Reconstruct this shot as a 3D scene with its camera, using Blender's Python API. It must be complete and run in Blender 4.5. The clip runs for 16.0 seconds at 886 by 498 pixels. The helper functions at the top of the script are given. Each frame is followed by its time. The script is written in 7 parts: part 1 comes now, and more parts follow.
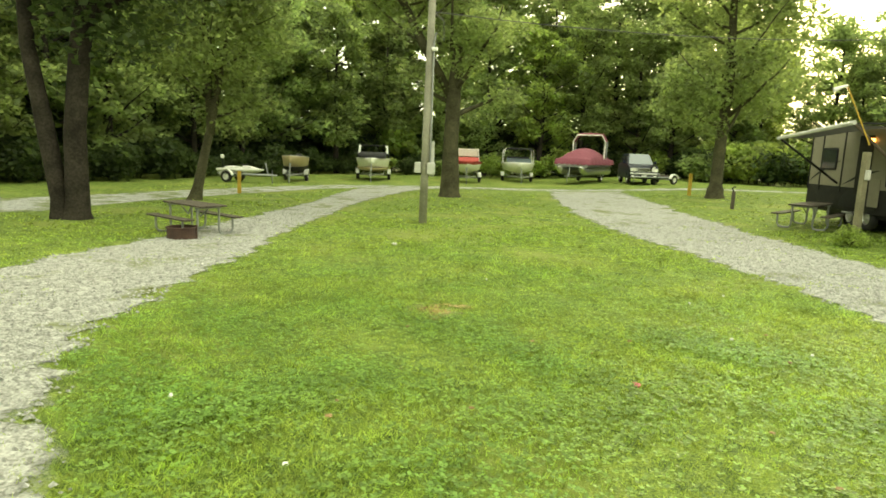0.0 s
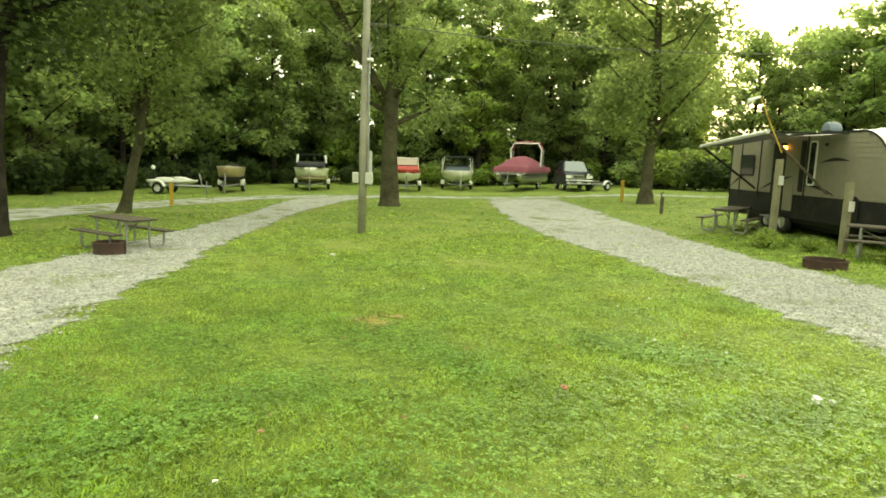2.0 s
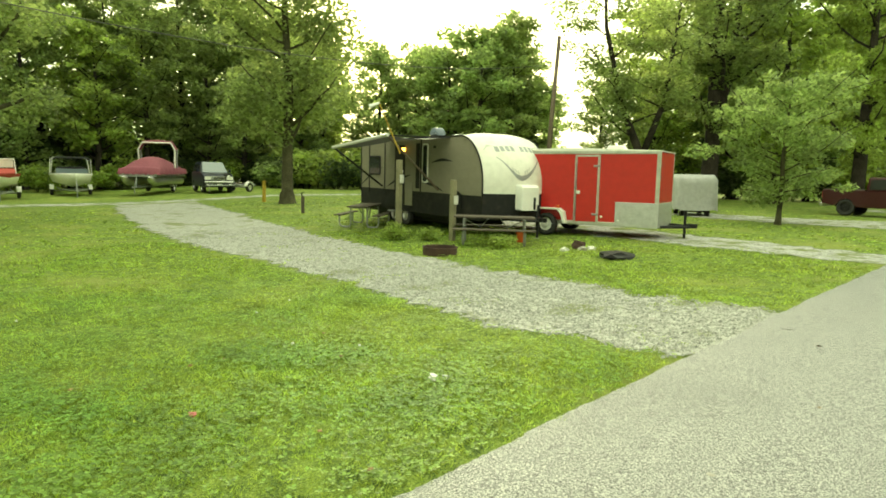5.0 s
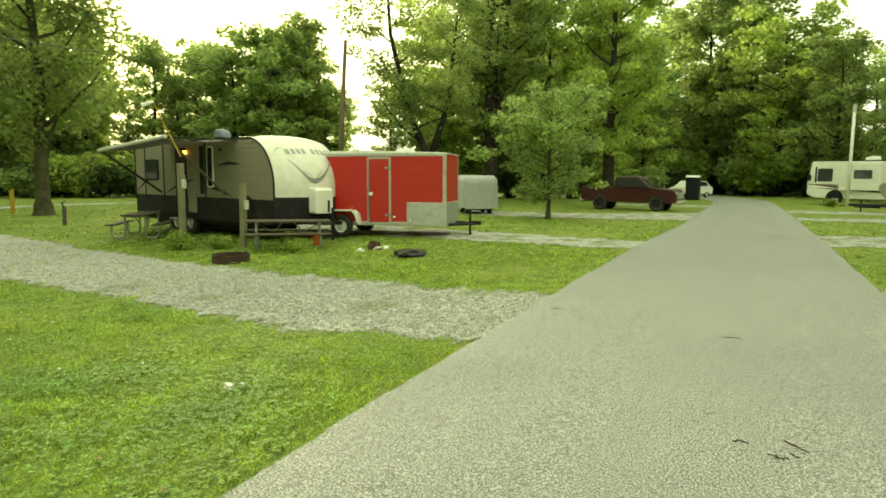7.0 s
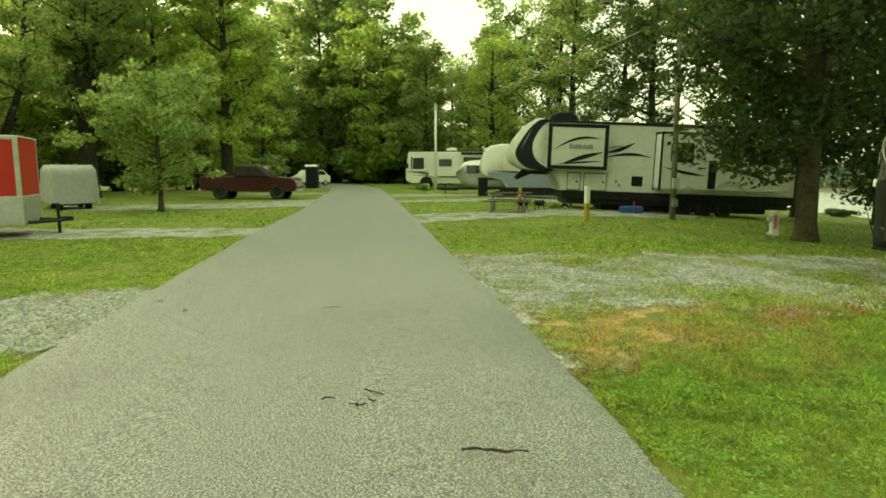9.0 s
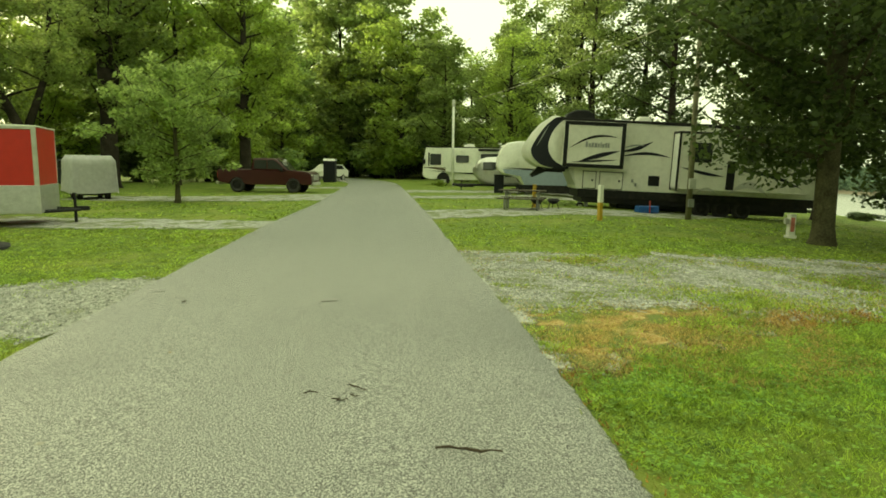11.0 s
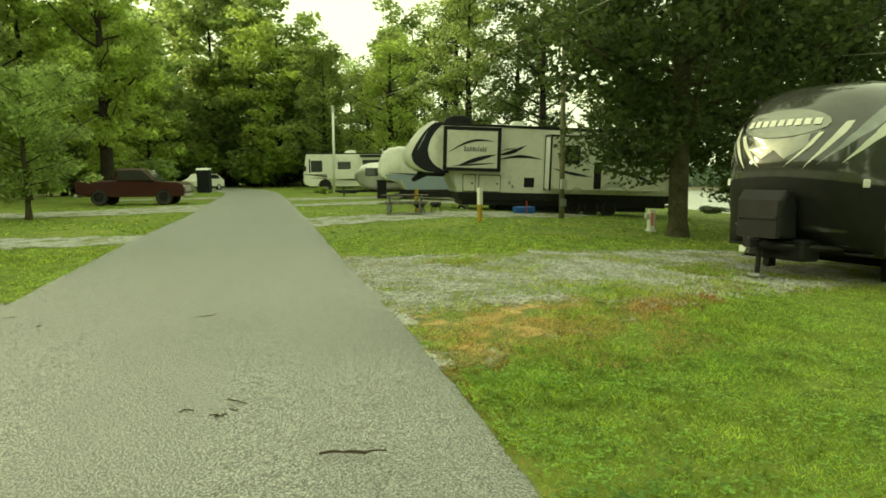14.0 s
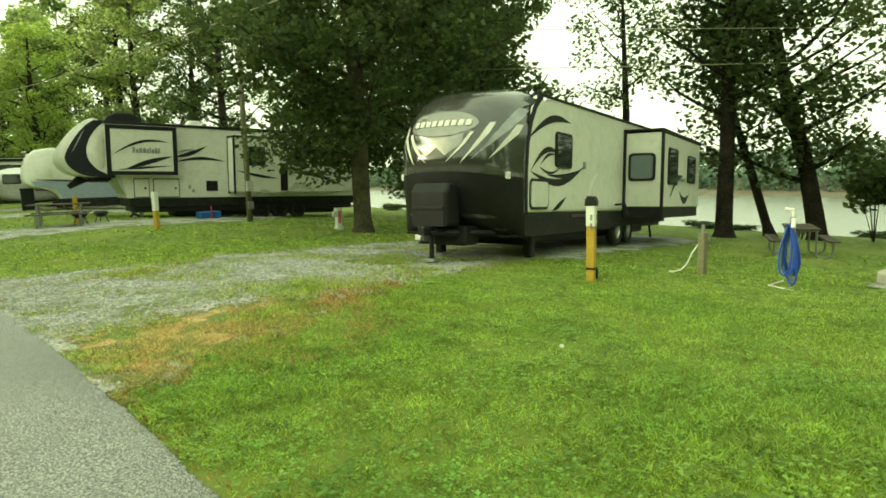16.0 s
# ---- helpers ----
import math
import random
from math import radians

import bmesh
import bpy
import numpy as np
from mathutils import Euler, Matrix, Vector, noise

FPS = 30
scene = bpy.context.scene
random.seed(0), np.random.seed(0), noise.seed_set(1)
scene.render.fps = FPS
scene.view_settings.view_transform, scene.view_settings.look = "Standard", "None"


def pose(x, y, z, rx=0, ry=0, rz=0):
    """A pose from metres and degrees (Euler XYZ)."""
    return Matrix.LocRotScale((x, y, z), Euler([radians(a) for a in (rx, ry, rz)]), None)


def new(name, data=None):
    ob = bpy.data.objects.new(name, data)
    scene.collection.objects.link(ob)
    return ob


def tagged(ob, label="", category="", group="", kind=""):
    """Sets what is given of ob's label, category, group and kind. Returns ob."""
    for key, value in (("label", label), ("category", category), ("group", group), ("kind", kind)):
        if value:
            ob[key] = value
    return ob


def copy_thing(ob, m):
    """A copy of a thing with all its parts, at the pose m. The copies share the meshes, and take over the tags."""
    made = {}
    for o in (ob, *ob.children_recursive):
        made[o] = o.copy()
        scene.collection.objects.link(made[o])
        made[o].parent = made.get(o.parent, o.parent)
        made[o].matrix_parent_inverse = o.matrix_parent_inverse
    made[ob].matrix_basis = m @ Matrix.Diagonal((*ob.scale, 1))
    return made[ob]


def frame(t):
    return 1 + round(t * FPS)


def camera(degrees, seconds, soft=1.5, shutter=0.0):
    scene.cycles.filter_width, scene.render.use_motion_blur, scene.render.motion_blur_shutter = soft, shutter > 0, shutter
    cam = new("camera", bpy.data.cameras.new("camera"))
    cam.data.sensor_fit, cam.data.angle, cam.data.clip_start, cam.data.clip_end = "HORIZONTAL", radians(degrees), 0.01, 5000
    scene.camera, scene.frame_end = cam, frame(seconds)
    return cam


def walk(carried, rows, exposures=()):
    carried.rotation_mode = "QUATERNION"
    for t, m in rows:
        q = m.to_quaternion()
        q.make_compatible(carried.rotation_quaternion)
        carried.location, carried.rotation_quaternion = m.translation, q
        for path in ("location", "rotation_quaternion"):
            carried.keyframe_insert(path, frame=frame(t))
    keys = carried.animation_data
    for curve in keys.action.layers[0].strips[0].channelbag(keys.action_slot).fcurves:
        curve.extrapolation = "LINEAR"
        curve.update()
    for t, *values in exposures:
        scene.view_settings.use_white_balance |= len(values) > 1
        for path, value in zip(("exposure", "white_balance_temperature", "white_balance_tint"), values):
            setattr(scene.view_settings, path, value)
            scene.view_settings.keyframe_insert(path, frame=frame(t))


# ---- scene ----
cam = camera(71.0, 16.0, 1.7)

# ---- the walk ----
PATH = [
    (0.0, pose(-0.314, 0.304, 1.662, 80.926, -2.280, -0.015)),
    (0.5, pose(-0.286, 0.297, 1.680, 81.892, -2.210, 0.225)),
    (1.0, pose(-0.271, 0.274, 1.691, 81.773, -2.542, 0.432)),
    (1.5, pose(-0.250, 0.246, 1.695, 81.809, -2.422, -0.000)),
    (2.0, pose(-0.231, 0.200, 1.709, 81.853, -1.860, -5.425)),
    (2.5, pose(-0.195, 0.184, 1.686, 81.695, -1.404, -10.828)),
    (3.0, pose(-0.153, 0.183, 1.692, 81.220, -1.669, -15.628)),
    (3.5, pose(-0.077, 0.207, 1.710, 81.081, -2.152, -20.303)),
    (4.0, pose(-0.011, 0.281, 1.728, 82.710, -2.028, -25.880)),
    (4.5, pose(0.038, 0.344, 1.737, 81.942, -2.672, -31.711)),
    (4.7, pose(0.038, 0.344, 1.737, 82.281, -2.175, -34.049)),
    (6.8, pose(0.001, 0.253, 1.698, 83.503, -0.708, -53.531)),
    (7.0, pose(0.001, 0.253, 1.698, 83.490, -0.642, -55.912)),
    (7.5, pose(0.005, 0.186, 1.678, 82.968, -0.668, -62.279)),
    (8.0, pose(0.041, 0.088, 1.667, 82.681, -0.770, -70.701)),
    (8.5, pose(0.109, 0.015, 1.612, 83.037, -0.452, -81.779)),
    (9.0, pose(0.159, -0.037, 1.583, 82.860, -0.005, -89.270)),
    (9.2, pose(0.159, -0.037, 1.583, 82.645, -0.148, -89.020)),
    (11.3, pose(0.189, -0.267, 1.587, 82.646, -0.951, -87.178)),
    (11.5, pose(0.189, -0.267, 1.587, 82.858, -0.818, -86.828)),
    (12.0, pose(0.189, -0.281, 1.606, 83.277, -0.311, -86.070)),
    (12.5, pose(0.175, -0.295, 1.630, 83.709, -0.298, -85.645)),
    (13.0, pose(0.159, -0.292, 1.622, 83.834, -0.488, -85.388)),
    (13.5, pose(0.149, -0.316, 1.603, 83.327, -0.076, -91.407)),
    (14.0, pose(0.110, -0.317, 1.583, 83.051, 0.376, -98.139)),
    (14.5, pose(0.035, -0.338, 1.571, 82.074, 0.646, -105.113)),
    (15.0, pose(0.072, -0.371, 1.519, 82.611, 0.702, -111.727)),
    (15.5, pose(0.131, -0.411, 1.487, 82.838, 1.343, -119.408)),
    (16.0, pose(0.165, -0.446, 1.491, 82.874, 1.525, -126.087)),
]
walk(cam, PATH, [(0.0, 1.56, 6700, 0), (4.5, 1.42, 6800, -11), (7.0, 1.05, 7300, -17), (9.0, 0.76, 7500, -21), (13.5, 0.72, 7400, -21), (15.0, 0.76, 7000, -21), (15.5, 0.76, 6700, -21), (16.0, 0.98, 6700, -21)])
SKY_STRENGTH, SUN_STRENGTH = 0.12, 3.2

# ---- light ----
SUN_AZ, SUN_EL = 31.5, 12.5
world = bpy.data.worlds.new("world")
scene.world = world
world.use_nodes = True
wn = world.node_tree
sky = wn.nodes.new("ShaderNodeTexSky")
sky.sky_type = 'NISHITA'
sky.sun_disc = False
sky.sun_elevation = radians(SUN_EL)
sky.sun_rotation = radians(SUN_AZ)
sky.air_density, sky.dust_density, sky.ozone_density = 1.0, 6.0, 0.6
wn.nodes["Background"].inputs["Strength"].default_value = SKY_STRENGTH
haze = wn.nodes.new("ShaderNodeMix")  # thin bright overcast over the clear sky
haze.data_type = 'RGBA'
haze.inputs[0].default_value = 0.8
haze.inputs[7].default_value = (9.0, 8.8, 6.6, 1)
wn.links.new(sky.outputs[0], haze.inputs[6])
wn.links.new(haze.outputs[2], wn.nodes["Background"].inputs["Color"])
sun_data = bpy.data.lights.new("sun", 'SUN')
sun_data.energy, sun_data.angle, sun_data.color = SUN_STRENGTH, radians(12), (1.0, 0.86, 0.62)
sun = new("sun", sun_data)
_d = Vector((math.sin(radians(SUN_AZ)) * math.cos(radians(SUN_EL)), math.cos(radians(SUN_AZ)) * math.cos(radians(SUN_EL)), math.sin(radians(SUN_EL))))
sun.matrix_world = Matrix.Translation(_d * 200) @ _d.to_track_quat("Z", "Y").to_matrix().to_4x4()


# ---- materials ----
def mat(name, color, rough=0.6, metal=0.0, vary=0.12, scale=6.0, fine=60.0, bump=0.0, bump_scale=80.0, dirt=0.0, dirt_color=(0.12, 0.1, 0.07), rand=0.0, coat=0.0, spec=0.5):
    """A surface with a base colour, two scales of variation, relief and stains."""
    m = bpy.data.materials.new(name)
    m.use_nodes = True
    nt = m.node_tree
    b = nt.nodes["Principled BSDF"]
    b.inputs["Roughness"].default_value, b.inputs["Metallic"].default_value = rough, metal
    b.inputs["Coat Weight"].default_value = coat
    b.inputs["Specular IOR Level"].default_value = spec
    tc = nt.nodes.new("ShaderNodeTexCoord")

    def tex(s, detail=4.0):
        n = nt.nodes.new("ShaderNodeTexNoise")
        n.inputs["Scale"].default_value, n.inputs["Detail"].default_value = s, detail
        nt.links.new(tc.outputs["Object"], n.inputs["Vector"])
        return n.outputs["Fac"]

    def ramp(src, lo, hi, a, z):
        n = nt.nodes.new("ShaderNodeMapRange")
        for k, v in (("From Min", lo), ("From Max", hi), ("To Min", a), ("To Max", z)):
            n.inputs[k].default_value = v
        nt.links.new(src, n.inputs["Value"])
        return n.outputs["Result"]

    def mult(a, z):
        n = nt.nodes.new("ShaderNodeMath")
        n.operation = 'MULTIPLY'
        nt.links.new(a, n.inputs[0])
        nt.links.new(z, n.inputs[1])
        return n.outputs[0]

    value = mult(ramp(tex(scale), 0.3, 0.7, 1 - vary, 1 + vary), ramp(tex(fine, 2.0), 0.3, 0.7, 1 - vary * 0.7, 1 + vary * 0.7))
    if rand:
        oi = nt.nodes.new("ShaderNodeObjectInfo")
        value = mult(value, ramp(oi.outputs["Random"], 0, 1, 1 - rand, 1 + rand))
    mix = nt.nodes.new("ShaderNodeVectorMath")
    mix.operation = 'SCALE'
    mix.inputs[0].default_value = color
    nt.links.new(value, mix.inputs["Scale"])
    out = mix.outputs[0]
    if dirt:
        dm = nt.nodes.new("ShaderNodeMix")
        dm.data_type = 'RGBA'
        nt.links.new(ramp(tex(scale * 0.6, 8.0), 0.5, 0.72, 0, dirt), dm.inputs[0])
        nt.links.new(out, dm.inputs[6])
        dm.inputs[7].default_value = (*dirt_color, 1)
        out = dm.outputs[2]
    nt.links.new(out, b.inputs["Base Color"])
    if bump:
        bn = nt.nodes.new("ShaderNodeBump")
        bn.inputs["Strength"].default_value, bn.inputs["Distance"].default_value = bump, 0.02
        nt.links.new(tex(bump_scale, 5.0), bn.inputs["Height"])
        nt.links.new(bn.outputs[0], b.inputs["Normal"])
    return m


def mix_ground(name, stops, scale, fine, rough, bump, bump_scale, second=None, second_scale=0.5, second_at=(0.5, 0.62), spec=0.3, fringe=None):
    """Ground: a colour ramp over fine noise, with patches of a second colour at a large scale."""
    m = bpy.data.materials.new(name)
    m.use_nodes = True
    nt = m.node_tree
    b = nt.nodes["Principled BSDF"]
    b.inputs["Roughness"].default_value = rough
    b.inputs["Specular IOR Level"].default_value = spec
    tc = nt.nodes.new("ShaderNodeTexCoord")

    def tex(s, detail):
        n = nt.nodes.new("ShaderNodeTexNoise")
        n.inputs["Scale"].default_value, n.inputs["Detail"].default_value = s, detail
        nt.links.new(tc.outputs["Object"], n.inputs["Vector"])
        return n.outputs["Fac"]
    add = nt.nodes.new("ShaderNodeMath")
    add.operation = 'MULTIPLY_ADD'
    nt.links.new(tex(fine, 6.0), add.inputs[0])
    add.inputs[1].default_value = 0.6
    half = nt.nodes.new("ShaderNodeMath")
    half.operation = 'MULTIPLY'
    nt.links.new(tex(scale, 4.0), half.inputs[0])
    half.inputs[1].default_value = 0.4
    nt.links.new(half.outputs[0], add.inputs[2])
    cr = nt.nodes.new("ShaderNodeValToRGB")
    nt.links.new(add.outputs[0], cr.inputs[0])
    els = cr.color_ramp.elements
    while len(els) < len(stops):
        els.new(0.5)
    for e, (p, c) in zip(els, stops):
        e.position, e.color = p, (*c, 1)
    out = cr.outputs[0]
    if second:
        mr = nt.nodes.new("ShaderNodeMapRange")
        mr.inputs["From Min"].default_value, mr.inputs["From Max"].default_value = second_at
        nt.links.new(tex(second_scale, 8.0), mr.inputs["Value"])
        mx = nt.nodes.new("ShaderNodeMix")
        mx.data_type = 'RGBA'
        nt.links.new(mr.outputs[0], mx.inputs[0])
        nt.links.new(out, mx.inputs[6])
        mx.inputs[7].default_value = (*second, 1)
        out = mx.outputs[2]
    nt.links.new(out, b.inputs["Base Color"])
    bn = nt.nodes.new("ShaderNodeBump")
    bn.inputs["Strength"].default_value, bn.inputs["Distance"].default_value = bump, 0.03
    nt.links.new(tex(bump_scale, 5.0), bn.inputs["Height"])
    nt.links.new(bn.outputs[0], b.inputs["Normal"])
    if fringe:
        # the layer frays out towards its edges, and the lawn below shows
        at = nt.nodes.new("ShaderNodeAttribute")
        at.attribute_name = "edge"
        fr = nt.nodes.new("ShaderNodeMath")
        fr.operation = 'MULTIPLY_ADD'
        nt.links.new(tex(fringe[1], 9.0), fr.inputs[0])
        fr.inputs[1].default_value = -fringe[0]
        nt.links.new(at.outputs["Fac"], fr.inputs[2])
        mr = nt.nodes.new("ShaderNodeMapRange")
        mr.inputs["From Min"].default_value, mr.inputs["From Max"].default_value = -0.38 * fringe[0], -0.22 * fringe[0]
        nt.links.new(fr.outputs[0], mr.inputs["Value"])
        tr = nt.nodes.new("ShaderNodeBsdfTransparent")
        mx = nt.nodes.new("ShaderNodeMixShader")
        nt.links.new(mr.outputs[0], mx.inputs[0])
        nt.links.new(tr.outputs[0], mx.inputs[1])
        nt.links.new(b.outputs[0], mx.inputs[2])
        nt.links.new(mx.outputs[0], nt.nodes["Material Output"].inputs["Surface"])
    return m


def leaf_mat(name, color, back, vary=0.35, shine=0.35, patch=0.45, span=0.45, green=0.0):
    """Leaves: each leaf a little different, with light passing through."""
    m = bpy.data.materials.new(name)
    m.use_nodes = True
    nt = m.node_tree
    b = nt.nodes["Principled BSDF"]
    b.inputs["Roughness"].default_value = 0.55
    b.inputs["Specular IOR Level"].default_value = shine
    ge = nt.nodes.new("ShaderNodeNewGeometry")
    oi = nt.nodes.new("ShaderNodeObjectInfo")
    hs = nt.nodes.new("ShaderNodeHueSaturation")
    hs.inputs["Color"].default_value = (*color, 1)

    def rng(src, a, z):
        n = nt.nodes.new("ShaderNodeMapRange")
        n.inputs["To Min"].default_value, n.inputs["To Max"].default_value = a, z
        nt.links.new(src, n.inputs["Value"])
        return n.outputs[0]
    tc = nt.nodes.new("ShaderNodeTexCoord")
    ns = nt.nodes.new("ShaderNodeTexNoise")
    ns.inputs["Scale"].default_value = patch
    ns.inputs["Detail"].default_value = 5.0
    nt.links.new(tc.outputs["Object"], ns.inputs["Vector"])
    mul = nt.nodes.new("ShaderNodeMath")
    mul.operation = 'MULTIPLY'
    nt.links.new(rng(ge.outputs["Random Per Island"], 1 - vary, 1 + vary), mul.inputs[0])
    nt.links.new(rng(ns.outputs["Fac"], 1 - 2 * span, 1 + 2 * span), mul.inputs[1])
    nt.links.new(mul.outputs[0], hs.inputs["Value"])
    hue = rng(oi.outputs["Random"], 0.485, 0.512)
    if green:
        # patches of fresher green at a scale of metres
        n2 = nt.nodes.new("ShaderNodeTexNoise")
        n2.inputs["Scale"].default_value, n2.inputs["Detail"].default_value = 0.55, 6.0
        nt.links.new(tc.outputs["Object"], n2.inputs["Vector"])
        mr = nt.nodes.new("ShaderNodeMapRange")
        for k, w in (("From Min", 0.38), ("From Max", 0.62), ("To Min", 0.49), ("To Max", 0.49 + green)):
            mr.inputs[k].default_value = w
        nt.links.new(n2.outputs["Fac"], mr.inputs["Value"])
        hue = mr.outputs[0]
    nt.links.new(hue, hs.inputs["Hue"])
    nt.links.new(hs.outputs[0], b.inputs["Base Color"])
    tr = nt.nodes.new("ShaderNodeBsdfTranslucent")
    h2 = nt.nodes.new("ShaderNodeHueSaturation")
    h2.inputs["Color"].default_value = (*back, 1)
    nt.links.new(mul.outputs[0], h2.inputs["Value"])
    if green:
        nt.links.new(hue, h2.inputs["Hue"])
    nt.links.new(h2.outputs[0], tr.inputs["Color"])
    mx = nt.nodes.new("ShaderNodeMixShader")
    mx.inputs[0].default_value = 0.52
    nt.links.new(b.outputs[0], mx.inputs[1])
    nt.links.new(tr.outputs[0], mx.inputs[2])
    nt.links.new(mx.outputs[0], nt.nodes["Material Output"].inputs["Surface"])
    return m


GRASS = mix_ground("lawn_soil_and_thatch", [(0.38, (0.04, 0.07, 0.012)), (0.5, (0.16, 0.225, 0.038)), (0.6, (0.29, 0.37, 0.07))], 5.0, 60.0, 0.9, 1.0, 70.0, (0.23, 0.27, 0.06), 0.45)
BLADE = leaf_mat("grass_blade", (0.175, 0.285, 0.062), (0.52, 0.62, 0.125), 0.55, 0.25, 2.6, 0.42, 0.016)
CLOVER = leaf_mat("clover_leaf", (0.195, 0.315, 0.078), (0.42, 0.54, 0.13), 0.45, 0.35, 1.6, 0.3, 0.02)
BROWNBLADE = leaf_mat("dead_brown_litter", (0.35, 0.20, 0.065), (0.38, 0.23, 0.08), 0.65, 0.2)
DRYBLADE = leaf_mat("dry_grass", (0.44, 0.34, 0.14), (0.48, 0.38, 0.16), 0.55, 0.2)
ASPHALT = mix_ground("worn_asphalt", [(0.44, (0.022, 0.022, 0.024)), (0.48, (0.11, 0.112, 0.115)), (0.52, (0.22, 0.223, 0.225)), (0.56, (0.62, 0.62, 0.60))], 70.0, 170.0, 0.6, 0.7, 170.0, (0.12, 0.122, 0.125), 0.25, (0.5, 0.9), spec=0.6, fringe=(0.1, 24.0))
for key, value in (("Sheen Weight", 0.3), ("Sheen Roughness", 0.35)):  # sheen added to brighten the far road at grazing angles
    ASPHALT.node_tree.nodes["Principled BSDF"].inputs[key].default_value = value
GRAVEL = mix_ground("white_gravel", [(0.36, (0.13, 0.13, 0.11)), (0.46, (0.30, 0.30, 0.275)), (0.54, (0.42, 0.42, 0.39)), (0.66, (0.60, 0.60, 0.57))], 9.0, 42.0, 0.95, 1.0, 46.0, (0.20, 0.22, 0.11), 1.1, (0.56, 0.66), fringe=(0.75, 2.2))
GRAVEL_GREY = mix_ground("grey_gravel_with_weeds", [(0.38, (0.11, 0.11, 0.1)), (0.46, (0.30, 0.30, 0.285)), (0.54, (0.46, 0.46, 0.44)), (0.64, (0.66, 0.66, 0.64))], 9.0, 42.0, 0.95, 1.0, 46.0, (0.17, 0.20, 0.07), 1.4, (0.48, 0.62), fringe=(1.0, 1.6))
STONE = mat("limestone_chip", (0.33, 0.33, 0.305), 0.95, vary=0.5, scale=14.0, fine=45.0)
DEADGRASS = mix_ground("dead_brown_grass", [(0.38, (0.12, 0.08, 0.03)), (0.5, (0.38, 0.25, 0.09)), (0.62, (0.54, 0.44, 0.22))], 3.0, 34.0, 0.95, 0.8, 40.0, (0.15, 0.18, 0.05), 3.2, (0.42, 0.56), fringe=(1.5, 3.4))
BARK = mat("grey_brown_bark", (0.034, 0.029, 0.023), 0.95, vary=0.45, scale=2.0, fine=18.0, bump=1.0, bump_scale=14.0, spec=0.1)
LEAF_A = leaf_mat("leaf_mid_green", (0.15, 0.205, 0.08), (0.50, 0.62, 0.20))
LEAF_B = leaf_mat("leaf_yellow_green", (0.175, 0.235, 0.065), (0.55, 0.67, 0.16))
# darker leaf copies; planting them partly stands in for shade on the trees
LEAF_D = leaf_mat("leaf_shade_green", (0.12, 0.16, 0.062), (0.42, 0.51, 0.16))
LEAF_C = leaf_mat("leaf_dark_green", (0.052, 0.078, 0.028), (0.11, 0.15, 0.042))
# distance haze is mixed into this leaf colour
LEAF_FAR = leaf_mat("leaf_far_haze_tinted_green", (0.12, 0.17, 0.125), (0.14, 0.20, 0.14), 0.3, 0.1, 0.03, 0.3)
SILT = mix_ground("bare_river_silt", [(0.36, (0.09, 0.08, 0.055)), (0.5, (0.13, 0.115, 0.085)), (0.64, (0.18, 0.16, 0.12))], 0.2, 2.0, 0.95, 0.4, 2.0)
MOSSBARK = mat("mossy_olive_bark", (0.075, 0.07, 0.042), 0.95, vary=0.4, scale=2.0, fine=18.0, bump=1.0, bump_scale=14.0, spec=0.1)
WATER = mat("river_water", (0.16, 0.17, 0.15), 0.25, vary=0.1, scale=0.02, fine=0.5, bump=0.6, bump_scale=0.8)
WHITE = mat("white_gelcoat", (0.82, 0.82, 0.76), 0.35, vary=0.05, dirt=0.12, coat=0.2)
CREAM = mat("cream_fibreglass", (0.71, 0.70, 0.63), 0.4, vary=0.05, dirt=0.12, coat=0.15)
TAN = mat("tan_aluminium_siding", (0.23, 0.21, 0.16), 0.5, vary=0.06, dirt=0.15)
GREYW = mat("pale_grey_panel", (0.50, 0.50, 0.46), 0.45, vary=0.06, dirt=0.1)
DARK = mat("black_trim", (0.012, 0.012, 0.013), 0.5, vary=0.2, spec=0.25)
CAP = mat("dark_grey_gloss_cap", (0.045, 0.045, 0.043), 0.12, vary=0.15, coat=1.0)
MIRRORPAINT = mat("silver_metal_paint", (0.28, 0.28, 0.255), 0.25, 0.9, vary=0.08)
SKIRT = mat("charcoal_skirt", (0.016, 0.016, 0.016), 0.6, vary=0.2, dirt=0.15, spec=0.2)
NAVY = mat("dark_navy_graphic", (0.012, 0.013, 0.02), 0.4, vary=0.1, spec=0.3)
SILVER = mat("brushed_aluminium", (0.60, 0.60, 0.58), 0.35, 0.85, vary=0.1, dirt=0.15)
CHECKER = mat("tread_plate_aluminium", (0.50, 0.50, 0.50), 0.4, 0.7, vary=0.12, bump=0.6, bump_scale=60.0)
BLUEGREY = mat("blue_grey_panel", (0.24, 0.29, 0.35), 0.45, vary=0.06, dirt=0.1)
DOME = mat("blue_grey_dome_plastic", (0.10, 0.125, 0.16), 0.35, vary=0.08)
STEEL = mat("galvanised_steel", (0.32, 0.33, 0.33), 0.5, 0.7, vary=0.15)
RED = mat("red_trailer_paint", (0.43, 0.018, 0.016), 0.38, vary=0.06, dirt=0.08, dirt_color=(0.25, 0.03, 0.02))
DARKRED = mat("dark_red_car_paint", (0.038, 0.005, 0.0065), 0.3, vary=0.06, coat=0.25)
MAROON = mat("maroon_canvas", (0.21, 0.055, 0.085), 0.85, vary=0.12, bump=0.3, bump_scale=12.0)
REDCAN = mat("red_canvas", (0.36, 0.05, 0.04), 0.8, vary=0.12)
BLACKCAN = mat("black_canvas", (0.015, 0.016, 0.017), 0.85, vary=0.2)
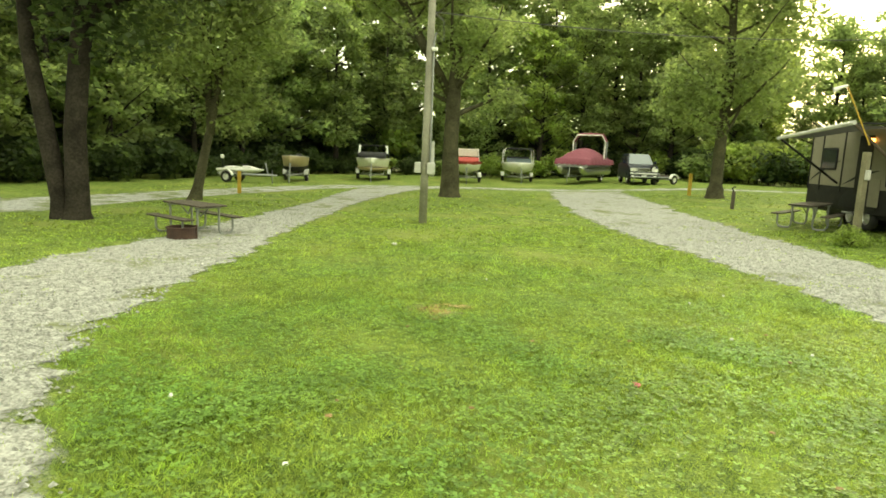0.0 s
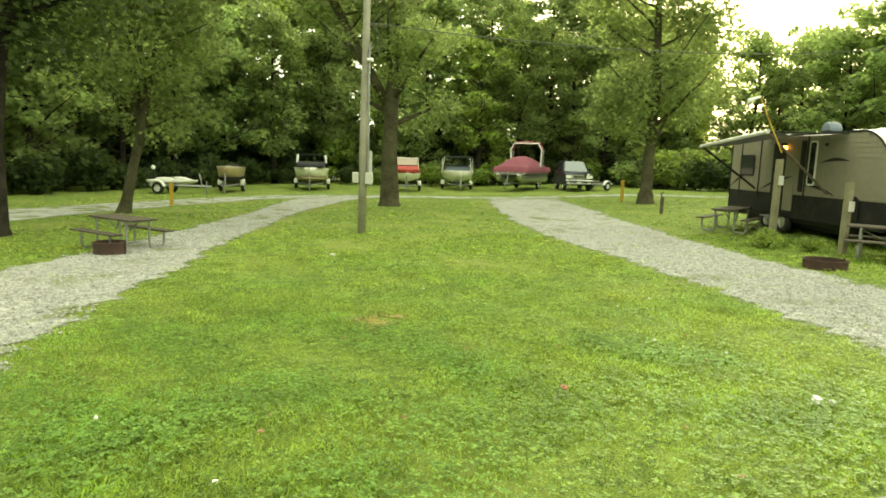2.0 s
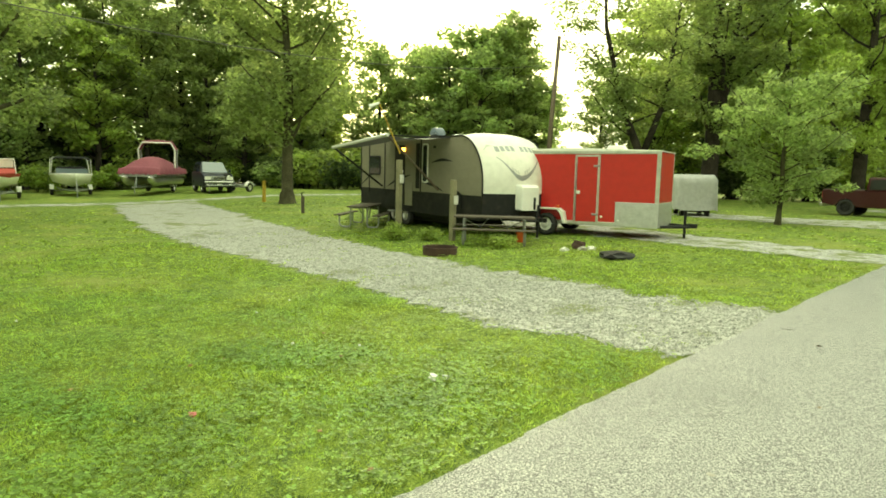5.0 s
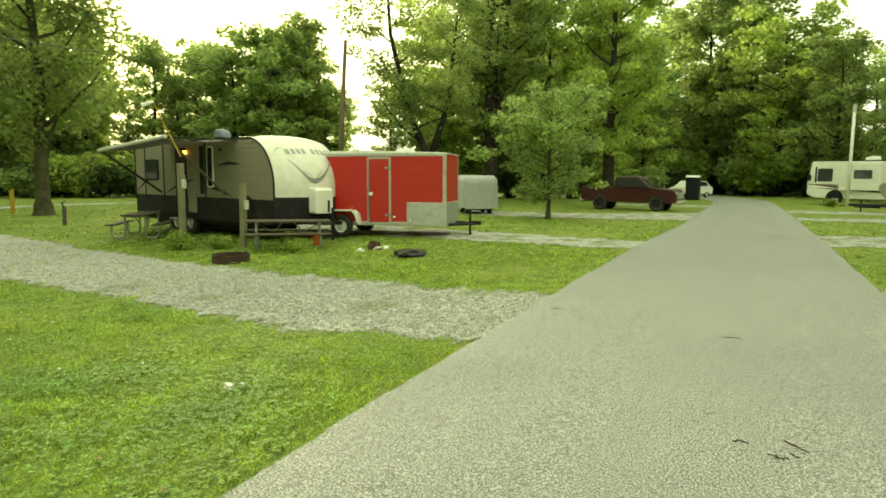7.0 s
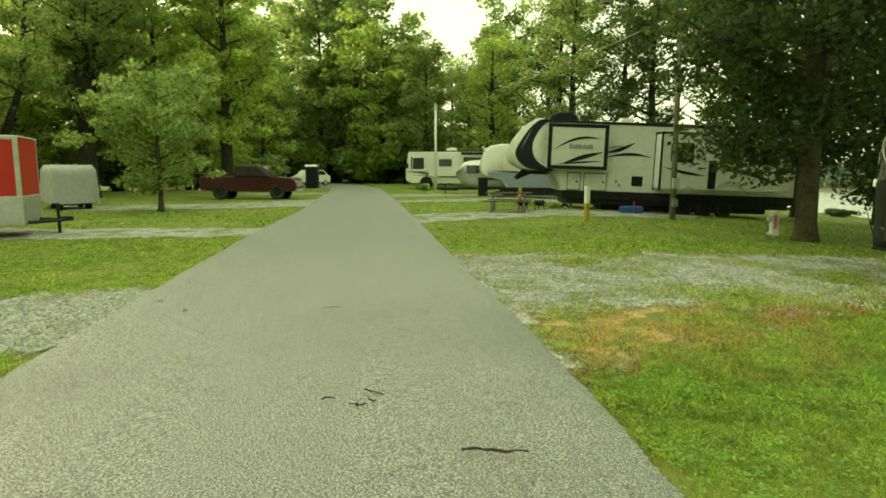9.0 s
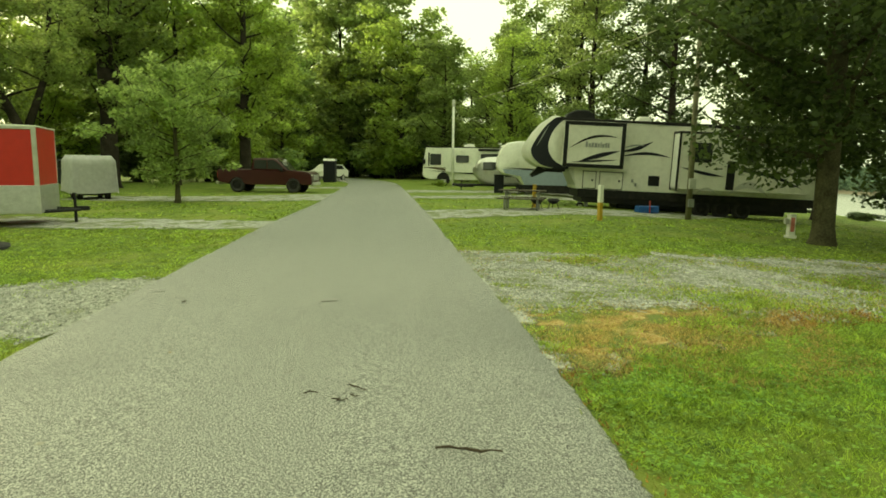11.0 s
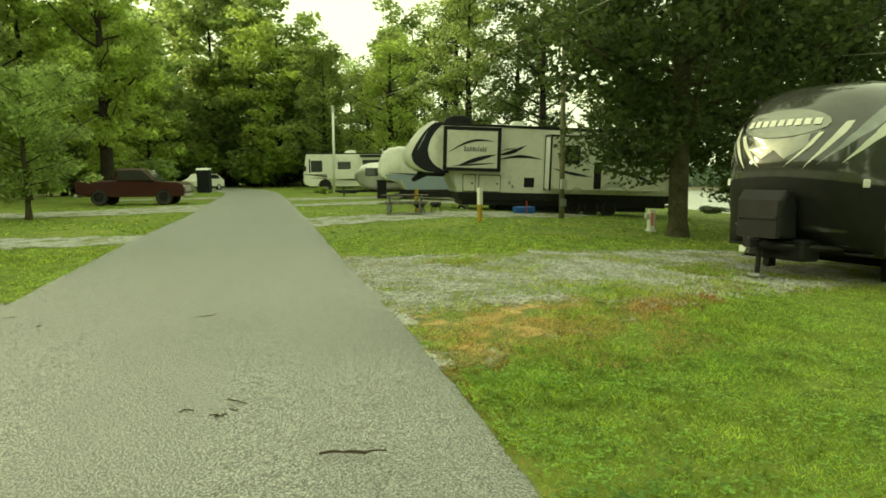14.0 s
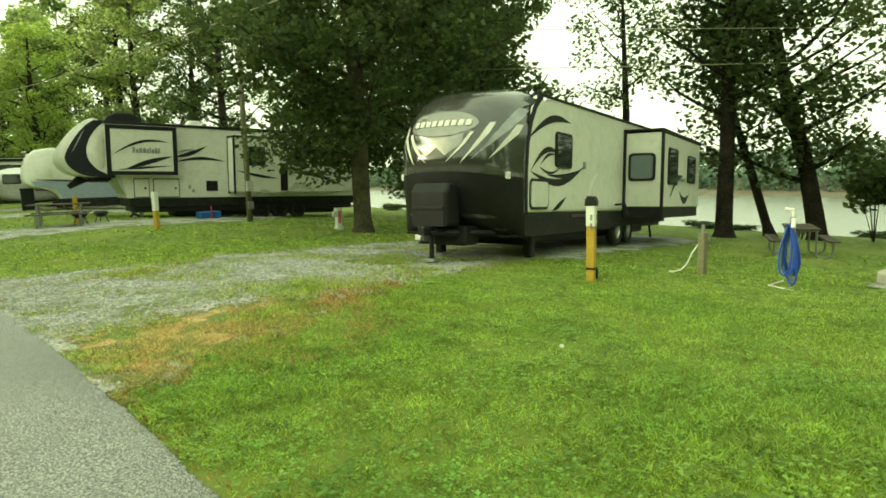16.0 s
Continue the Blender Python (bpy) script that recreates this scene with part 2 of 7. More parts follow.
GREYCAN = mat("grey_tarpaulin", (0.42, 0.42, 0.43), 0.75, vary=0.1, bump=0.4, bump_scale=5.0)
BOATTAN = mat("tan_boat_hull", (0.42, 0.34, 0.20), 0.4, vary=0.08)
BLUECAR = mat("dark_blue_car_paint", (0.012, 0.016, 0.03), 0.3, vary=0.06, spec=0.3)
GLASS = mat("tinted_glass", (0.03, 0.034, 0.033), 0.06, vary=0.05, spec=0.6)
# pale base colour stands in for sky reflected in the panes
LIGHTGLASS = mat("windscreen_glass", (0.13, 0.16, 0.175), 0.05, vary=0.05, coat=1.0)
RUBBER = mat("tyre_rubber", (0.02, 0.02, 0.02), 0.85, vary=0.2, dirt=0.2)
RIM = mat("white_steel_rim", (0.65, 0.65, 0.63), 0.4, 0.2, vary=0.08)
WOOD = mat("weathered_wood", (0.08, 0.066, 0.05), 0.85, vary=0.25, scale=3.0, fine=40.0, bump=0.4, bump_scale=50.0, dirt=0.25)
POLEWOOD = mat("grey_utility_pole_wood", (0.31, 0.295, 0.24), 0.9, vary=0.25, scale=1.5, fine=30.0, bump=0.6, bump_scale=30.0, dirt=0.3)
BROWNPOLE = mat("brown_creosoted_pole", (0.12, 0.09, 0.065), 0.9, vary=0.2, scale=1.5, fine=30.0, bump=0.5, bump_scale=30.0)
OLIVEPOLE = mat("olive_weathered_pole", (0.20, 0.185, 0.115), 0.9, vary=0.25, scale=1.5, fine=30.0, bump=0.6, bump_scale=30.0, dirt=0.3)
YELLOW = mat("yellow_painted_wood", (0.46, 0.30, 0.035), 0.65, vary=0.12, dirt=0.2)
RUST = mat("rusty_steel", (0.055, 0.03, 0.022), 0.9, vary=0.3, bump=0.5, bump_scale=40.0)
PVC = mat("white_plastic", (0.78, 0.78, 0.74), 0.5, vary=0.04, dirt=0.08)
PIPE = mat("grey_steel_pipe", (0.30, 0.31, 0.30), 0.5, 0.6, vary=0.12)
BLUE = mat("blue_hose", (0.02, 0.07, 0.42), 0.45, vary=0.1)
BLUETUB = mat("blue_plastic", (0.02, 0.10, 0.35), 0.5, vary=0.1)
ORANGE = mat("orange_plastic", (0.55, 0.10, 0.015), 0.5, vary=0.1)
WOODSTICK = mat("dark_twig", (0.05, 0.035, 0.022), 0.9, vary=0.3, fine=60.0)
PAPER = mat("crumpled_paper", (0.75, 0.74, 0.70), 0.8, vary=0.08)
PINK = mat("pink_scrap", (0.62, 0.22, 0.2), 0.8, vary=0.1)
LEAFDRY = mat("dry_fallen_leaf", (0.30, 0.20, 0.09), 0.85, vary=0.2)
BLACKBAG = mat("black_plastic_sheet", (0.02, 0.02, 0.022), 0.35, vary=0.2)
CONCRETE = mat("concrete_block", (0.38, 0.36, 0.32), 0.95, vary=0.15, bump=0.5, bump_scale=40.0)
WIRE = mat("overhead_cable", (0.10, 0.10, 0.09), 0.6)
BRIGHTWIRE = mat("weathered_bare_cable", (0.34, 0.32, 0.22), 0.5)
AWNING = mat("grey_awning_fabric", (0.14, 0.14, 0.135), 0.8, vary=0.08)
AMBER = bpy.data.materials.new("lit_amber_lamp")
AMBER.use_nodes = True
AMBER.node_tree.nodes["Principled BSDF"].inputs["Emission Color"].default_value = (1.0, 0.36, 0.05, 1)
AMBER.node_tree.nodes["Principled BSDF"].inputs["Emission Strength"].default_value = 5.0


# ---- building helpers ----
def smooth01(a):
    a = np.clip(a, 0.0, 1.0)
    return a * a * (3 - 2 * a)


def terrain(x, y):
    """Height of the ground: the lawn falls gently from the road to the north and to the river bank in the south."""
    x, y = np.asarray(x, float), np.asarray(y, float)
    z = -0.65 * (1 - np.exp(-np.maximum(y - 3.5, 0) / 12)) * (1 - 0.8 * smooth01((x - 6) / 12))
    z = z - 0.06 * np.clip(-4 - y, 0, 22)
    z = z - 9.0 * smooth01((-26 - y) / 13)
    return z + 7.0 * smooth01((y - 66) / 60)


def ground_z(x, y):
    return float(terrain(x, y))


def thing(name, label, category, at=(0, 0), yaw=0.0, pitch=0.0, roll=0.0, dz=0.0, group=""):
    ob = new(name)
    ob.empty_display_size = 0.3
    ob.matrix_world = pose(at[0], at[1], ground_z(*at) + dz, roll, pitch, yaw)
    return tagged(ob, label, category, group)


def mesh_ob(name, bm, material, parent=None, label="", smooth=False):
    me = bpy.data.meshes.new(name)
    bm.to_mesh(me)
    bm.free()
    if smooth:
        me.polygons.foreach_set("use_smooth", [True] * len(me.polygons))
    me.materials.append(material)
    ob = new(name, me)
    if parent is not None:
        ob.parent = parent
    if label:
        ob["label"] = label
    return ob


def part(name, bm, material, parent, label="", smooth=False):
    return mesh_ob(name, bm, material, parent, label, smooth)


def box(bm, x0, x1, y0, y1, z0, z1, bevel=0.0, m=None, seg=1):
    co = [(x, y, z) for x in (x0, x1) for y in (y0, y1) for z in (z0, z1)]
    vs = [bm.verts.new(m @ Vector(c) if m else c) for c in co]
    fs = [bm.faces.new([vs[i] for i in f]) for f in ((0, 1, 3, 2), (4, 6, 7, 5), (0, 4, 5, 1), (2, 3, 7, 6), (0, 2, 6, 4), (1, 5, 7, 3))]
    if bevel:
        es = list({e for f in fs for e in f.edges})
        bmesh.ops.bevel(bm, geom=es, offset=bevel, segments=seg, affect='EDGES', profile=0.5)
    return bm


def B(*a, bevel=0.01, m=None, seg=1):
    return box(bmesh.new(), *a, bevel=bevel, m=m, seg=seg)


def prism(profile, y0, y1, bevel=0.0, seg=2, bm=None, axis="y"):
    """A closed outline in x, z, drawn out along y (or an outline in x, y drawn out along z)."""
    bm = bm or bmesh.new()
    put = (lambda p, w: (p[0], w, p[1])) if axis == "y" else (lambda p, w: (p[0], p[1], w)) if axis == "z" else (lambda p, w: (w, p[0], p[1]))
    a = [bm.verts.new(put(p, y0)) for p in profile]
    b = [bm.verts.new(put(p, y1)) for p in profile]
    n = len(profile)
    caps = [bm.faces.new(a), bm.faces.new(b[::-1])]
    for i in range(n):
        bm.faces.new((a[i], b[i], b[(i + 1) % n], a[(i + 1) % n]))
    if bevel:
        es = list({e for f in caps for e in f.edges})
        bmesh.ops.bevel(bm, geom=es, offset=bevel, segments=seg, affect='EDGES', profile=0.5)
    bmesh.ops.recalc_face_normals(bm, faces=bm.faces[:])
    return bm


def tube(bm, pts, r, seg=8, caps=True):
    """A round bar along a line of points; r is one radius or one a point."""
    pts = [Vector(p) for p in pts]
    rs = r if isinstance(r, (list, tuple)) else [r] * len(pts)
    rings, q, last = [], None, None
    for i, p in enumerate(pts):
        d = (pts[min(i + 1, len(pts) - 1)] - pts[max(i - 1, 0)]).normalized()
        q = d.to_track_quat("Z", "Y") if q is None else last.rotation_difference(d) @ q  # no twist from ring to ring
        last = d
        rings.append([bm.verts.new(p + q @ Vector((rs[i] * math.cos(k * math.tau / seg), rs[i] * math.sin(k * math.tau / seg), 0))) for k in range(seg)])
    for a, b in zip(rings, rings[1:]):
        for k in range(seg):
            bm.faces.new((a[k], a[(k + 1) % seg], b[(k + 1) % seg], b[k]))
    if caps:
        bm.faces.new(rings[0][::-1])
        bm.faces.new(rings[-1])
    return bm


def T(pts, r, seg=8):
    return tube(bmesh.new(), pts, r, seg)


def arc(cx, cz, r, a0, a1, n, rz=None):
    rz = rz or r
    return [(cx + r * math.cos(radians(a0 + (a1 - a0) * i / n)), cz + rz * math.sin(radians(a0 + (a1 - a0) * i / n))) for i in range(n + 1)]


def fast_mesh(name, verts, faces_per, material, parent=None):
    """A mesh from arrays: verts (n, 3) and faces as equal polygons of faces_per corners, in order."""
    me = bpy.data.meshes.new(name)
    n = len(verts)
    k = n // faces_per
    me.vertices.add(n)
    me.vertices.foreach_set("co", np.asarray(verts, np.float32).ravel())
    me.loops.add(n)
    me.loops.foreach_set("vertex_index", np.arange(n, dtype=np.int32))
    me.polygons.add(k)
    me.polygons.foreach_set("loop_start", np.arange(0, n, faces_per, dtype=np.int32))
    me.update(calc_edges=True)
    me.materials.append(material)
    ob = new(name, me)
    if parent is not None:
        ob.parent = parent
    return ob


def wheel(parent, x, y, r, w, rim_mat=None, out=1):
    """A road wheel standing on the ground line, axle along y: tyre with a rounded shoulder, dished rim and hub."""
    bm = bmesh.new()
    prof = [(r * 0.58, -w / 2), (r * 0.93, -w / 2), (r, -w * 0.32), (r, w * 0.32), (r * 0.93, w / 2), (r * 0.58, w / 2)]
    n = 24
    rings = [[bm.verts.new((x + p[0] * math.cos(k * math.tau / n), y + p[1], r + p[0] * math.sin(k * math.tau / n))) for k in range(n)] for p in prof]
    for i in range(len(rings)):
        a, b = rings[i], rings[(i + 1) % len(rings)]
        for k in range(n):
            bm.faces.new((a[k], a[(k + 1) % n], b[(k + 1) % n], b[k]))
    bmesh.ops.recalc_face_normals(bm, faces=bm.faces[:])
    tyre = part("tyre", bm, RUBBER, parent, "", True)
    bm = bmesh.new()
    prof = [(r * 0.60, 0.44), (r * 0.55, 0.40), (r * 0.5, 0.25), (r * 0.22, 0.3), (r * 0.2, 0.44), (0.001, 0.44)]
    rings = [[bm.verts.new((x + p[0] * math.cos(k * math.tau / n), y + out * p[1] * w, r + p[0] * math.sin(k * math.tau / n))) for k in range(n)] for p in prof]
    for a, b in zip(rings, rings[1:]):
        for k in range(n):
            bm.faces.new((a[k], a[(k + 1) % n], b[(k + 1) % n], b[k]))
    part("rim", bm, rim_mat or RIM, parent)
    return tyre


# ---- ground, road and gravel ----
def graded(lo, hi, near_lo, near_hi, step, grow=1.22):
    xs = list(np.arange(near_lo, near_hi + 1e-6, step))
    s, v = step, near_hi
    while v < hi:
        s *= grow
        v = min(v + s, hi)
        xs.append(v)
    s, v = step, near_lo
    while v > lo:
        s *= grow
        v = max(v - s, lo)
        xs.insert(0, v)
    return np.array(xs)


def sheet(name, xs, ys, z, material):
    X, Y = np.meshgrid(xs, ys, indexing="ij")
    Z = z(X, Y)
    nx, ny = X.shape
    verts = np.stack([X, Y, Z], -1).reshape(-1, 3)
    i = np.arange(nx * ny).reshape(nx, ny)
    quads = np.stack([i[:-1, :-1], i[1:, :-1], i[1:, 1:], i[:-1, 1:]], -1).reshape(-1, 4)
    me = bpy.data.meshes.new(name)
    me.from_pydata(verts.tolist(), [], quads.tolist())
    me.polygons.foreach_set("use_smooth", [True] * len(me.polygons))
    me.materials.append(material)
    return new(name, me)


def bumpy(X, Y):
    return terrain(X, Y) + 0.005 * np.sin(X * 1.7 + 0.6 * np.sin(Y)) * np.sin(Y * 1.3 + 1.1) + 0.003 * np.sin(X * 4.1 + Y * 2.3)


ground = tagged(sheet("ground", graded(-900, 900, -16, 34, 0.5), graded(-900, 900, -40, 60, 0.5), bumpy, GRASS), "mown green lawn falling gently to wood and river", "lawn", kind="structure")
river = tagged(sheet("water", np.array([-900.0, -300, 0, 300, 900]), np.array([-190.0, -120, -60, -30]), lambda X, Y: X * 0 - 8.6, WATER), "broad pale river below the grassy bank", "river", kind="structure")


def along(pts, n):
    """n points spaced evenly along a line, rounded at the bends."""
    p = np.array(pts, float)
    for _ in range(2):
        q = [p[0]]
        for a, b in zip(p, p[1:]):
            q += [a * 0.75 + b * 0.25, a * 0.25 + b * 0.75]
        p = np.array(q + [p[-1]])
    d = np.r_[0, np.cumsum(np.hypot(*np.diff(p, axis=0).T))]
    s = np.linspace(0, d[-1], n)
    return np.stack([np.interp(s, d, p[:, 0]), np.interp(s, d, p[:, 1])], 1)


STRIPS = []


def strip(name, left, right, material, label, category, lift, step=0.25, cross=14, ragged=0.12, crown=0.0, seed=1):
    """A paved or gravelled strip between two edge lines, laid on the ground, with uneven edges."""
    rnd = np.random.default_rng(seed)
    length = max(np.hypot(*np.diff(np.array(left, float), axis=0).T).sum(), np.hypot(*np.diff(np.array(right, float), axis=0).T).sum())
    n = max(6, int(length / step))
    L, R = along(left, n), along(right, n)
    for E, other in ((L, R), (R, L)):
        w = np.convolve(rnd.normal(0, 1, n + 8), np.ones(5) / 5, "same")[4:-4] + 0.8 * rnd.normal(0, 1, n)
        out = E - other
        out /= np.maximum(np.hypot(out[:, 0], out[:, 1])[:, None], 1e-6)
        E += out * (w * ragged)[:, None]
    f = np.r_[0, np.linspace(0.012, 0.988, cross - 2), 1]
    G = L[:, None] * (1 - f)[None, :, None] + R[:, None] * f[None, :, None]
    Z = bumpy(G[..., 0], G[..., 1]) * 0 + terrain(G[..., 0], G[..., 1]) + lift + crown * (1 - (2 * f - 1) ** 2)[None]
    Z[:, 0] -= 0.02
    Z[:, -1] -= 0.02
    verts = np.concatenate([G, Z[..., None]], -1).reshape(-1, 3)
    i = np.arange(n * cross).reshape(n, cross)
    quads = np.stack([i[:-1, :-1], i[:-1, 1:], i[1:, 1:], i[1:, :-1]], -1).reshape(-1, 4)
    me = bpy.data.meshes.new(name)
    me.from_pydata(verts.tolist(), [], quads.tolist())
    bm = bmesh.new()
    bm.from_mesh(me)
    bmesh.ops.recalc_face_normals(bm, faces=bm.faces[:])
    if bm.faces[0].normal.z < 0:
        bmesh.ops.reverse_faces(bm, faces=bm.faces[:])
    bm.to_mesh(me)
    bm.free()
    me.polygons.foreach_set("use_smooth", [True] * len(me.polygons))
    me.materials.append(material)
    width = np.hypot(*(L - R).T)
    ends = np.minimum(np.arange(n), np.arange(n)[::-1]) * (length / n)
    edge = np.minimum(np.minimum(f, 1 - f)[None] * width[:, None], ends[:, None] + (0 if name in ("dead_grass", "bare_soil") else 9))
    me.attributes.new("edge", 'FLOAT', 'POINT').data.foreach_set("value", edge.ravel().astype(np.float32))
    STRIPS.append((L, R))
    return tagged(new(name, me), label, category, kind="structure")


ROAD_N = [(-40, -3.5), (-12, 1.2), (-2.1, 2.72), (1.2, 2.88), (2.4, 3.07), (4.3, 3.38), (6.7, 3.72), (8.4, 4.05), (16, 5.12), (26.5, 6.25), (30.4, 6.9), (52.8, 10.1), (61, 11.7), (74, 17), (92, 30), (110, 48)]
ROAD_S = [(-40, -7.6), (-12, -2.9), (-4, -1.75), (3, -1.2), (5, -1.0), (6.8, -0.76), (12.2, -0.02), (22, 1.24), (55.6, 6.04), (66, 8.2), (80, 13.5), (97, 27), (116, 46)]
road = strip("road", ROAD_N, ROAD_S, ASPHALT, "worn grey asphalt lane through the campsite", "road", 0.022, 0.3, 20, 0.014, 0.05, 1)
strip("drive_1", [(-9.5, 0.9), (-7.2, 5.0), (-6.55, 8.1), (-6.55, 10.5), (-6.2, 12.4), (-5.95, 18), (-5.4, 22.9), (-5.3, 30.4), (-4.6, 37.5)], [(-1.6, 2.2), (-2.2, 3.3), (-3.24, 5.04), (-3.55, 7.6), (-3.7, 10.5), (-3.83, 18.9), (-3.4, 26.1), (-1.8, 34.8), (0.5, 38.5)], GRAVEL, "pale gravel drive with weeds in the middle", "gravel drive", 0.013, 0.2, 22, 0.1, 0.0, 2)
strip("drive_2", [(5.6, 3.1), (5.1, 4.3), (4.9, 5.8), (5.07, 9.3), (5.1, 13.4), (4.5, 19.3), (5.3, 32.9), (6.4, 38.5)], [(8.9, 3.6), (8.45, 5.1), (8.56, 8.6), (8.45, 12.2), (9.0, 18.6), (10.1, 31.6), (10.8, 38.5)], GRAVEL, "pale gravel drive between lawn and campers", "gravel drive", 0.013, 0.2, 22, 0.12, 0.0, 3)
strip("drive_3", [(-40, 20.5), (-15.2, 19.6), (-13.2, 24.0), (-11.9, 28.0), (-6.2, 38.2), (7.6, 41.5), (17, 40.3), (40, 42)], [(-40, 12.5), (-11.6, 14.6), (-11.0, 20.1), (-9.6, 25.5), (-5, 36.2), (7.6, 39.3), (17, 38.0), (40, 39.5)], GRAVEL_GREY, "grey gravel loop road past the parked boats", "gravel road", 0.013, 0.5, 12, 0.15, 0.0, 4)
strip("pad_1", [(15.3, 4.7), (14.9, 9.6), (14.4, 18)], [(17.7, 5.0), (17.9, 10.6), (18.6, 18)], GRAVEL_GREY, "narrow gravel pad under the cargo trailer", "gravel pad", 0.012, 0.25, 12, 0.14, 0.0, 5)
strip("pad_2", [(28.8, 6.2), (26.2, 11.6), (26.2, 17.5)], [(36.6, 7.2), (30.4, 13), (30, 18.5)], GRAVEL_GREY, "gravel pad beside a young tree", "gravel pad", 0.012, 0.3, 12, 0.16, 0.0, 6)
strip("pad_3", [(44, 8.7), (42, 16)], [(48, 9.3), (46, 17)], GRAVEL_GREY, "gravel pad by the road", "gravel pad", 0.012, 0.4, 8, 0.16, 0.0, 7)
strip("pad_4", [(4.6, -0.7), (5.5, -2.1), (6.38, -3.4), (7.4, -5.1), (8.4, -7.6), (9.3, -12), (10.6, -18.5)], [(12.3, 0.3), (12.0, -2.9), (12.6, -5.2), (13.6, -7.6), (14.4, -11), (15.4, -18)], GRAVEL_GREY, "grey gravel pad overgrown with weeds", "gravel pad", 0.012, 0.2, 24, 0.16, 0.0, 8)
strip("pad_5", [(18.6, 1.2), (21.2, -2), (25, -9)], [(22.7, 1.6), (25.2, -1.8), (31.5, -14)], GRAVEL_GREY, "gravel pad under the long camper", "gravel pad", 0.012, 0.3, 14, 0.16, 0.0, 9)
strip("pad_6", [(31.2, 2.6), (34, -6)], [(34.2, 2.9), (40, -8)], GRAVEL_GREY, "gravel pad under a parked camper", "gravel pad", 0.012, 0.4, 8, 0.2, 0.0, 10)
strip("pad_7", [(38.5, 3.6), (42, -8)], [(42.5, 4.1), (46, -8)], GRAVEL_GREY, "gravel pad under a parked camper", "gravel pad", 0.012, 0.4, 8, 0.2, 0.0, 11)
dead = strip("dead_grass", [(4.5, -0.98), (5.25, -1.95), (5.95, -2.85), (6.9, -4.2)], [(7.0, -0.65), (7.4, -1.6), (7.7, -2.5), (8.0, -4.2)], DEADGRASS, "strip of dead brown grass along the gravel", "dead grass", 0.018, 0.12, 14, 0.08, 0.0, 12)
STRIPS.pop()
bare = strip("bare_soil", [(-0.95, 6.8), (0.15, 6.9)], [(-0.9, 7.75), (0.25, 7.8)], DEADGRASS, "small worn patch of bare tan soil", "bare soil", 0.014, 0.08, 6, 0.05, 0.0, 13)
STRIPS.pop()


def inside_strips(x, y, shrink=0.0):
    """Whether points lie on road or gravel."""
    hit = np.zeros(len(x), bool)
    for L, R in STRIPS:
        poly = np.concatenate([L, R[::-1]])
        a, b = poly, np.roll(poly, -1, 0)
        c = np.zeros(len(x), bool)
        lo, hi = poly.min(0), poly.max(0)
        m = (x > lo[0]) & (x < hi[0]) & (y > lo[1]) & (y < hi[1])
        if not m.any():
            continue
        xm, ym = x[m], y[m]
        cm = np.zeros(len(xm), bool)
        for (x0, y0), (x1, y1) in zip(a, b):
            if y0 == y1:
                continue
            t = ((y0 > ym) != (y1 > ym)) & (xm < (x1 - x0) * (ym - y0) / (y1 - y0) + x0)
            cm ^= t
        c[m] = cm
        hit |= c
    return hit


# ---- trees ----
def leaf_cloud(centres, radii, n, size, seed, flat=0.75, droop=0.25):
    """n small folded leaves in clumps round the centres; four corners a leaf."""
    rnd = np.random.default_rng(seed)
    c = np.array(centres)
    r = np.array(radii)
    w = r ** 2 / (r ** 2).sum()
    k = rnd.choice(len(c), n, p=w)
    d = rnd.normal(0, 1, (n, 3))
    d /= np.linalg.norm(d, axis=1)[:, None]
    d *= (rnd.random(n) ** 0.45)[:, None]
    d[:, 2] *= flat
    p = c[k] + d * r[k][:, None]
    s = size * (0.6 + 0.8 * rnd.random(n))
    a = rnd.random(n) * math.tau
    u = np.stack([np.cos(a), np.sin(a), -droop + 0.5 * rnd.normal(0, 1, n)], 1)
    u /= np.linalg.norm(u, axis=1)[:, None]
    face = rnd.normal(0, 0.62, (n, 3)) + np.array([0, 0, 0.55])  # blades turned up to the light, more or less
    v = np.cross(u, face)
    v /= np.linalg.norm(v, axis=1)[:, None]
    s1 = s[:, None]
    quad = np.stack([p - u * s1 * 0.5, p + v * s1 * 0.32 - u * s1 * 0.05, p + u * s1 * 0.55, p - v * s1 * 0.32 - u * s1 * 0.05], 1)
    return quad.reshape(-1, 3)


def limb_path(p, d, length, n, rnd, rise=0.25, wander=0.16):
    pts, d = [Vector(p)], Vector(d).normalized()
    for _ in range(n):
        d = (d + Vector((rnd.normal(0, wander), rnd.normal(0, wander), rise * 0.35 + rnd.normal(0, wander * 0.6)))).normalized()
        pts.append(pts[-1] + d * (length / n))
    return pts


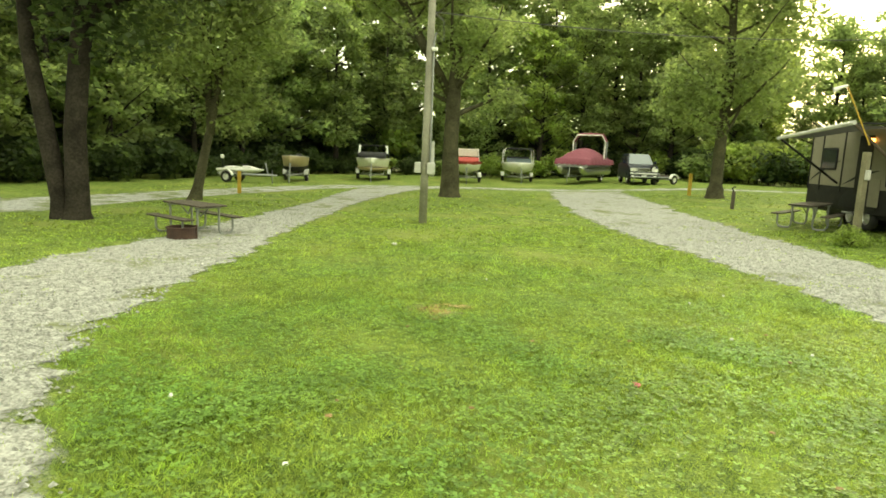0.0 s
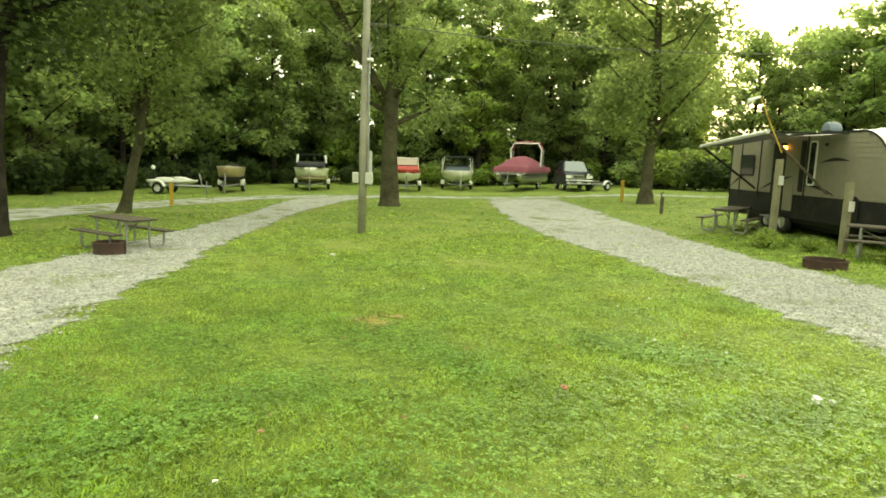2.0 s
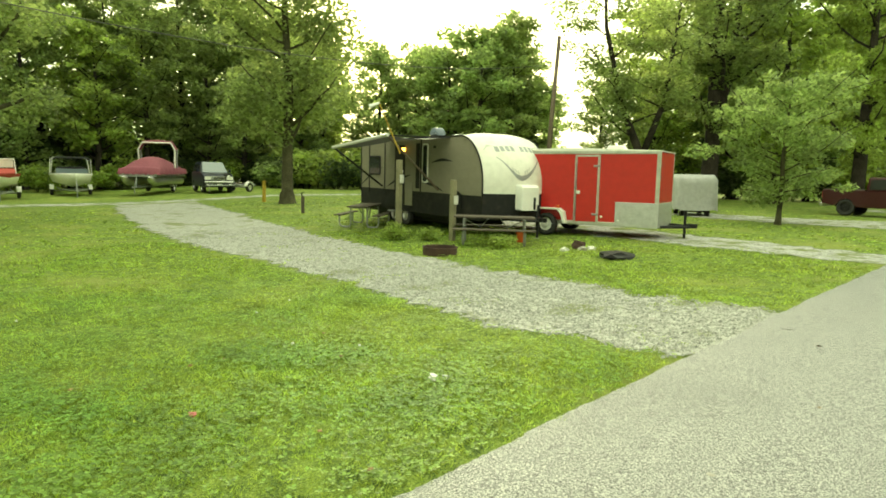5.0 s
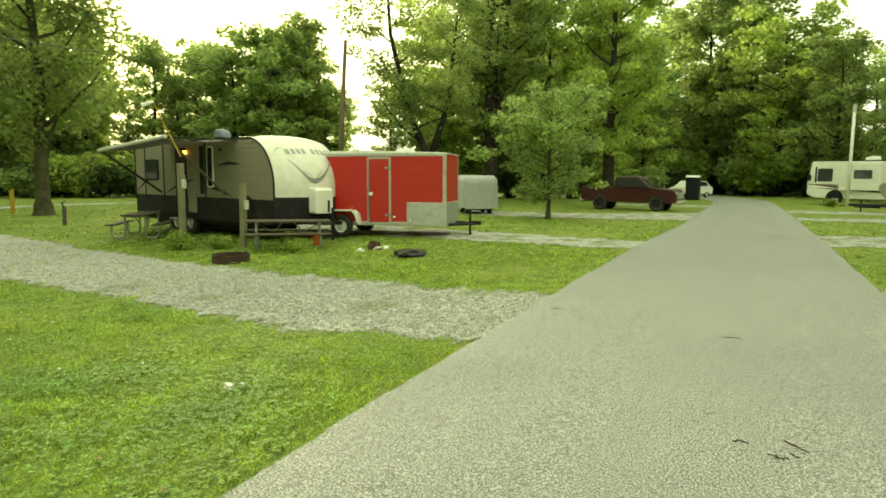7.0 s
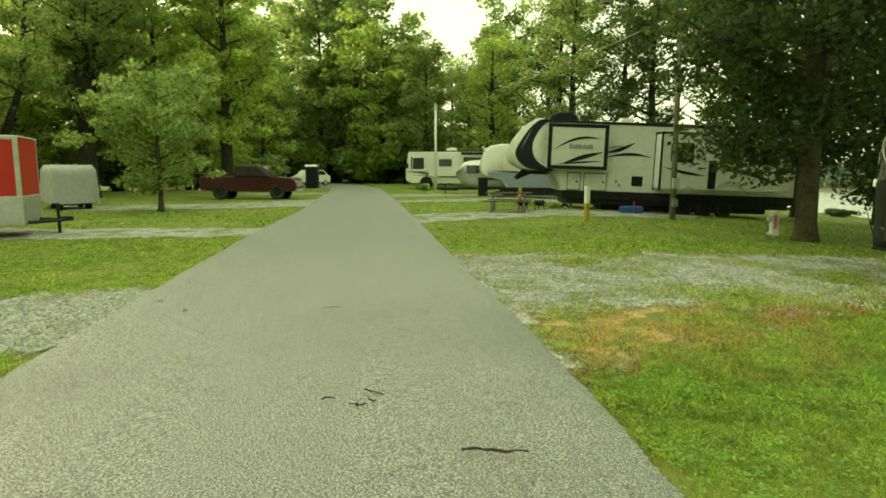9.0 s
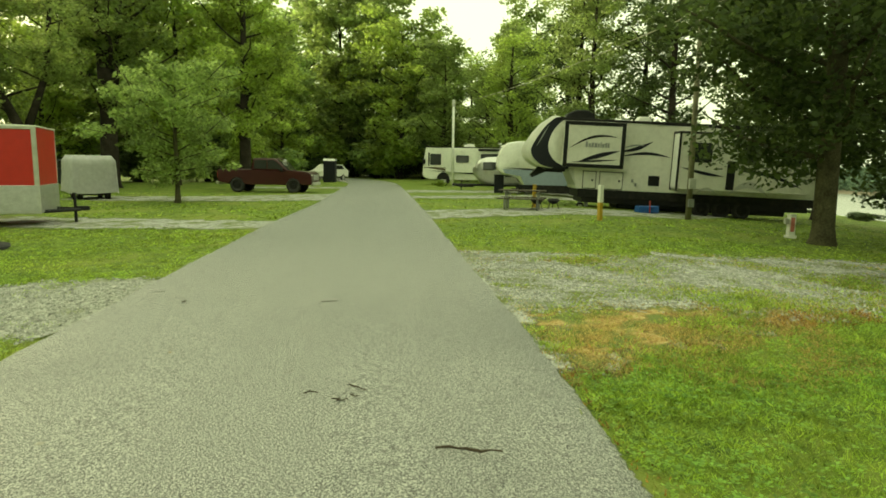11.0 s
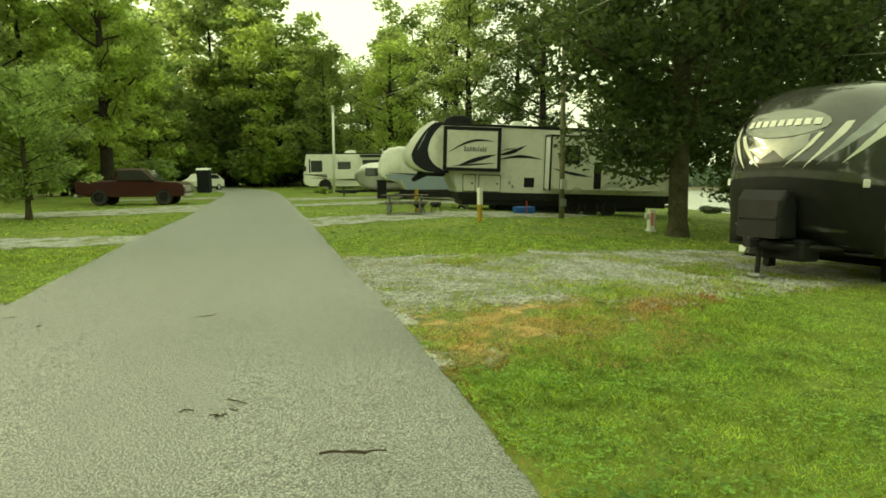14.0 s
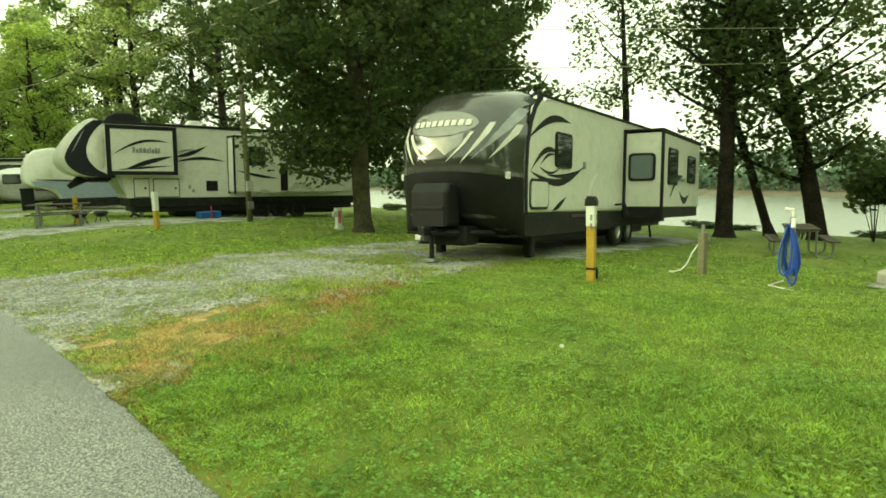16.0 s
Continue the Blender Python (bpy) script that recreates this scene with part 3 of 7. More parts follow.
def grow_tree(name, label, at, stems, leaf, leaves, size, seed, clump=1.15, limbs=9, spread=3.6, first=0.35, top=None, category="tree", flat=0.75, group="", clumps_per=4, droop=0.25, bark=None, rise=0.25):
    """A tree of one or more stems, each a list of (x, y, z, radius) from its foot, with limbs that end in leaf clumps."""
    rnd = np.random.default_rng(seed)
    tree = thing(name, label, category, at, group=group)
    centres, radii = [], []
    for stem in stems:
        pts = [Vector(s[:3]) for s in stem]
        rad = [s[3] for s in stem]
        bm = bmesh.new()
        if stem[0][2] < 0.3:
            # root flare at the foot
            foot, step = pts[0], (pts[1] - pts[0]) / max((pts[1] - pts[0]).z, 0.1)
            pts[0:1] = [foot - step * 0.25, foot, foot + step * 0.18, foot + step * 0.5]
            rad[0:1] = [rad[0] * 1.6, rad[0] * 1.28, rad[0] * 1.1, rad[0] * 1.0]
        tube(bm, pts, rad, 12)
        for v in bm.verts:
            v.co += Vector((noise.noise(v.co * 2.1), noise.noise(v.co * 2.1 + Vector((7, 0, 0))), 0)) * 0.06
        part("trunk", bm, bark or BARK, tree, "", True)
        seglen = [0]
        for a, b in zip(pts, pts[1:]):
            seglen.append(seglen[-1] + (b - a).length)
        bm = bmesh.new()
        for i in range(limbs):
            f = first + (1 - first) * (i + 0.5 * rnd.random()) / limbs
            s = f * seglen[-1]
            j = max(1, next((q for q in range(len(seglen)) if seglen[q] >= s), len(seglen) - 1))
            w = (s - seglen[j - 1]) / max(seglen[j] - seglen[j - 1], 1e-6)
            p = pts[j - 1].lerp(pts[j], w)
            r0 = (rad[j - 1] * (1 - w) + rad[j] * w) * 0.4
            ang = i * 2.399 + rnd.random() * 0.9
            length = spread * (0.55 + 0.6 * rnd.random()) * (1.0 - 0.45 * abs(f - 0.55))
            path = limb_path(p, (math.cos(ang), math.sin(ang), 0.35), length, 5, rnd, rise)
            tube(bm, path, [max(0.015, r0 * (1 - 0.16 * q)) for q in range(6)], 6)
            for q in range(clumps_per):
                c = path[2 + (q * 3) // clumps_per] + Vector((rnd.normal(0, 0.6), rnd.normal(0, 0.6), rnd.normal(0, 0.35))) * clump
                centres.append(tuple(c))
                radii.append(clump * (0.6 + 0.7 * rnd.random()))
        part("limb_crown", bm, bark or BARK, tree, "", True)
        centres.append(tuple(pts[-1]))
        radii.append(clump * 1.3)
    fast_mesh("crown", leaf_cloud(centres, radii, leaves, size, seed + 5, flat, droop), 4, leaf, tree)
    return tree


def bush(name, label, at, leaf, leaves, size, seed, r=1.2, h=1.0, group=""):
    """A low bush: a few stems and many leaves."""
    rnd = np.random.default_rng(seed)
    ob = thing(name, label, "bush", at, group=group)
    bm = bmesh.new()
    cs, rs = [], []
    for i in range(7):
        a = rnd.random() * math.tau
        tip = Vector((math.cos(a) * r * 0.7 * rnd.random(), math.sin(a) * r * 0.7 * rnd.random(), h * ((0.5 if h > 0.7 else 0.22) + 0.45 * rnd.random())))
        tube(bm, [(0, 0, -0.1), tip * 0.5, tip], [0.02, 0.015, 0.006], 5)
        cs.append(tuple(tip))
        rs.append(r * (0.4 + 0.3 * rnd.random()))
    part("stem_clump", bm, BARK, ob)
    fast_mesh("foliage", leaf_cloud(cs, rs, leaves, size, seed, 0.8), 4, leaf, ob)
    return ob


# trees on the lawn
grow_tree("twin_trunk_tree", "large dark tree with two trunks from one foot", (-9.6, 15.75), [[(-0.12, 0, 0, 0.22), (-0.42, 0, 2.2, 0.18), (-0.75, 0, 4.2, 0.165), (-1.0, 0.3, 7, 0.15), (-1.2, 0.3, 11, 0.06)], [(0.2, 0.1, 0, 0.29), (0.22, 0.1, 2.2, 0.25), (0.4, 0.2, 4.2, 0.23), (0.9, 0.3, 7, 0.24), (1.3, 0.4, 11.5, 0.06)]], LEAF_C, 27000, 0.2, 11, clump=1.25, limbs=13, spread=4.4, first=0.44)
grow_tree("leaning_tree", "slender leaning tree with a forked grey trunk", (-9.4, 23.3), [[(0, 0, 0, 0.2), (0.4, 0, 1.7, 0.16), (0.66, 0, 2.8, 0.14), (1.1, 0, 5.2, 0.11), (1.6, 0, 8.0, 0.09), (1.9, 0, 10.5, 0.04)], [(0.62, 0, 2.4, 0.15), (0.5, 0.1, 5, 0.12), (0.2, 0.2, 9.5, 0.04)]], LEAF_D, 19000, 0.19, 12, clump=1.0, limbs=14, spread=4.2, first=0.3, droop=0.4, bark=MOSSBARK)
grow_tree("shade_tree", "tall shade tree on the lawn behind the pole", (0.1, 30.6), [[(0, 0, 0, 0.46), (-0.05, 0, 2.5, 0.37), (0.0, 0, 5.0, 0.34), (0.3, 0, 8, 0.26), (0.7, 0, 14, 0.06)], [(-0.05, 0, 4.6, 0.24), (-1.6, -0.2, 7.2, 0.2), (-2.8, -0.3, 9.5, 0.15), (-3.6, -0.3, 13.0, 0.05)]], LEAF_D, 25000, 0.21, 13, clump=1.15, limbs=15, spread=5.2, first=0.26, bark=MOSSBARK)
grow_tree("shade_tree", "broad leafy shade tree beside the gravel drive", (13.8, 32.4), [[(0, 0, 0, 0.4), (0, 0, 0.7, 0.31), (0, 0, 2.5, 0.28), (0.1, 0, 6, 0.24), (0.0, 0.2, 10, 0.17), (0.1, 0.2, 15, 0.05)]], LEAF_D, 28000, 0.23, 14, clump=1.3, limbs=24, spread=6.2, first=0.2, clumps_per=5, bark=MOSSBARK)
grow_tree("young_tree", "young spreading tree beside a gravel pad", (25.6, 11.9), [[(0, 0, 0, 0.11), (0.05, 0, 1.2, 0.09), (0.0, 0, 2.6, 0.07), (0.1, 0, 5.0, 0.02)]], LEAF_A, 9500, 0.17, 15, clump=0.6, limbs=26, spread=3.5, first=0.22, flat=0.5, droop=0.6, rise=0.0, bark=MOSSBARK)
grow_tree("drooping_tree", "tall tree with drooping light green branches", (41, 14.6), [[(0, 0, 0, 0.4), (0, 0, 3, 0.34), (0.2, 0, 8, 0.22), (0, 0, 18.5, 0.04)]], LEAF_B, 26000, 0.24, 16, clump=1.0, limbs=34, spread=5.0, first=0.14, droop=0.7, flat=0.5)
grow_tree("large_tree", "huge old tree with a thick trunk", (39.8, 23.1), [[(0, 0, 0, 0.6), (0.1, 0, 4, 0.5), (-0.1, 0, 9, 0.38), (-0.3, 0, 20, 0.08)], [(0.1, 0, 4, 0.36), (0.9, -0.4, 9, 0.28), (1.5, -0.8, 19, 0.06)]], LEAF_D, 24000, 0.25, 17, clump=1.05, limbs=20, spread=6.0, first=0.2, flat=0.6)
grow_tree("spreading_tree", "open spreading tree with dark bare limbs", (33.9, 24.6), [[(0, 0, 0, 0.36), (0.1, -0.2, 3, 0.28), (-0.7, 0.8, 6, 0.2), (-1.5, 1.8, 11, 0.12), (-1.7, 2.1, 16, 0.04)], [(0.1, -0.2, 3, 0.22), (0.9, -1.1, 6.5, 0.16), (1.5, -1.6, 14, 0.04)]], LEAF_D, 19000, 0.22, 18, clump=1.0, limbs=16, spread=4.6, first=0.22, flat=0.6)
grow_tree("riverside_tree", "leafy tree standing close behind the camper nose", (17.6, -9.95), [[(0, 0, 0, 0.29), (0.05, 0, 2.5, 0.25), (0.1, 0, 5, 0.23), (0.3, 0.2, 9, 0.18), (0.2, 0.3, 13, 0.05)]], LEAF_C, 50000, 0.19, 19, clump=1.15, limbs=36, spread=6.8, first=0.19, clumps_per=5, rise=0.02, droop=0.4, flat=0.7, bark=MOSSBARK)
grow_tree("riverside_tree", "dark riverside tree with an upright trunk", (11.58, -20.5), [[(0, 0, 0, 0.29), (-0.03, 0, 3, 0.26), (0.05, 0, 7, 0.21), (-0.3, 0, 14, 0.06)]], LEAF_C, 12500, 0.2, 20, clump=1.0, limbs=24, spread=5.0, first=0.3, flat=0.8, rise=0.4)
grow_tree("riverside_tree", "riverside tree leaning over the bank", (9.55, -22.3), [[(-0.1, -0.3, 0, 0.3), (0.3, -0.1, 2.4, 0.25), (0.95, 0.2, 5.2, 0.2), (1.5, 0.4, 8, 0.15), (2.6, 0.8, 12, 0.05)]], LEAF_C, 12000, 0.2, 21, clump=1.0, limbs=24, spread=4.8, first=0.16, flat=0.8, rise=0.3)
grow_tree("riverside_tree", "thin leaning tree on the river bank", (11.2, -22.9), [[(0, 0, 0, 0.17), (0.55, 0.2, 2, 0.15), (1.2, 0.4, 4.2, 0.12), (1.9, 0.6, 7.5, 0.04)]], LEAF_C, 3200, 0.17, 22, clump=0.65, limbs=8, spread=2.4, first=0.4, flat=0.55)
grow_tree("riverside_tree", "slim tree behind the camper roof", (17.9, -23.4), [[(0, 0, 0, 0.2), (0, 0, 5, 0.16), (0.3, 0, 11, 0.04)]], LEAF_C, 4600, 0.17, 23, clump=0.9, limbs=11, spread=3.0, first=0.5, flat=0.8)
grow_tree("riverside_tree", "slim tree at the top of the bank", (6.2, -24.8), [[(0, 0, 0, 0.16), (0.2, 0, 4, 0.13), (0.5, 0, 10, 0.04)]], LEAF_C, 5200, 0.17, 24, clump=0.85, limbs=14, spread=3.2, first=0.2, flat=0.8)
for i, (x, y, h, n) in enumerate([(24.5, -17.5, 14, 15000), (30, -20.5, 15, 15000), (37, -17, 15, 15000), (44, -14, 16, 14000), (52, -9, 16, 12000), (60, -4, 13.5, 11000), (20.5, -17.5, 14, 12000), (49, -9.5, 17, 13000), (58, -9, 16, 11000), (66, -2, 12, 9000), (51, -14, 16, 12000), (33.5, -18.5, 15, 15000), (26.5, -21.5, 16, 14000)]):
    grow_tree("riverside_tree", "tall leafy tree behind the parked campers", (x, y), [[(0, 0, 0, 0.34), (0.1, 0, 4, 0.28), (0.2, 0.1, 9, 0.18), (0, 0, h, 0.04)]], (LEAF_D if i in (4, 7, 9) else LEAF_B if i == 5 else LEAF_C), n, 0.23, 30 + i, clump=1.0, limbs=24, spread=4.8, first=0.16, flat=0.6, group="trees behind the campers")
grow_tree("foreground_branch_tree", "tree whose boughs hang over the lawn edge", (1.2, -19.5), [[(0, 0, 0, 0.34), (0.2, 0, 4, 0.28), (0.6, 0.2, 8, 0.2), (1.0, 0.4, 12, 0.05)]], LEAF_C, 9000, 0.2, 41, clump=1.0, limbs=11, spread=4.6, first=0.35)

# woods behind the boats and round the campsite, built as a few trees and copied
protos = []
for i in range(5):
    rnd0 = np.random.default_rng(60 + i)
    h = 13.5 + 1.2 * i
    protos.append(grow_tree("woodland_tree", "tall woodland tree in a dense green wood", (0, 300 + 20 * i), [[(0, 0, 0, 0.3), (0.2, 0.1, h * 0.35, 0.24), (-0.1, 0.2, h * 0.7, 0.14), (0, 0, h, 0.03)]], (LEAF_A, LEAF_B, LEAF_D, LEAF_A, LEAF_D)[i], 8600, 0.4, 70 + i, clump=1.25, limbs=24, spread=5.4, first=0.16, clumps_per=4, flat=0.5, group="woodland trees"))
low = []
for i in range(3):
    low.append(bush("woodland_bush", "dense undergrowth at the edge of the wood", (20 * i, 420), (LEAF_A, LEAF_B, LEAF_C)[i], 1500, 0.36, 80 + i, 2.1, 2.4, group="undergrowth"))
wr = np.random.default_rng(5)


def plant(src, x, y, s):
    sink = 0.45 * s if src in low else 0.1  # undergrowth reaches the ground
    copy_thing(src, pose(x, y, ground_z(x, y) - sink, 0, 0, wr.random() * 360) @ Matrix.Scale(s, 4))


spots = []
EDGE = [(-70, 16), (-45, 19), (-26, 23), (-18.5, 29), (-14.5, 40), (-10.5, 50), (-4, 55.5), (10, 57.5), (36, 57)]
edge_line = along(EDGE, 400)
edge_dir = np.gradient(edge_line, axis=0)
edge_dir /= np.hypot(edge_dir[:, 0], edge_dir[:, 1])[:, None]
edge_len = np.r_[0, np.cumsum(np.hypot(*np.diff(edge_line, axis=0).T))]


def beyond(s, off):
    """A place off metres into the wood from the point s metres along its edge."""
    i = int(np.searchsorted(edge_len, s).clip(0, 399))
    return edge_line[i, 0] - edge_dir[i, 1] * off, edge_line[i, 1] + edge_dir[i, 0] * off


for off, step, s0 in ((2.5, 4.4, 0.8), (8, 5.2, 1.02), (15, 6.2, 1.2)):
    s = 0.0
    while s < edge_len[-1]:
        x, y = beyond(s + wr.normal(0, 0.9), off + wr.normal(0, 1.0))
        spots.append((x, y, s0 * (0.85 + 0.3 * wr.random())))
        s += step
for row, (off, step, s0) in enumerate([(0, 5.5, 0.85), (9, 6.5, 1.05)]):
    for a in np.arange(33, 78 if off == 0 else 46, math.degrees(step / 70)):
        r = 66 + off + wr.normal(0, 2.0) + (20 if 46 < a < 51 else 0)
        spots.append((r * math.sin(radians(a)), r * math.cos(radians(a)), s0 * (0.8 + 0.35 * wr.random()) * (0.85 if 46 < a < 51 else 1.0)))
for x, y, s in [(66, 24, 1.0), (72, 28, 1.05), (80, 34, 1.1), (63, 30, 1.0), (86, 25, 1.2), (93, 18, 1.15), (100, 10, 1.15), (84, 6, 1.0), (74, 3, 0.95), (92, 0, 1.1), (70, -5, 1.0), (80, -8, 1.1), (105, 30, 1.2), (112, 18, 1.2), (54, 31, 0.95), (48, 33, 1.0), (57, 24, 0.9)  ]:
    spots.append((x, y, s))
for x, y, s in [(38, 52, 1.15), (43.5, 49, 1.2), (34.5, 57, 1.2), (40, 58, 1.25), (46.5, 54, 1.0), (58, 40, 1.0), (100, 40, 1.2), (97, 52, 1.2), (108, 58, 1.25), (118, 40, 1.2), (104, 22, 1.1), (120, 5, 1.2), (90, 42, 1.1), (84, 48, 1.15)]:
    spots.append((x, y, s))
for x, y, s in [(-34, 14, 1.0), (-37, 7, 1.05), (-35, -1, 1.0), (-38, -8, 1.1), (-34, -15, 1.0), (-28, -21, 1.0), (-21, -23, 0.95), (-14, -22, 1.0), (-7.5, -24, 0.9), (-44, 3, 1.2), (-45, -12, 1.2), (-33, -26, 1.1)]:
    spots.append((x, y, s))  # unseen trees added behind the walker to dim light on west faces
# tall trees that close the view along the road and behind the trailers
TALL = [(-14.0, 57, 15.5), (-11.2, 60, 17), (-8.0, 63, 17), (37.3, 60, 15.0), (40.2, 58, 17.0), (43.0, 60, 15.5), (45.2, 63, 12.0), (56.0, 62, 19), (62, 60, 19), (64.8, 52, 17), (71.6, 82, 23), (69.8, 90, 24), (78.3, 94, 26), (81.6, 90, 25.5), (83.8, 83, 22), (75.5, 104, 26), (86.0, 86, 17)]
for az, r, h in TALL:
    x, y = r * math.sin(radians(az)), r * math.cos(radians(az))
    plant(protos[int(wr.random() * 4)], x, y, h / 16.5)
for i, (x, y, s) in enumerate(spots):
    near = 0.7 if 26 < math.degrees(math.atan2(x, y)) < 37 else 0.78 if 33 < math.degrees(math.atan2(x, y)) < 60 and x < 62 else 1.0
    # left wood takes the darker leaves: its shade is put into the colour
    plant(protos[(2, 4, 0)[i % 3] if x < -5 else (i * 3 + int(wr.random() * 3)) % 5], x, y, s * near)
for off, step, s0 in ((0.3, 1.7, 0.75), (5.5, 2.3, 1.35), (12, 3.2, 1.8)):
    s = 0.0
    while s < edge_len[-1]:
        x, y = beyond(s + wr.normal(0, 0.4), off + wr.normal(0, 0.8))
        # darkest undergrowth on the left stands in for shade there
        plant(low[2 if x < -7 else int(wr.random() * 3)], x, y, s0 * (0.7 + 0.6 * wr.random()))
        s += step
for r in (104, 112):
    for az in np.arange(58, 104, 1.7):
        plant(low[int(wr.random() * 3)], r * math.sin(radians(az)) + wr.normal(0, 1), r * math.cos(radians(az)) + wr.normal(0, 1), 2.0 + 0.8 * wr.random())
for x in (86, 90, 94, 98, 102, 106, 110, 114):
    for k in range(3):
        plant(low[k], x + wr.normal(0, 1), 34 + (x - 86) * 0.6 + 7 * k + wr.normal(0, 1.5) - 8, 1.6)
for a in np.arange(36, 71, 2.0):
    r = 60 + wr.normal(0, 2)
    plant(low[int(a) % 3], r * math.sin(radians(a)), r * math.cos(radians(a)), 0.9 + 0.6 * wr.random())
for x, y in [(74, 22), (78, 24), (83, 20), (88, 14), (70, 0), (66, -2), (76, 1), (62, -6), (92, 24), (96, 8), (60, 18), (63, 20), (58, 21)]:
    plant(low[int(x) % 3], x, y, 1.3)
for a in np.arange(22, 40, 0.9):
    r = 57 + wr.normal(0, 1.2)
    plant(low[int(wr.random() * 3)], r * math.sin(radians(a)), r * math.cos(radians(a)), 0.9 + 0.5 * wr.random())
for k in range(34):
    x = 80 + 26 * wr.random()
    plant(low[k % 3], x, 2 + 24 * wr.random() + (x - 80) * 0.3, 1.5 + 0.8 * wr.random())
bush("riverside_bush", "dark leafy bush at the top of the bank", (8.3, -23.9), LEAF_C, 900, 0.24, 92, 1.2, 2.4)
bush("riverside_bush", "dark leafy bush at the top of the bank", (7.3, -25.2), LEAF_C, 1200, 0.24, 93, 1.5, 3.0)
for i in range(36):
    x = -4 + i * 1.5 + wr.normal(0, 0.6)
    y = -26.9 + 0.06 * x + wr.normal(0, 0.9)
    k = 0.1 + 0.2 * wr.random() ** 2
    copy_thing(low[2], pose(x, y, ground_z(x, y) - 0.1, 0, 0, wr.random() * 360) @ Matrix.Diagonal((2.6 * k, 1.7 * k, 0.75 * k, 1)))
for src in protos + low:
    for o in (*src.children_recursive, src):
        bpy.data.objects.remove(o, do_unlink=True)

# far bank
far = tagged(sheet("far_bank", np.linspace(-500, 700, 60), np.array([-420.0, -300, -230, -200, -188]), lambda X, Y: np.where(Y < -195, -7.2 + 3.0 * (Y < -220), -9.0) + 0.5 * np.sin(X * 0.05), SILT), "low bare far bank across the river", "river bank", kind="structure")
fr = np.random.default_rng(9)
fc, frd = [], []
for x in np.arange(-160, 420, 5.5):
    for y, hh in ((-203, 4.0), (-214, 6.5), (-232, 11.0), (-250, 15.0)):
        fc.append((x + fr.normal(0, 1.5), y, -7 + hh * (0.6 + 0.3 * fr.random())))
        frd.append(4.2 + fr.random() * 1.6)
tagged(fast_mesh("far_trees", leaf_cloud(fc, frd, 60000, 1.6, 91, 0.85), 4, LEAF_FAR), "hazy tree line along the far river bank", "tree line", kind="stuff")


# ---- campers and trailers ----
def round_rect(x0, x1, z0, z1, r):
    """Outline of a rectangle with rounded corners."""
    return arc(x1 - r, z1 - r, r, 0, 90, 4) + arc(x0 + r, z1 - r, r, 90, 180, 4) + arc(x0 + r, z0 + r, r, 180, 270, 4) + arc(x1 - r, z0 + r, r, 270, 360, 4)


def window(parent, x0, x1, y, z0, z1, out, frame_mat=None):
    """A framed pane on a side wall at y, facing out (+1 or -1)."""
    ya, yb = sorted((y, y + out * 0.03))
    f = part("window", prism(round_rect(x0, x1, z0, z1, 0.09), ya, yb), frame_mat or DARK, parent)
    ya, yb = sorted((y + out * 0.02, y + out * 0.036))
    part("pane", prism(round_rect(x0 + 0.05, x1 - 0.05, z0 + 0.05, z1 - 0.05, 0.06), ya, yb), GLASS, f)
    return f


def panel(parent, name, x0, x1, y, z0, z1, out, material, thick=0.02, label=""):
    ya, yb = sorted((y, y + out * thick))
    return part(name, B(x0, x1, ya, yb, z0, z1, bevel=0.006), material, parent, label)


def swoosh(parent, pts, y, out, material, thick=0.008):
    """A painted graphic: a closed outline in x, z laid on a side wall."""
    ya, yb = sorted((y + out * 0.001, y + out * thick))
    return part("graphic", prism(pts, ya, yb), material, parent)


def crescent(x0, z0, x1, z1, sag0, sag1, n=10):
    """Outline of a curved sliver from one end to the other, between two sags."""
    a = [(x0 + (x1 - x0) * i / n, z0 + (z1 - z0) * i / n + sag0 * math.sin(math.pi * i / n)) for i in range(n + 1)]
    b = [(x0 + (x1 - x0) * i / n, z0 + (z1 - z0) * i / n + sag1 * math.sin(math.pi * i / n)) for i in range(n - 1, 0, -1)]
    return a + b


def roof_unit(parent, x, z, material=None, name="air_conditioner"):
    part(name, prism([(x - 0.5, z), (x + 0.5, z), (x + 0.42, z + 0.2), (x + 0.1, z + 0.28), (x - 0.42, z + 0.26)], -0.36, 0.36, 0.05), material or DARK, parent)


def tongue(parent, x0, x1, z, jack=True):
    part("tongue", tube(tube(bmesh.new(), [(x0, 0.75, z), (x1, 0.05, z)], 0.05, 6), [(x0, -0.75, z), (x1, -0.05, z)], 0.05, 6), DARK, parent)
    part("coupler", B(x1 - 0.1, x1 + 0.22, -0.06, 0.06, z - 0.03, z + 0.09), DARK, parent)
    if jack:
        j = part("jack", T([(x1 - 0.12, 0, 0.06), (x1 - 0.12, 0, z + 0.45)], 0.04), DARK, parent)
        part("foot", B(x1 - 0.22, x1 - 0.02, -0.1, 0.1, 0.0, 0.05), STEEL, j)


def skirted_wheels(parent, xs, half, r=0.36, rim=None):
    for x in xs:
        wheel(parent, x, half - 0.16, r, 0.2, rim or SILVER, 1)
        wheel(parent, x, -half + 0.16, r, 0.2, rim or SILVER, -1)
    part("axles", tube(bmesh.new(), [(xs[0], -half + 0.2, r), (xs[0], half - 0.2, r)], 0.05), DARK, parent)
    part("chassis", tube(tube(bmesh.new(), [(0.2, 0.6, 0.62), (8.6 if xs[0] < 6 else 9.5, 0.6, 0.62)], 0.07, 6), [(0.2, -0.6, 0.62), (8.6 if xs[0] < 6 else 9.5, -0.6, 0.62)], 0.07, 6), DARK, parent)


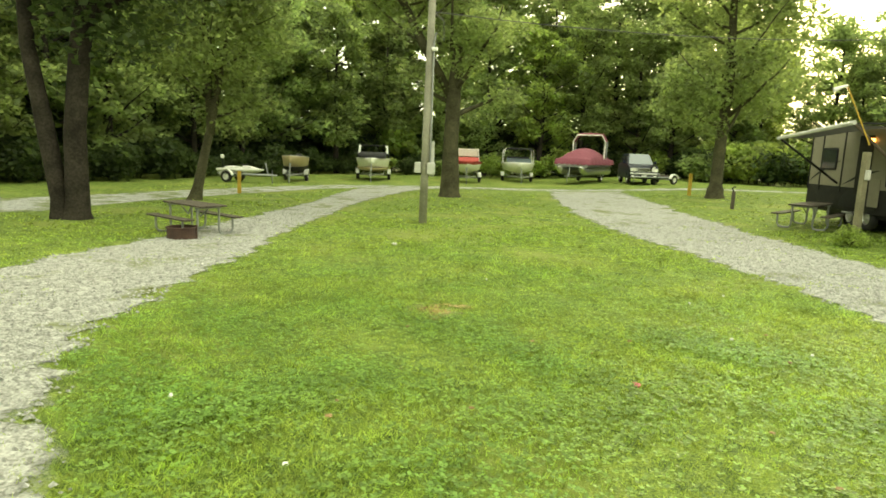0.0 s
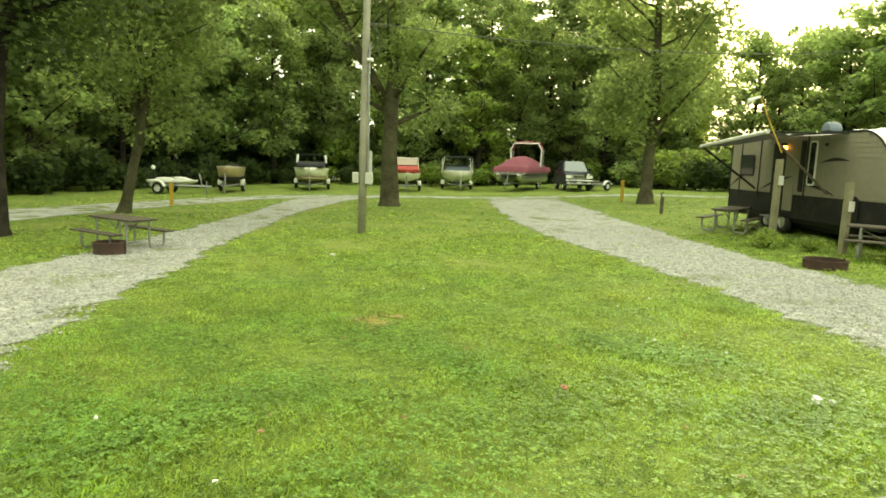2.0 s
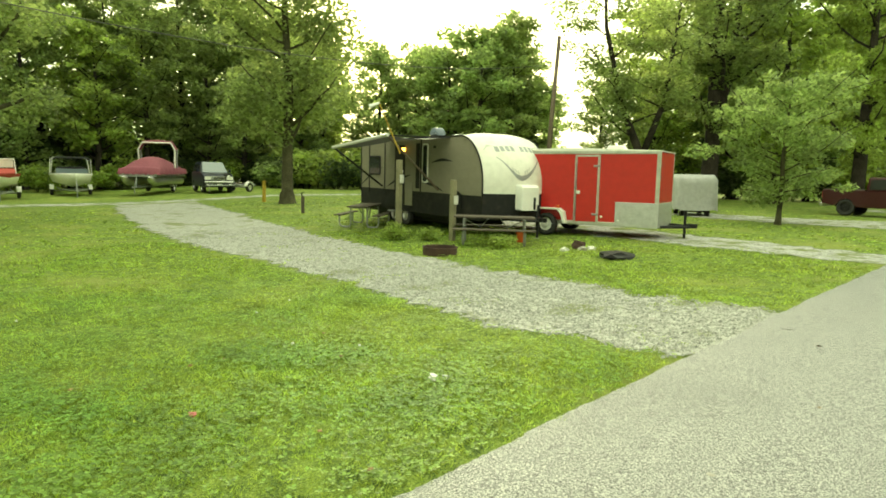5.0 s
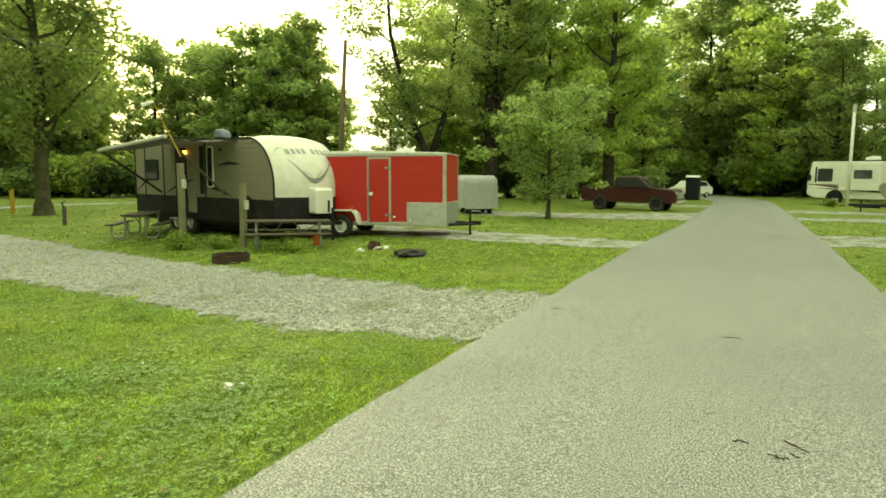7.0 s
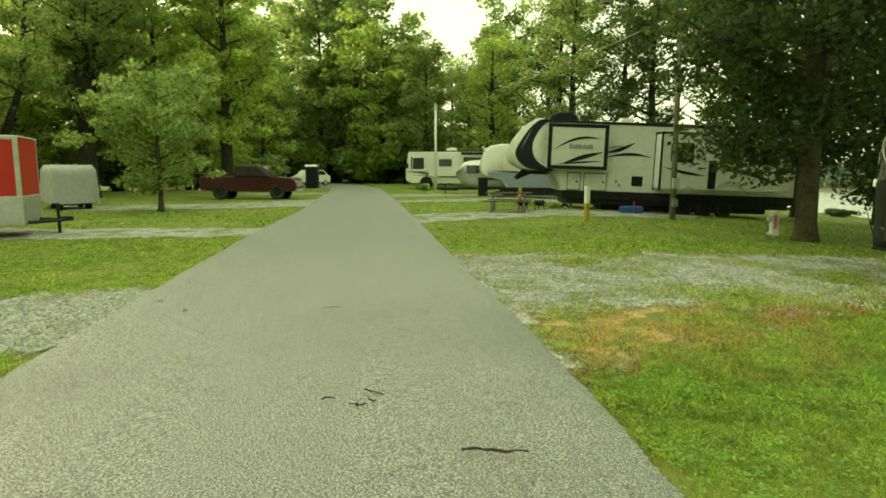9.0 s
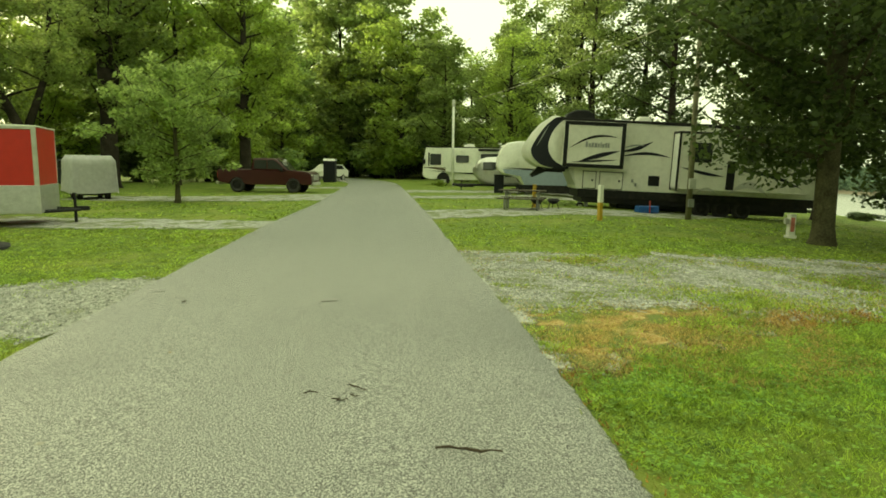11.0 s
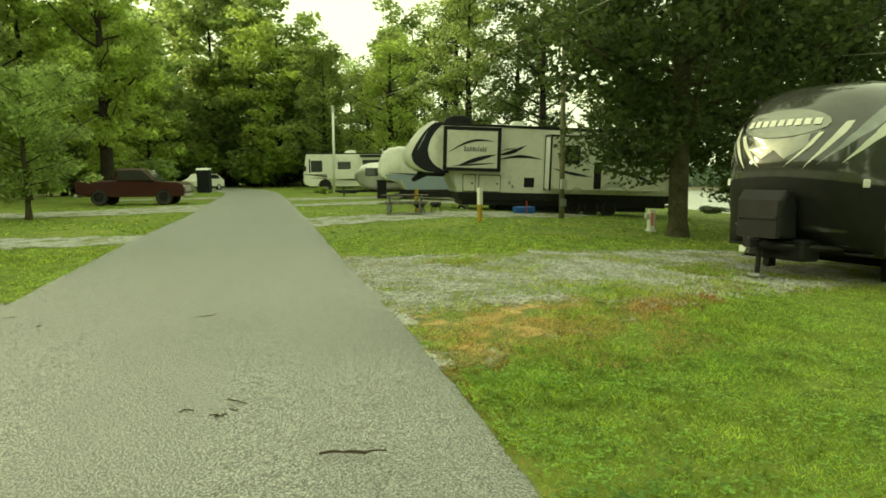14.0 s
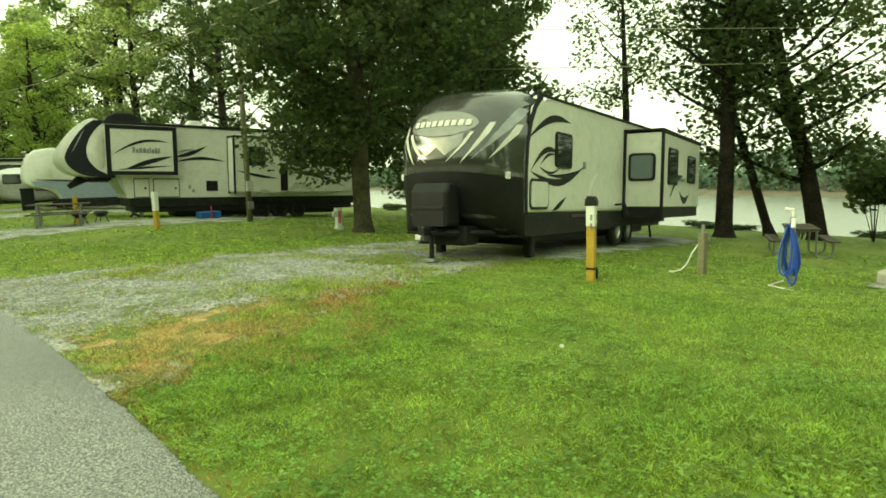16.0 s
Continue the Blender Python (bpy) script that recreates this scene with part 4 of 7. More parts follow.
def plain_badge(parent, x0, x1, y, z, h, out, material, n=7, seed=1):
    """A maker's badge as a row of plain bars."""
    rnd = random.Random(seed)
    ya, yb = sorted((y + out * 0.002, y + out * 0.012))
    x = x0
    while x < x1:
        w = (x1 - x0) / n * (0.5 + 0.5 * rnd.random())
        part("badge_bar", box(bmesh.new(), x, x + w, ya, yb, z, z + h * (0.6 + 0.4 * rnd.random())), material, parent)
        x += w + 0.03


def rounded(outline, n=2):
    """The outline with its corners rounded off."""
    for _ in range(n):
        outline = [q for (a, b), (c, d) in zip(outline, outline[1:] + outline[:1]) for q in ((a * 0.78 + c * 0.22, b * 0.78 + d * 0.22), (a * 0.22 + c * 0.78, b * 0.22 + d * 0.78))]
    return outline


def dark_camper():
    """Travel trailer with a glossy black front and a slide-out."""
    v = thing("travel_trailer", "cream travel trailer with a glossy black front on gravel", "camper", (13.3, -17.35), 110.5, -3.4)
    L, W = 10.15, 1.22
    part("body", prism([(0, 0.85), (L, 0.85), (L + 0.02, 1.6), (L - 0.03, 2.1), (L - 0.16, 2.5), (L - 0.36, 2.74), (L - 0.66, 2.9), (L - 1.2, 2.99), (1.5, 3.08), (0, 2.95)], -W, W, 0.06), CREAM, v)
    part("skirt", prism([(0, 0.5), (L - 0.3, 0.42), (L, 0.45), (L, 0.85), (0, 0.85)], -W + 0.015, W - 0.015, 0.02), SKIRT, v)
    cap = [(L + 0.02, 0.42), (L + 0.3, 0.5), (L + 0.66, 0.8), (L + 0.9, 1.3), (L + 0.98, 1.75), (L + 0.9, 2.2), (L + 0.66, 2.6), (L + 0.36, 2.9), (L - 0.02, 3.08), (L - 0.4, 3.14)]
    zs, xs = [p[1] for p in cap], [p[0] for p in cap]

    def on_cap(y, z, lift=0.012):
        """A place on the moulded front, which bulges forward in the middle."""
        q = min(1.0, abs(y) / W)
        base = float(np.interp(z, (0.4, 0.85, 1.6, 2.1, 2.5, 2.78, 2.98, 3.14), (L, L, L + 0.02, L - 0.03, L - 0.16, L - 0.36, L - 0.62, L - 0.9)))
        return (base + (float(np.interp(z, zs, xs)) - base) * (1 - 0.92 * q ** 3.0) + lift, y, z - 0.32 * q ** 4 * max(0.0, (z - 2.0) / 1.1))
    bm = bmesh.new()
    cols, rows = 25, 28
    zz = [0.42 + 2.72 * (k / (rows - 1)) ** 0.9 for k in range(rows)]
    grid = [[bm.verts.new(on_cap(-W + 2 * W * j / (cols - 1), z, 0.0)) for j in range(cols)] for z in zz]
    for r0, r1 in zip(grid, grid[1:]):
        for j in range(cols - 1):
            bm.faces.new((r0[j], r0[j + 1], r1[j + 1], r1[j]))
    part("front_cap", bm, CAP, v, "glossy black moulded front", True)
    bm = bmesh.new()
    grid = [[bm.verts.new(on_cap(-W + 2 * W * j / 24, 0.43 + 1.04 * k / 9 + 0.1 * math.cos(math.pi * (j - 12) / 24), 0.006)) for j in range(25)] for k in range(10)]
    for r0, r1 in zip(grid, grid[1:]):
        for j in range(24):
            bm.faces.new((r0[j], r0[j + 1], r1[j + 1], r1[j]))
    part("rock_guard", bm, DARK, v, "matt black lower front", True)
    part("cap_floor", B(L - 0.2, L + 0.2, -W + 0.1, W - 0.1, 0.42, 0.46), SKIRT, v)
    part("cap_seam", prism([(L - 0.08, 0.85), (L + 0.02, 0.85), (L + 0.05, 1.6), (L, 2.12), (L - 0.12, 2.53), (L - 0.32, 2.82), (L - 0.58, 3.02), (L - 0.7, 2.95), (L - 0.42, 2.73), (L - 0.24, 2.46), (L - 0.11, 2.08), (L - 0.06, 1.6)], W + 0.002, W + 0.012), DARK, v)
    part("roof_rail", prism([(0, 2.97), (1.5, 3.12), (L - 0.36, 3.01), (L - 0.36, 2.96), (1.5, 3.06), (0, 2.9)], W - 0.02, W + 0.02), DARK, v)
    part("roof_rail", prism([(0, 2.97), (1.5, 3.12), (L - 0.36, 3.01), (L - 0.36, 2.96), (1.5, 3.06), (0, 2.9)], -W - 0.02, -W + 0.02), DARK, v)
    # graphics on the front, following its curve
    def patch(name, outline, material, label="", lift=0.012):
        bm = bmesh.new()
        cy, cz = sum(p[0] for p in outline) / len(outline), sum(p[1] for p in outline) / len(outline)
        for (y0, z0), (y1, z1) in zip(outline, outline[1:] + outline[:1]):
            for k in range(3):
                f, g = k / 3, (k + 1) / 3
                q = [(cy + (y - cy) * h, cz + (z - cz) * h) for y, z, h in ((y0, z0, f), (y0, z0, g), (y1, z1, g), (y1, z1, f))]
                if k == 0:
                    q = q[1:3] + [(cy, cz)]
                bm.faces.new([bm.verts.new(on_cap(*p, lift)) for p in q])
        return part(name, bm, material, v, label)
    badge = patch("badge", [(0.66 * math.cos(math.tau * k / 20), 2.4 + 0.23 * math.sin(math.tau * k / 20)) for k in range(20)], MIRRORPAINT, "silver oval badge", 0.022)
    for k in range(9):
        y = -0.56 + k * 0.128
        o = [(y, 2.36), (y + 0.09, 2.36), (y + 0.09, 2.46), (y, 2.46)]
        bm = bmesh.new()
        bm.faces.new([bm.verts.new((on_cap(*p)[0] + 0.02, p[0], p[1])) for p in o])
        part("badge_bar", bm, CREAM, badge)
    # metal graphic that also stands in for the sky's reflection on the front
    patch("silver_panel", [(-0.6, 2.28), (-0.3, 2.2), (0.3, 2.2), (0.6, 2.28), (0.42, 2.0), (0.18, 1.84), (0.0, 1.98), (-0.18, 1.84), (-0.42, 2.0)], MIRRORPAINT, "bright silver graphic and painted reflection below the badge")

    def claw(line, w, material):
        """A tapering painted line that follows the front."""
        n = 14
        ys, zc, f = [q[0] for q in line], [q[1] for q in line], np.linspace(0, 1, len(line))
        bm = bmesh.new()
        pairs = []
        for k in range(n + 1):
            u = k / n
            y, z = float(np.interp(u, f, ys)), float(np.interp(u, f, zc))
            h = 0.5 * w * math.sin(math.pi * min(1.0, 0.25 + 0.75 * u)) + 0.003
            pairs.append([bm.verts.new(on_cap(max(-W, min(W, y + e * h)), z + e * h * 0.35, 0.018)) for e in (-1, 1)])
        for a, b in zip(pairs, pairs[1:]):
            bm.faces.new((a[0], a[1], b[1], b[0]))
        part("graphic", bm, material, v)
    for e in (-1, 1):
        claw([(e * 1.1, 2.86), (e * 1.07, 2.6), (e * 0.98, 2.3), (e * 0.84, 2.02), (e * 0.62, 1.76)], 0.13, STEEL)
        claw([(e * 1.14, 2.5), (e * 1.1, 2.25), (e * 1.0, 2.0), (e * 0.86, 1.78)], 0.08, CREAM)
        claw([(e * 0.84, 2.44), (e * 0.78, 2.2), (e * 0.64, 1.95), (e * 0.46, 1.7)], 0.09, CREAM)
        claw([(e * 0.6, 2.24), (e * 0.5, 2.05), (e * 0.36, 1.88), (e * 0.2, 1.72)], 0.07, CREAM)
    for s in (-1, 1):
        part("marker_lamp", B(L + 0.3, L + 0.42, s * 1.04 - 0.05, s * 1.04 + 0.05, 1.44, 1.56), PVC, v)
    # side graphics
    for pts in (crescent(L - 0.05, 2.15, L - 2.1, 2.62, 0.28, 0.14), crescent(L - 0.2, 1.62, L - 1.5, 1.98, 0.26, 0.15), crescent(L - 0.15, 1.6, L - 2.9, 1.8, -0.34, -0.2), crescent(L - 0.9, 1.56, L - 2.75, 1.74, -0.12, -0.04), crescent(L - 0.6, 1.72, L - 1.35, 1.95, 0.12, 0.06), crescent(L - 0.55, 1.7, L - 1.6, 1.72, -0.14, -0.09), crescent(L - 1.2, 0.88, L - 1.9, 1.15, 0.02, -0.08), crescent(L - 3.1, 1.0, L - 3.9, 1.7, 0.2, 0.1)):
        swoosh(v, pts, W, 1, SKIRT if pts[0][0] > L - 3 else PVC)
    window(v, L - 2.15, L - 1.3, W, 1.72, 2.4, 1)
    h = part("hatch", prism(round_rect(L - 0.97, L - 0.2, 0.96, 1.42, 0.09), W + 0.002, W + 0.022), CREAM, v)
    part("seal", prism(round_rect(L - 1.02, L - 0.15, 0.91, 1.47, 0.12), W + 0.001, W + 0.01), DARK, h)
    panel(v, "vent", L - 3.0, L - 2.85, W, 1.75, 1.9, 1, STEEL)
    panel(v, "stripe", L - 3.2, L - 2.2, W - 0.012, 0.74, 0.8, 1, DARKRED, 0.02)
    # slide-out
    s = part("slide_out", B(0.05, 4.4, W - 0.1, W + 0.9, 0.95, 2.75, bevel=0.02), CREAM, v, "extended slide-out room")
    part("slide_skirt", B(0.05, 4.36, W - 0.1, W + 0.87, 0.68, 0.95), SKIRT, s)
    for z0, z1 in ((2.74, 2.8),):
        part("slide_trim", B(-0.02, 4.46, W + 0.84, W + 0.93, z0, z1), DARK, s)
    part("slide_trim", B(4.37, 4.43, W + 0.86, W + 0.93, 0.68, 2.76), DARK, s)
    part("slide_trim", B(4.39, 4.46, W + 0.0, W + 0.06, 0.68, 2.85), DARK, s)
    part("slide_roof", B(0.0, 4.46, W - 0.1, W + 0.92, 2.8, 2.84), SKIRT, s)
    w = part("window", prism(round_rect(W + 0.12, W + 0.74, 1.58, 2.26, 0.1), 4.39, 4.43, axis="x"), DARK, s)
    part("pane", prism(round_rect(W + 0.18, W + 0.68, 1.64, 2.2, 0.07), 4.42, 4.438, axis="x"), LIGHTGLASS, w, "pale reflecting pane")
    window(s, 2.9, 3.9, W + 0.9, 1.5, 2.42, 1)
    window(s, 0.7, 1.7, W + 0.9, 1.6, 2.35, 1)
    swoosh(s, crescent(3.6, 1.2, 2.2, 1.75, 0.25, 0.1), W + 0.9, 1, DARK)
    swoosh(s, crescent(2.6, 1.35, 1.4, 1.3, -0.3, -0.12), W + 0.9, 1, DARK)
    plain_badge(s, 1.9, 2.6, W + 0.9, 1.62, 0.1, 1, STEEL, 6, 2)
    # dark boxes added under the floor in place of the deep shade there
    part("underbody", B(0.2, L - 0.1, -1.1, 1.1, 0.4, 0.56), DARK, v)
    part("tank_cover", B(0.7, L - 1.1, -0.8, 0.75, 0.2, 0.42, bevel=0.06), DARK, v)
    for x0, x1, y0, z0 in ((1.0, 2.3, 0.5, 0.12), (5.6, 6.6, 0.4, 0.15), (7.2, 7.9, 0.6, 0.18)):
        part("tank", B(x0, x1, -0.9, y0, z0, 0.34, bevel=0.05), DARK, v)
    for y in (0.95, -0.95):
        part("stabiliser_foot", B(L - 0.9, L - 0.7, y - 0.08, y + 0.08, 0.0, 0.5, bevel=0.03), DARK, v)
    roof_unit(v, 5.7, 3.07, SKIRT)
    part("roof_vent", B(6.6, 7.0, -0.2, 0.2, 3.03, 3.14), PVC, v)
    skirted_wheels(v, [3.6, 4.5], W)
    tongue(v, L + 0.2, L + 1.2, 0.5)
    part("battery_box", B(L + 0.3, L + 0.8, -0.5, 0.5, 0.28, 0.62, bevel=0.04), DARK, v)
    part("power_plug", B(L + 1.0, L + 1.12, -0.32, -0.2, 0.36, 0.46), PVC, v)
    part("breakaway_cable", T([(L + 0.9, -0.3, 0.6), (L + 1.1, -0.26, 0.3), (L + 1.2, -0.1, 0.46)], 0.015, 6), STEEL, v)
    g = part("gas_cover", prism([(L + 0.72, 0.62), (L + 1.2, 0.62), (L + 1.22, 1.2), (L + 1.1, 1.36), (L + 0.8, 1.36)], -0.36, 0.36, 0.06), DARK, v, "black gas bottle cover")
    part("strap", B(L + 1.2, L + 1.235, -0.3, 0.3, 0.9, 0.96), SKIRT, g)
    for x, y in ((L - 0.6, 0.95), (L - 0.6, -0.95), (0.8, 0.95)):
        part("stabiliser", T([(x, y, 0.5), (x - 0.25, y, 0.03)], 0.03, 6), DARK, v)
    part("service_arm", T([(5.1, W + 0.02, 1.0), (5.1, W + 0.25, 1.02), (5.1, W + 0.3, 0.8)], 0.03, 6), DARK, v)
    v.scale = (1, 1.1, 1.045)
    return v


def white_front_camper():
    """Travel trailer with a curved white front, open awning and siding."""
    v = thing("travel_trailer", "tan ribbed travel trailer with white curved front and open awning", "camper", (13.84, 22.2), -93.5, 0)
    L, W = 8.05, 1.27
    edge = arc(L - 1.25, 1.55, 1.25, 0, 90, 12, 1.43)  # front edge of the side wall
    part("body", prism([(0, 1.2), (L - 0.02, 1.2)] + [(x - 0.01, z - 0.01) for x, z in edge] + [(0, 2.97)], -W, W), TAN, v)
    bm = bmesh.new()
    for i in range(13):
        z = 1.235 + i * 0.132
        reach = L - 1.25 + 1.25 * math.sqrt(max(0.0, 1 - (max(0.0, z + 0.11 - 1.55) / 1.43) ** 2)) - 0.06
        for s in (-1, 1):
            ya, yb = sorted((s * W, s * (W + 0.014)))
            box(bm, 0.03, reach, ya, yb, z, z + 0.108)
    part("siding", bm, TAN, v, "ribbed tan aluminium siding")
    part("skirt", prism([(0, 0.48), (L - 0.1, 0.48), (L + 0.02, 0.62), (L + 0.02, 1.22), (0, 1.22)], -W + 0.01, W - 0.01, 0.02), SKIRT, v)
    zs, xs = [0.6, 1.0] + [z for x, z in edge], [L - 0.06, L] + [x for x, z in edge]

    def front(y, u, lift=0.0):
        """A place on the bulging front: u runs from 0 at its foot to 1 on the roof."""
        q = abs(y) / W
        if u < 0.3:
            x, z = L, 0.55 + u / 0.3 * 1.0
            nx, nz = 1.0, 0.0
        else:
            a = radians(90 * (u - 0.3) / 0.7)
            x, z = L - 1.25 + 1.25 * math.cos(a), 1.55 + 1.43 * math.sin(a)
            nx, nz = math.cos(a), math.sin(a)
        out = (0.40 * (1 - q ** 2.6) * (1 - max(0.0, u - 0.55) ** 1.2) + lift) * (0.45 if u > 0.97 else 1.0)
        return (x + nx * out, y, z + nz * out * 0.45)

    def skin(name, u0, u1, rows, material, lift, label):
        bm = bmesh.new()
        g = [[bm.verts.new(front(-W - 0.012 + (2 * W + 0.024) * j / 20, u0 + (u1 - u0) * k / rows, lift)) for j in range(21)] for k in range(rows + 1)]
        for r0, r1 in zip(g, g[1:]):
            for j in range(20):
                bm.faces.new((r0[j], r0[j + 1], r1[j + 1], r1[j]))
        return part(name, bm, material, v, label, True)
    skin("front_cap", 0.215, 1.0, 22, CREAM, 0.0, "smooth white curved front")
    skin("rock_guard", 0.0, 0.22, 4, SKIRT, 0.004, "black lower front")

    def band(name, pts, w, material, label=""):
        """A painted line on the front through (y, u) points with a width in u."""
        bm = bmesh.new()
        for (y0, u0, w0), (y1, u1, w1) in zip(pts, pts[1:]):
            bm.faces.new([bm.verts.new(front(*p)) for p in ((y0, u0 - w * w0, 0.008), (y1, u1 - w * w1, 0.008), (y1, u1 + w * w1, 0.008), (y0, u0 + w * w0, 0.008))])
        return part(name, bm, material, v, label)
    for s in (-1, 1):
        band("graphic", [(s * (0.85 - 0.85 * k / 10) - 0.12 * k / 10, 0.54 - 0.185 * math.sin(math.pi / 2 * k / 10) ** 1.3, 0.15 + 0.85 * k / 10) for k in range(11)], 0.022, STEEL)
        for k in range(3):
            band("graphic", [(s * (0.1 + 0.09 * k) - 0.1, 0.39 + 0.012 * k, 1), (s * (0.16 + 0.09 * k) - 0.1, 0.415 + 0.015 * k, 0.5)], 0.014, GREYW)
    for k in range(9):
        if k != 4:
            band("badge_bar", [(-0.8 + k * 0.18, 0.622, 1), (-0.67 + k * 0.18, 0.622, 1)], 0.03, STEEL)
    for s in (-1, 1):
        band("graphic", [(s * (1.12 - 0.05 * k), 0.655 + 0.006 * k - 0.03 * abs(k - 3) / 3, 0.3 + 0.3 * (3 - abs(k - 3))) for k in range(7)], 0.012, GREYW)
        trim = [(x + 0.005, s * (W + 0.02), z + 0.005) for x, z in [(L, 1.2)] + edge]
        part("cap_seam", T(trim, 0.025, 6), DARK, v)
    part("roof", B(0, L - 1.25, -W, W, 2.97, 3.0), WHITE, v)
    part("roof_rail", prism([(0, 2.93), (L - 1.25, 2.95), (L - 1.25, 3.0), (0, 2.99)], -W - 0.03, -W - 0.015), DARK, v)
    # the side towards the drive: door, windows, slide
    y = -W - 0.014
    part("slide_edge", B(4.28, 4.5, y - 0.03, y, 1.3, 2.8), DARK, v)
    window(v, 4.7, 5.05, y, 1.5, 2.78, -1, PVC)
    window(v, 0.8, 1.7, y, 1.7, 2.4, -1)
    d = panel(v, "entry_door", 2.8, 3.5, y, 1.0, 2.75, -1, SKIRT)
    part("handle", B(3.38, 3.44, y - 0.06, y - 0.02, 1.75, 1.9), SILVER, d)
    panel(v, "step_cover", 3.55, 4.05, y, 0.7, 1.5, -1, TAN)
    part("steps", B(2.9, 3.4, y - 0.35, y, 0.45, 0.5), STEEL, v)
    for x in (0.05, 0.75, 2.0, 4.55):
        panel(v, "trim", x, x + 0.06, y, 1.05, 2.95, -1, DARK)
    for a, b in (((0.1, 1.3), (1.9, 2.0)), ((2.1, 1.25), (4.0, 1.75)), ((5.2, 2.15), (6.5, 2.2)), ((4.6, 1.5), (6.0, 1.25))):
        swoosh(v, crescent(a[0], a[1], b[0], b[1], 0.12, 0.03), y - 0.001, -1, DARK)
    panel(v, "vent", 5.35, 5.5, y, 2.62, 2.7, -1, DARK)
    part("wheel_arch", prism(arc(3.0, 0.6, 0.95, 0, 180, 12, 0.6), y - 0.01, y), DARK, v)
    part("storage_recess", prism([(6.35, 0.7), (7.0, 0.7), (7.0, 1.2), (6.85, 1.3), (6.5, 1.3), (6.35, 1.2)], y - 0.012, y), DARK, v)
    part("porch_lamp", B(3.4, 3.52, y - 0.08, y, 2.55, 2.66), AMBER, v, "lit amber porch lamp")
    # awning, sagging a little along its free edge
    bm = bmesh.new()
    g = []
    for k in range(9):
        f = k / 8
        g.append([bm.verts.new((2.5 + 3.75 * j / 8, -W - 0.05 - 2.2 * f, 2.95 - f * (0.05 + 0.3 * (1 - j / 8)) - 0.1 * math.sin(math.pi * f) * (0.3 + 0.7 * abs(2 * j / 8 - 1)))) for j in range(9)])
    for r0, r1 in zip(g, g[1:]):
        for j in range(8):
            bm.faces.new((r0[j], r0[j + 1], r1[j + 1], r1[j]))
    bmesh.ops.solidify(bm, geom=bm.faces[:], thickness=0.012)
    aw = part("awning", bm, AWNING, v, "unrolled grey awning", True)
    part("roller", T([(2.4, -W - 2.27, 2.6), (6.35, -W - 2.27, 2.9)], 0.055), GREYW, aw)
    for x, z in ((6.3, 2.89), (2.45, 2.6)):
        part("arm", T([(x, -W - 2.26, z), (x - 0.6, -W - 0.03, 1.3)], 0.035, 6), BROWNPOLE if x > 3 else DARK, aw)
        part("arm", T([(x, -W - 2.2, z), (x, -W - 0.03, 2.92)], 0.02, 6), DARK, aw)
    ant = part("dome_antenna", prism(arc(3.6, 3.14, 0.28, 0, 180, 10), -0.2, 0.2, 0.08, 3), DOME, v, "blue-grey dome on the roof", True)
    part("dome_base", B(3.4, 3.8, -0.2, 0.2, 2.99, 3.15), DARK, ant)
    for x in (5.1, 3.0, 1.4):
        part("roof_vent", prism([(x - 0.28, 2.99), (x + 0.28, 2.99), (x + 0.2, 3.12), (x - 0.2, 3.12)], -0.25, 0.25, 0.03), PVC, v)
    g = part("gas_cover", prism([(L + 0.24, 0.82), (L + 0.7, 0.82), (L + 0.7, 1.48), (L + 0.6, 1.56), (L + 0.31, 1.56)], -0.34, 0.34, 0.05), PVC, v, "white plastic gas bottle cover")
    part("notch", B(L + 0.69, L + 0.706, 0.1, 0.2, 0.84, 1.2), DARK, g)
    tongue(v, L - 0.1, L + 1.15, 0.55)
    skirted_wheels(v, [2.6, 3.45], W, 0.35)
    # dark floor and filler block that stand in for shade below
    part("underbody", B(0.2, 6.9, -1.1, 1.1, 0.36, 0.5), DARK, v)
    part("tank_cover", B(0.6, 6.5, -0.85, 0.85, 0.18, 0.38, bevel=0.06), DARK, v)
    part("stabiliser", T([(0.4, -1.0, 0.5), (0.2, -1.0, 0.0)], 0.03, 6), STEEL, v)
    v.scale = (1, 1, 1.02)
    return v


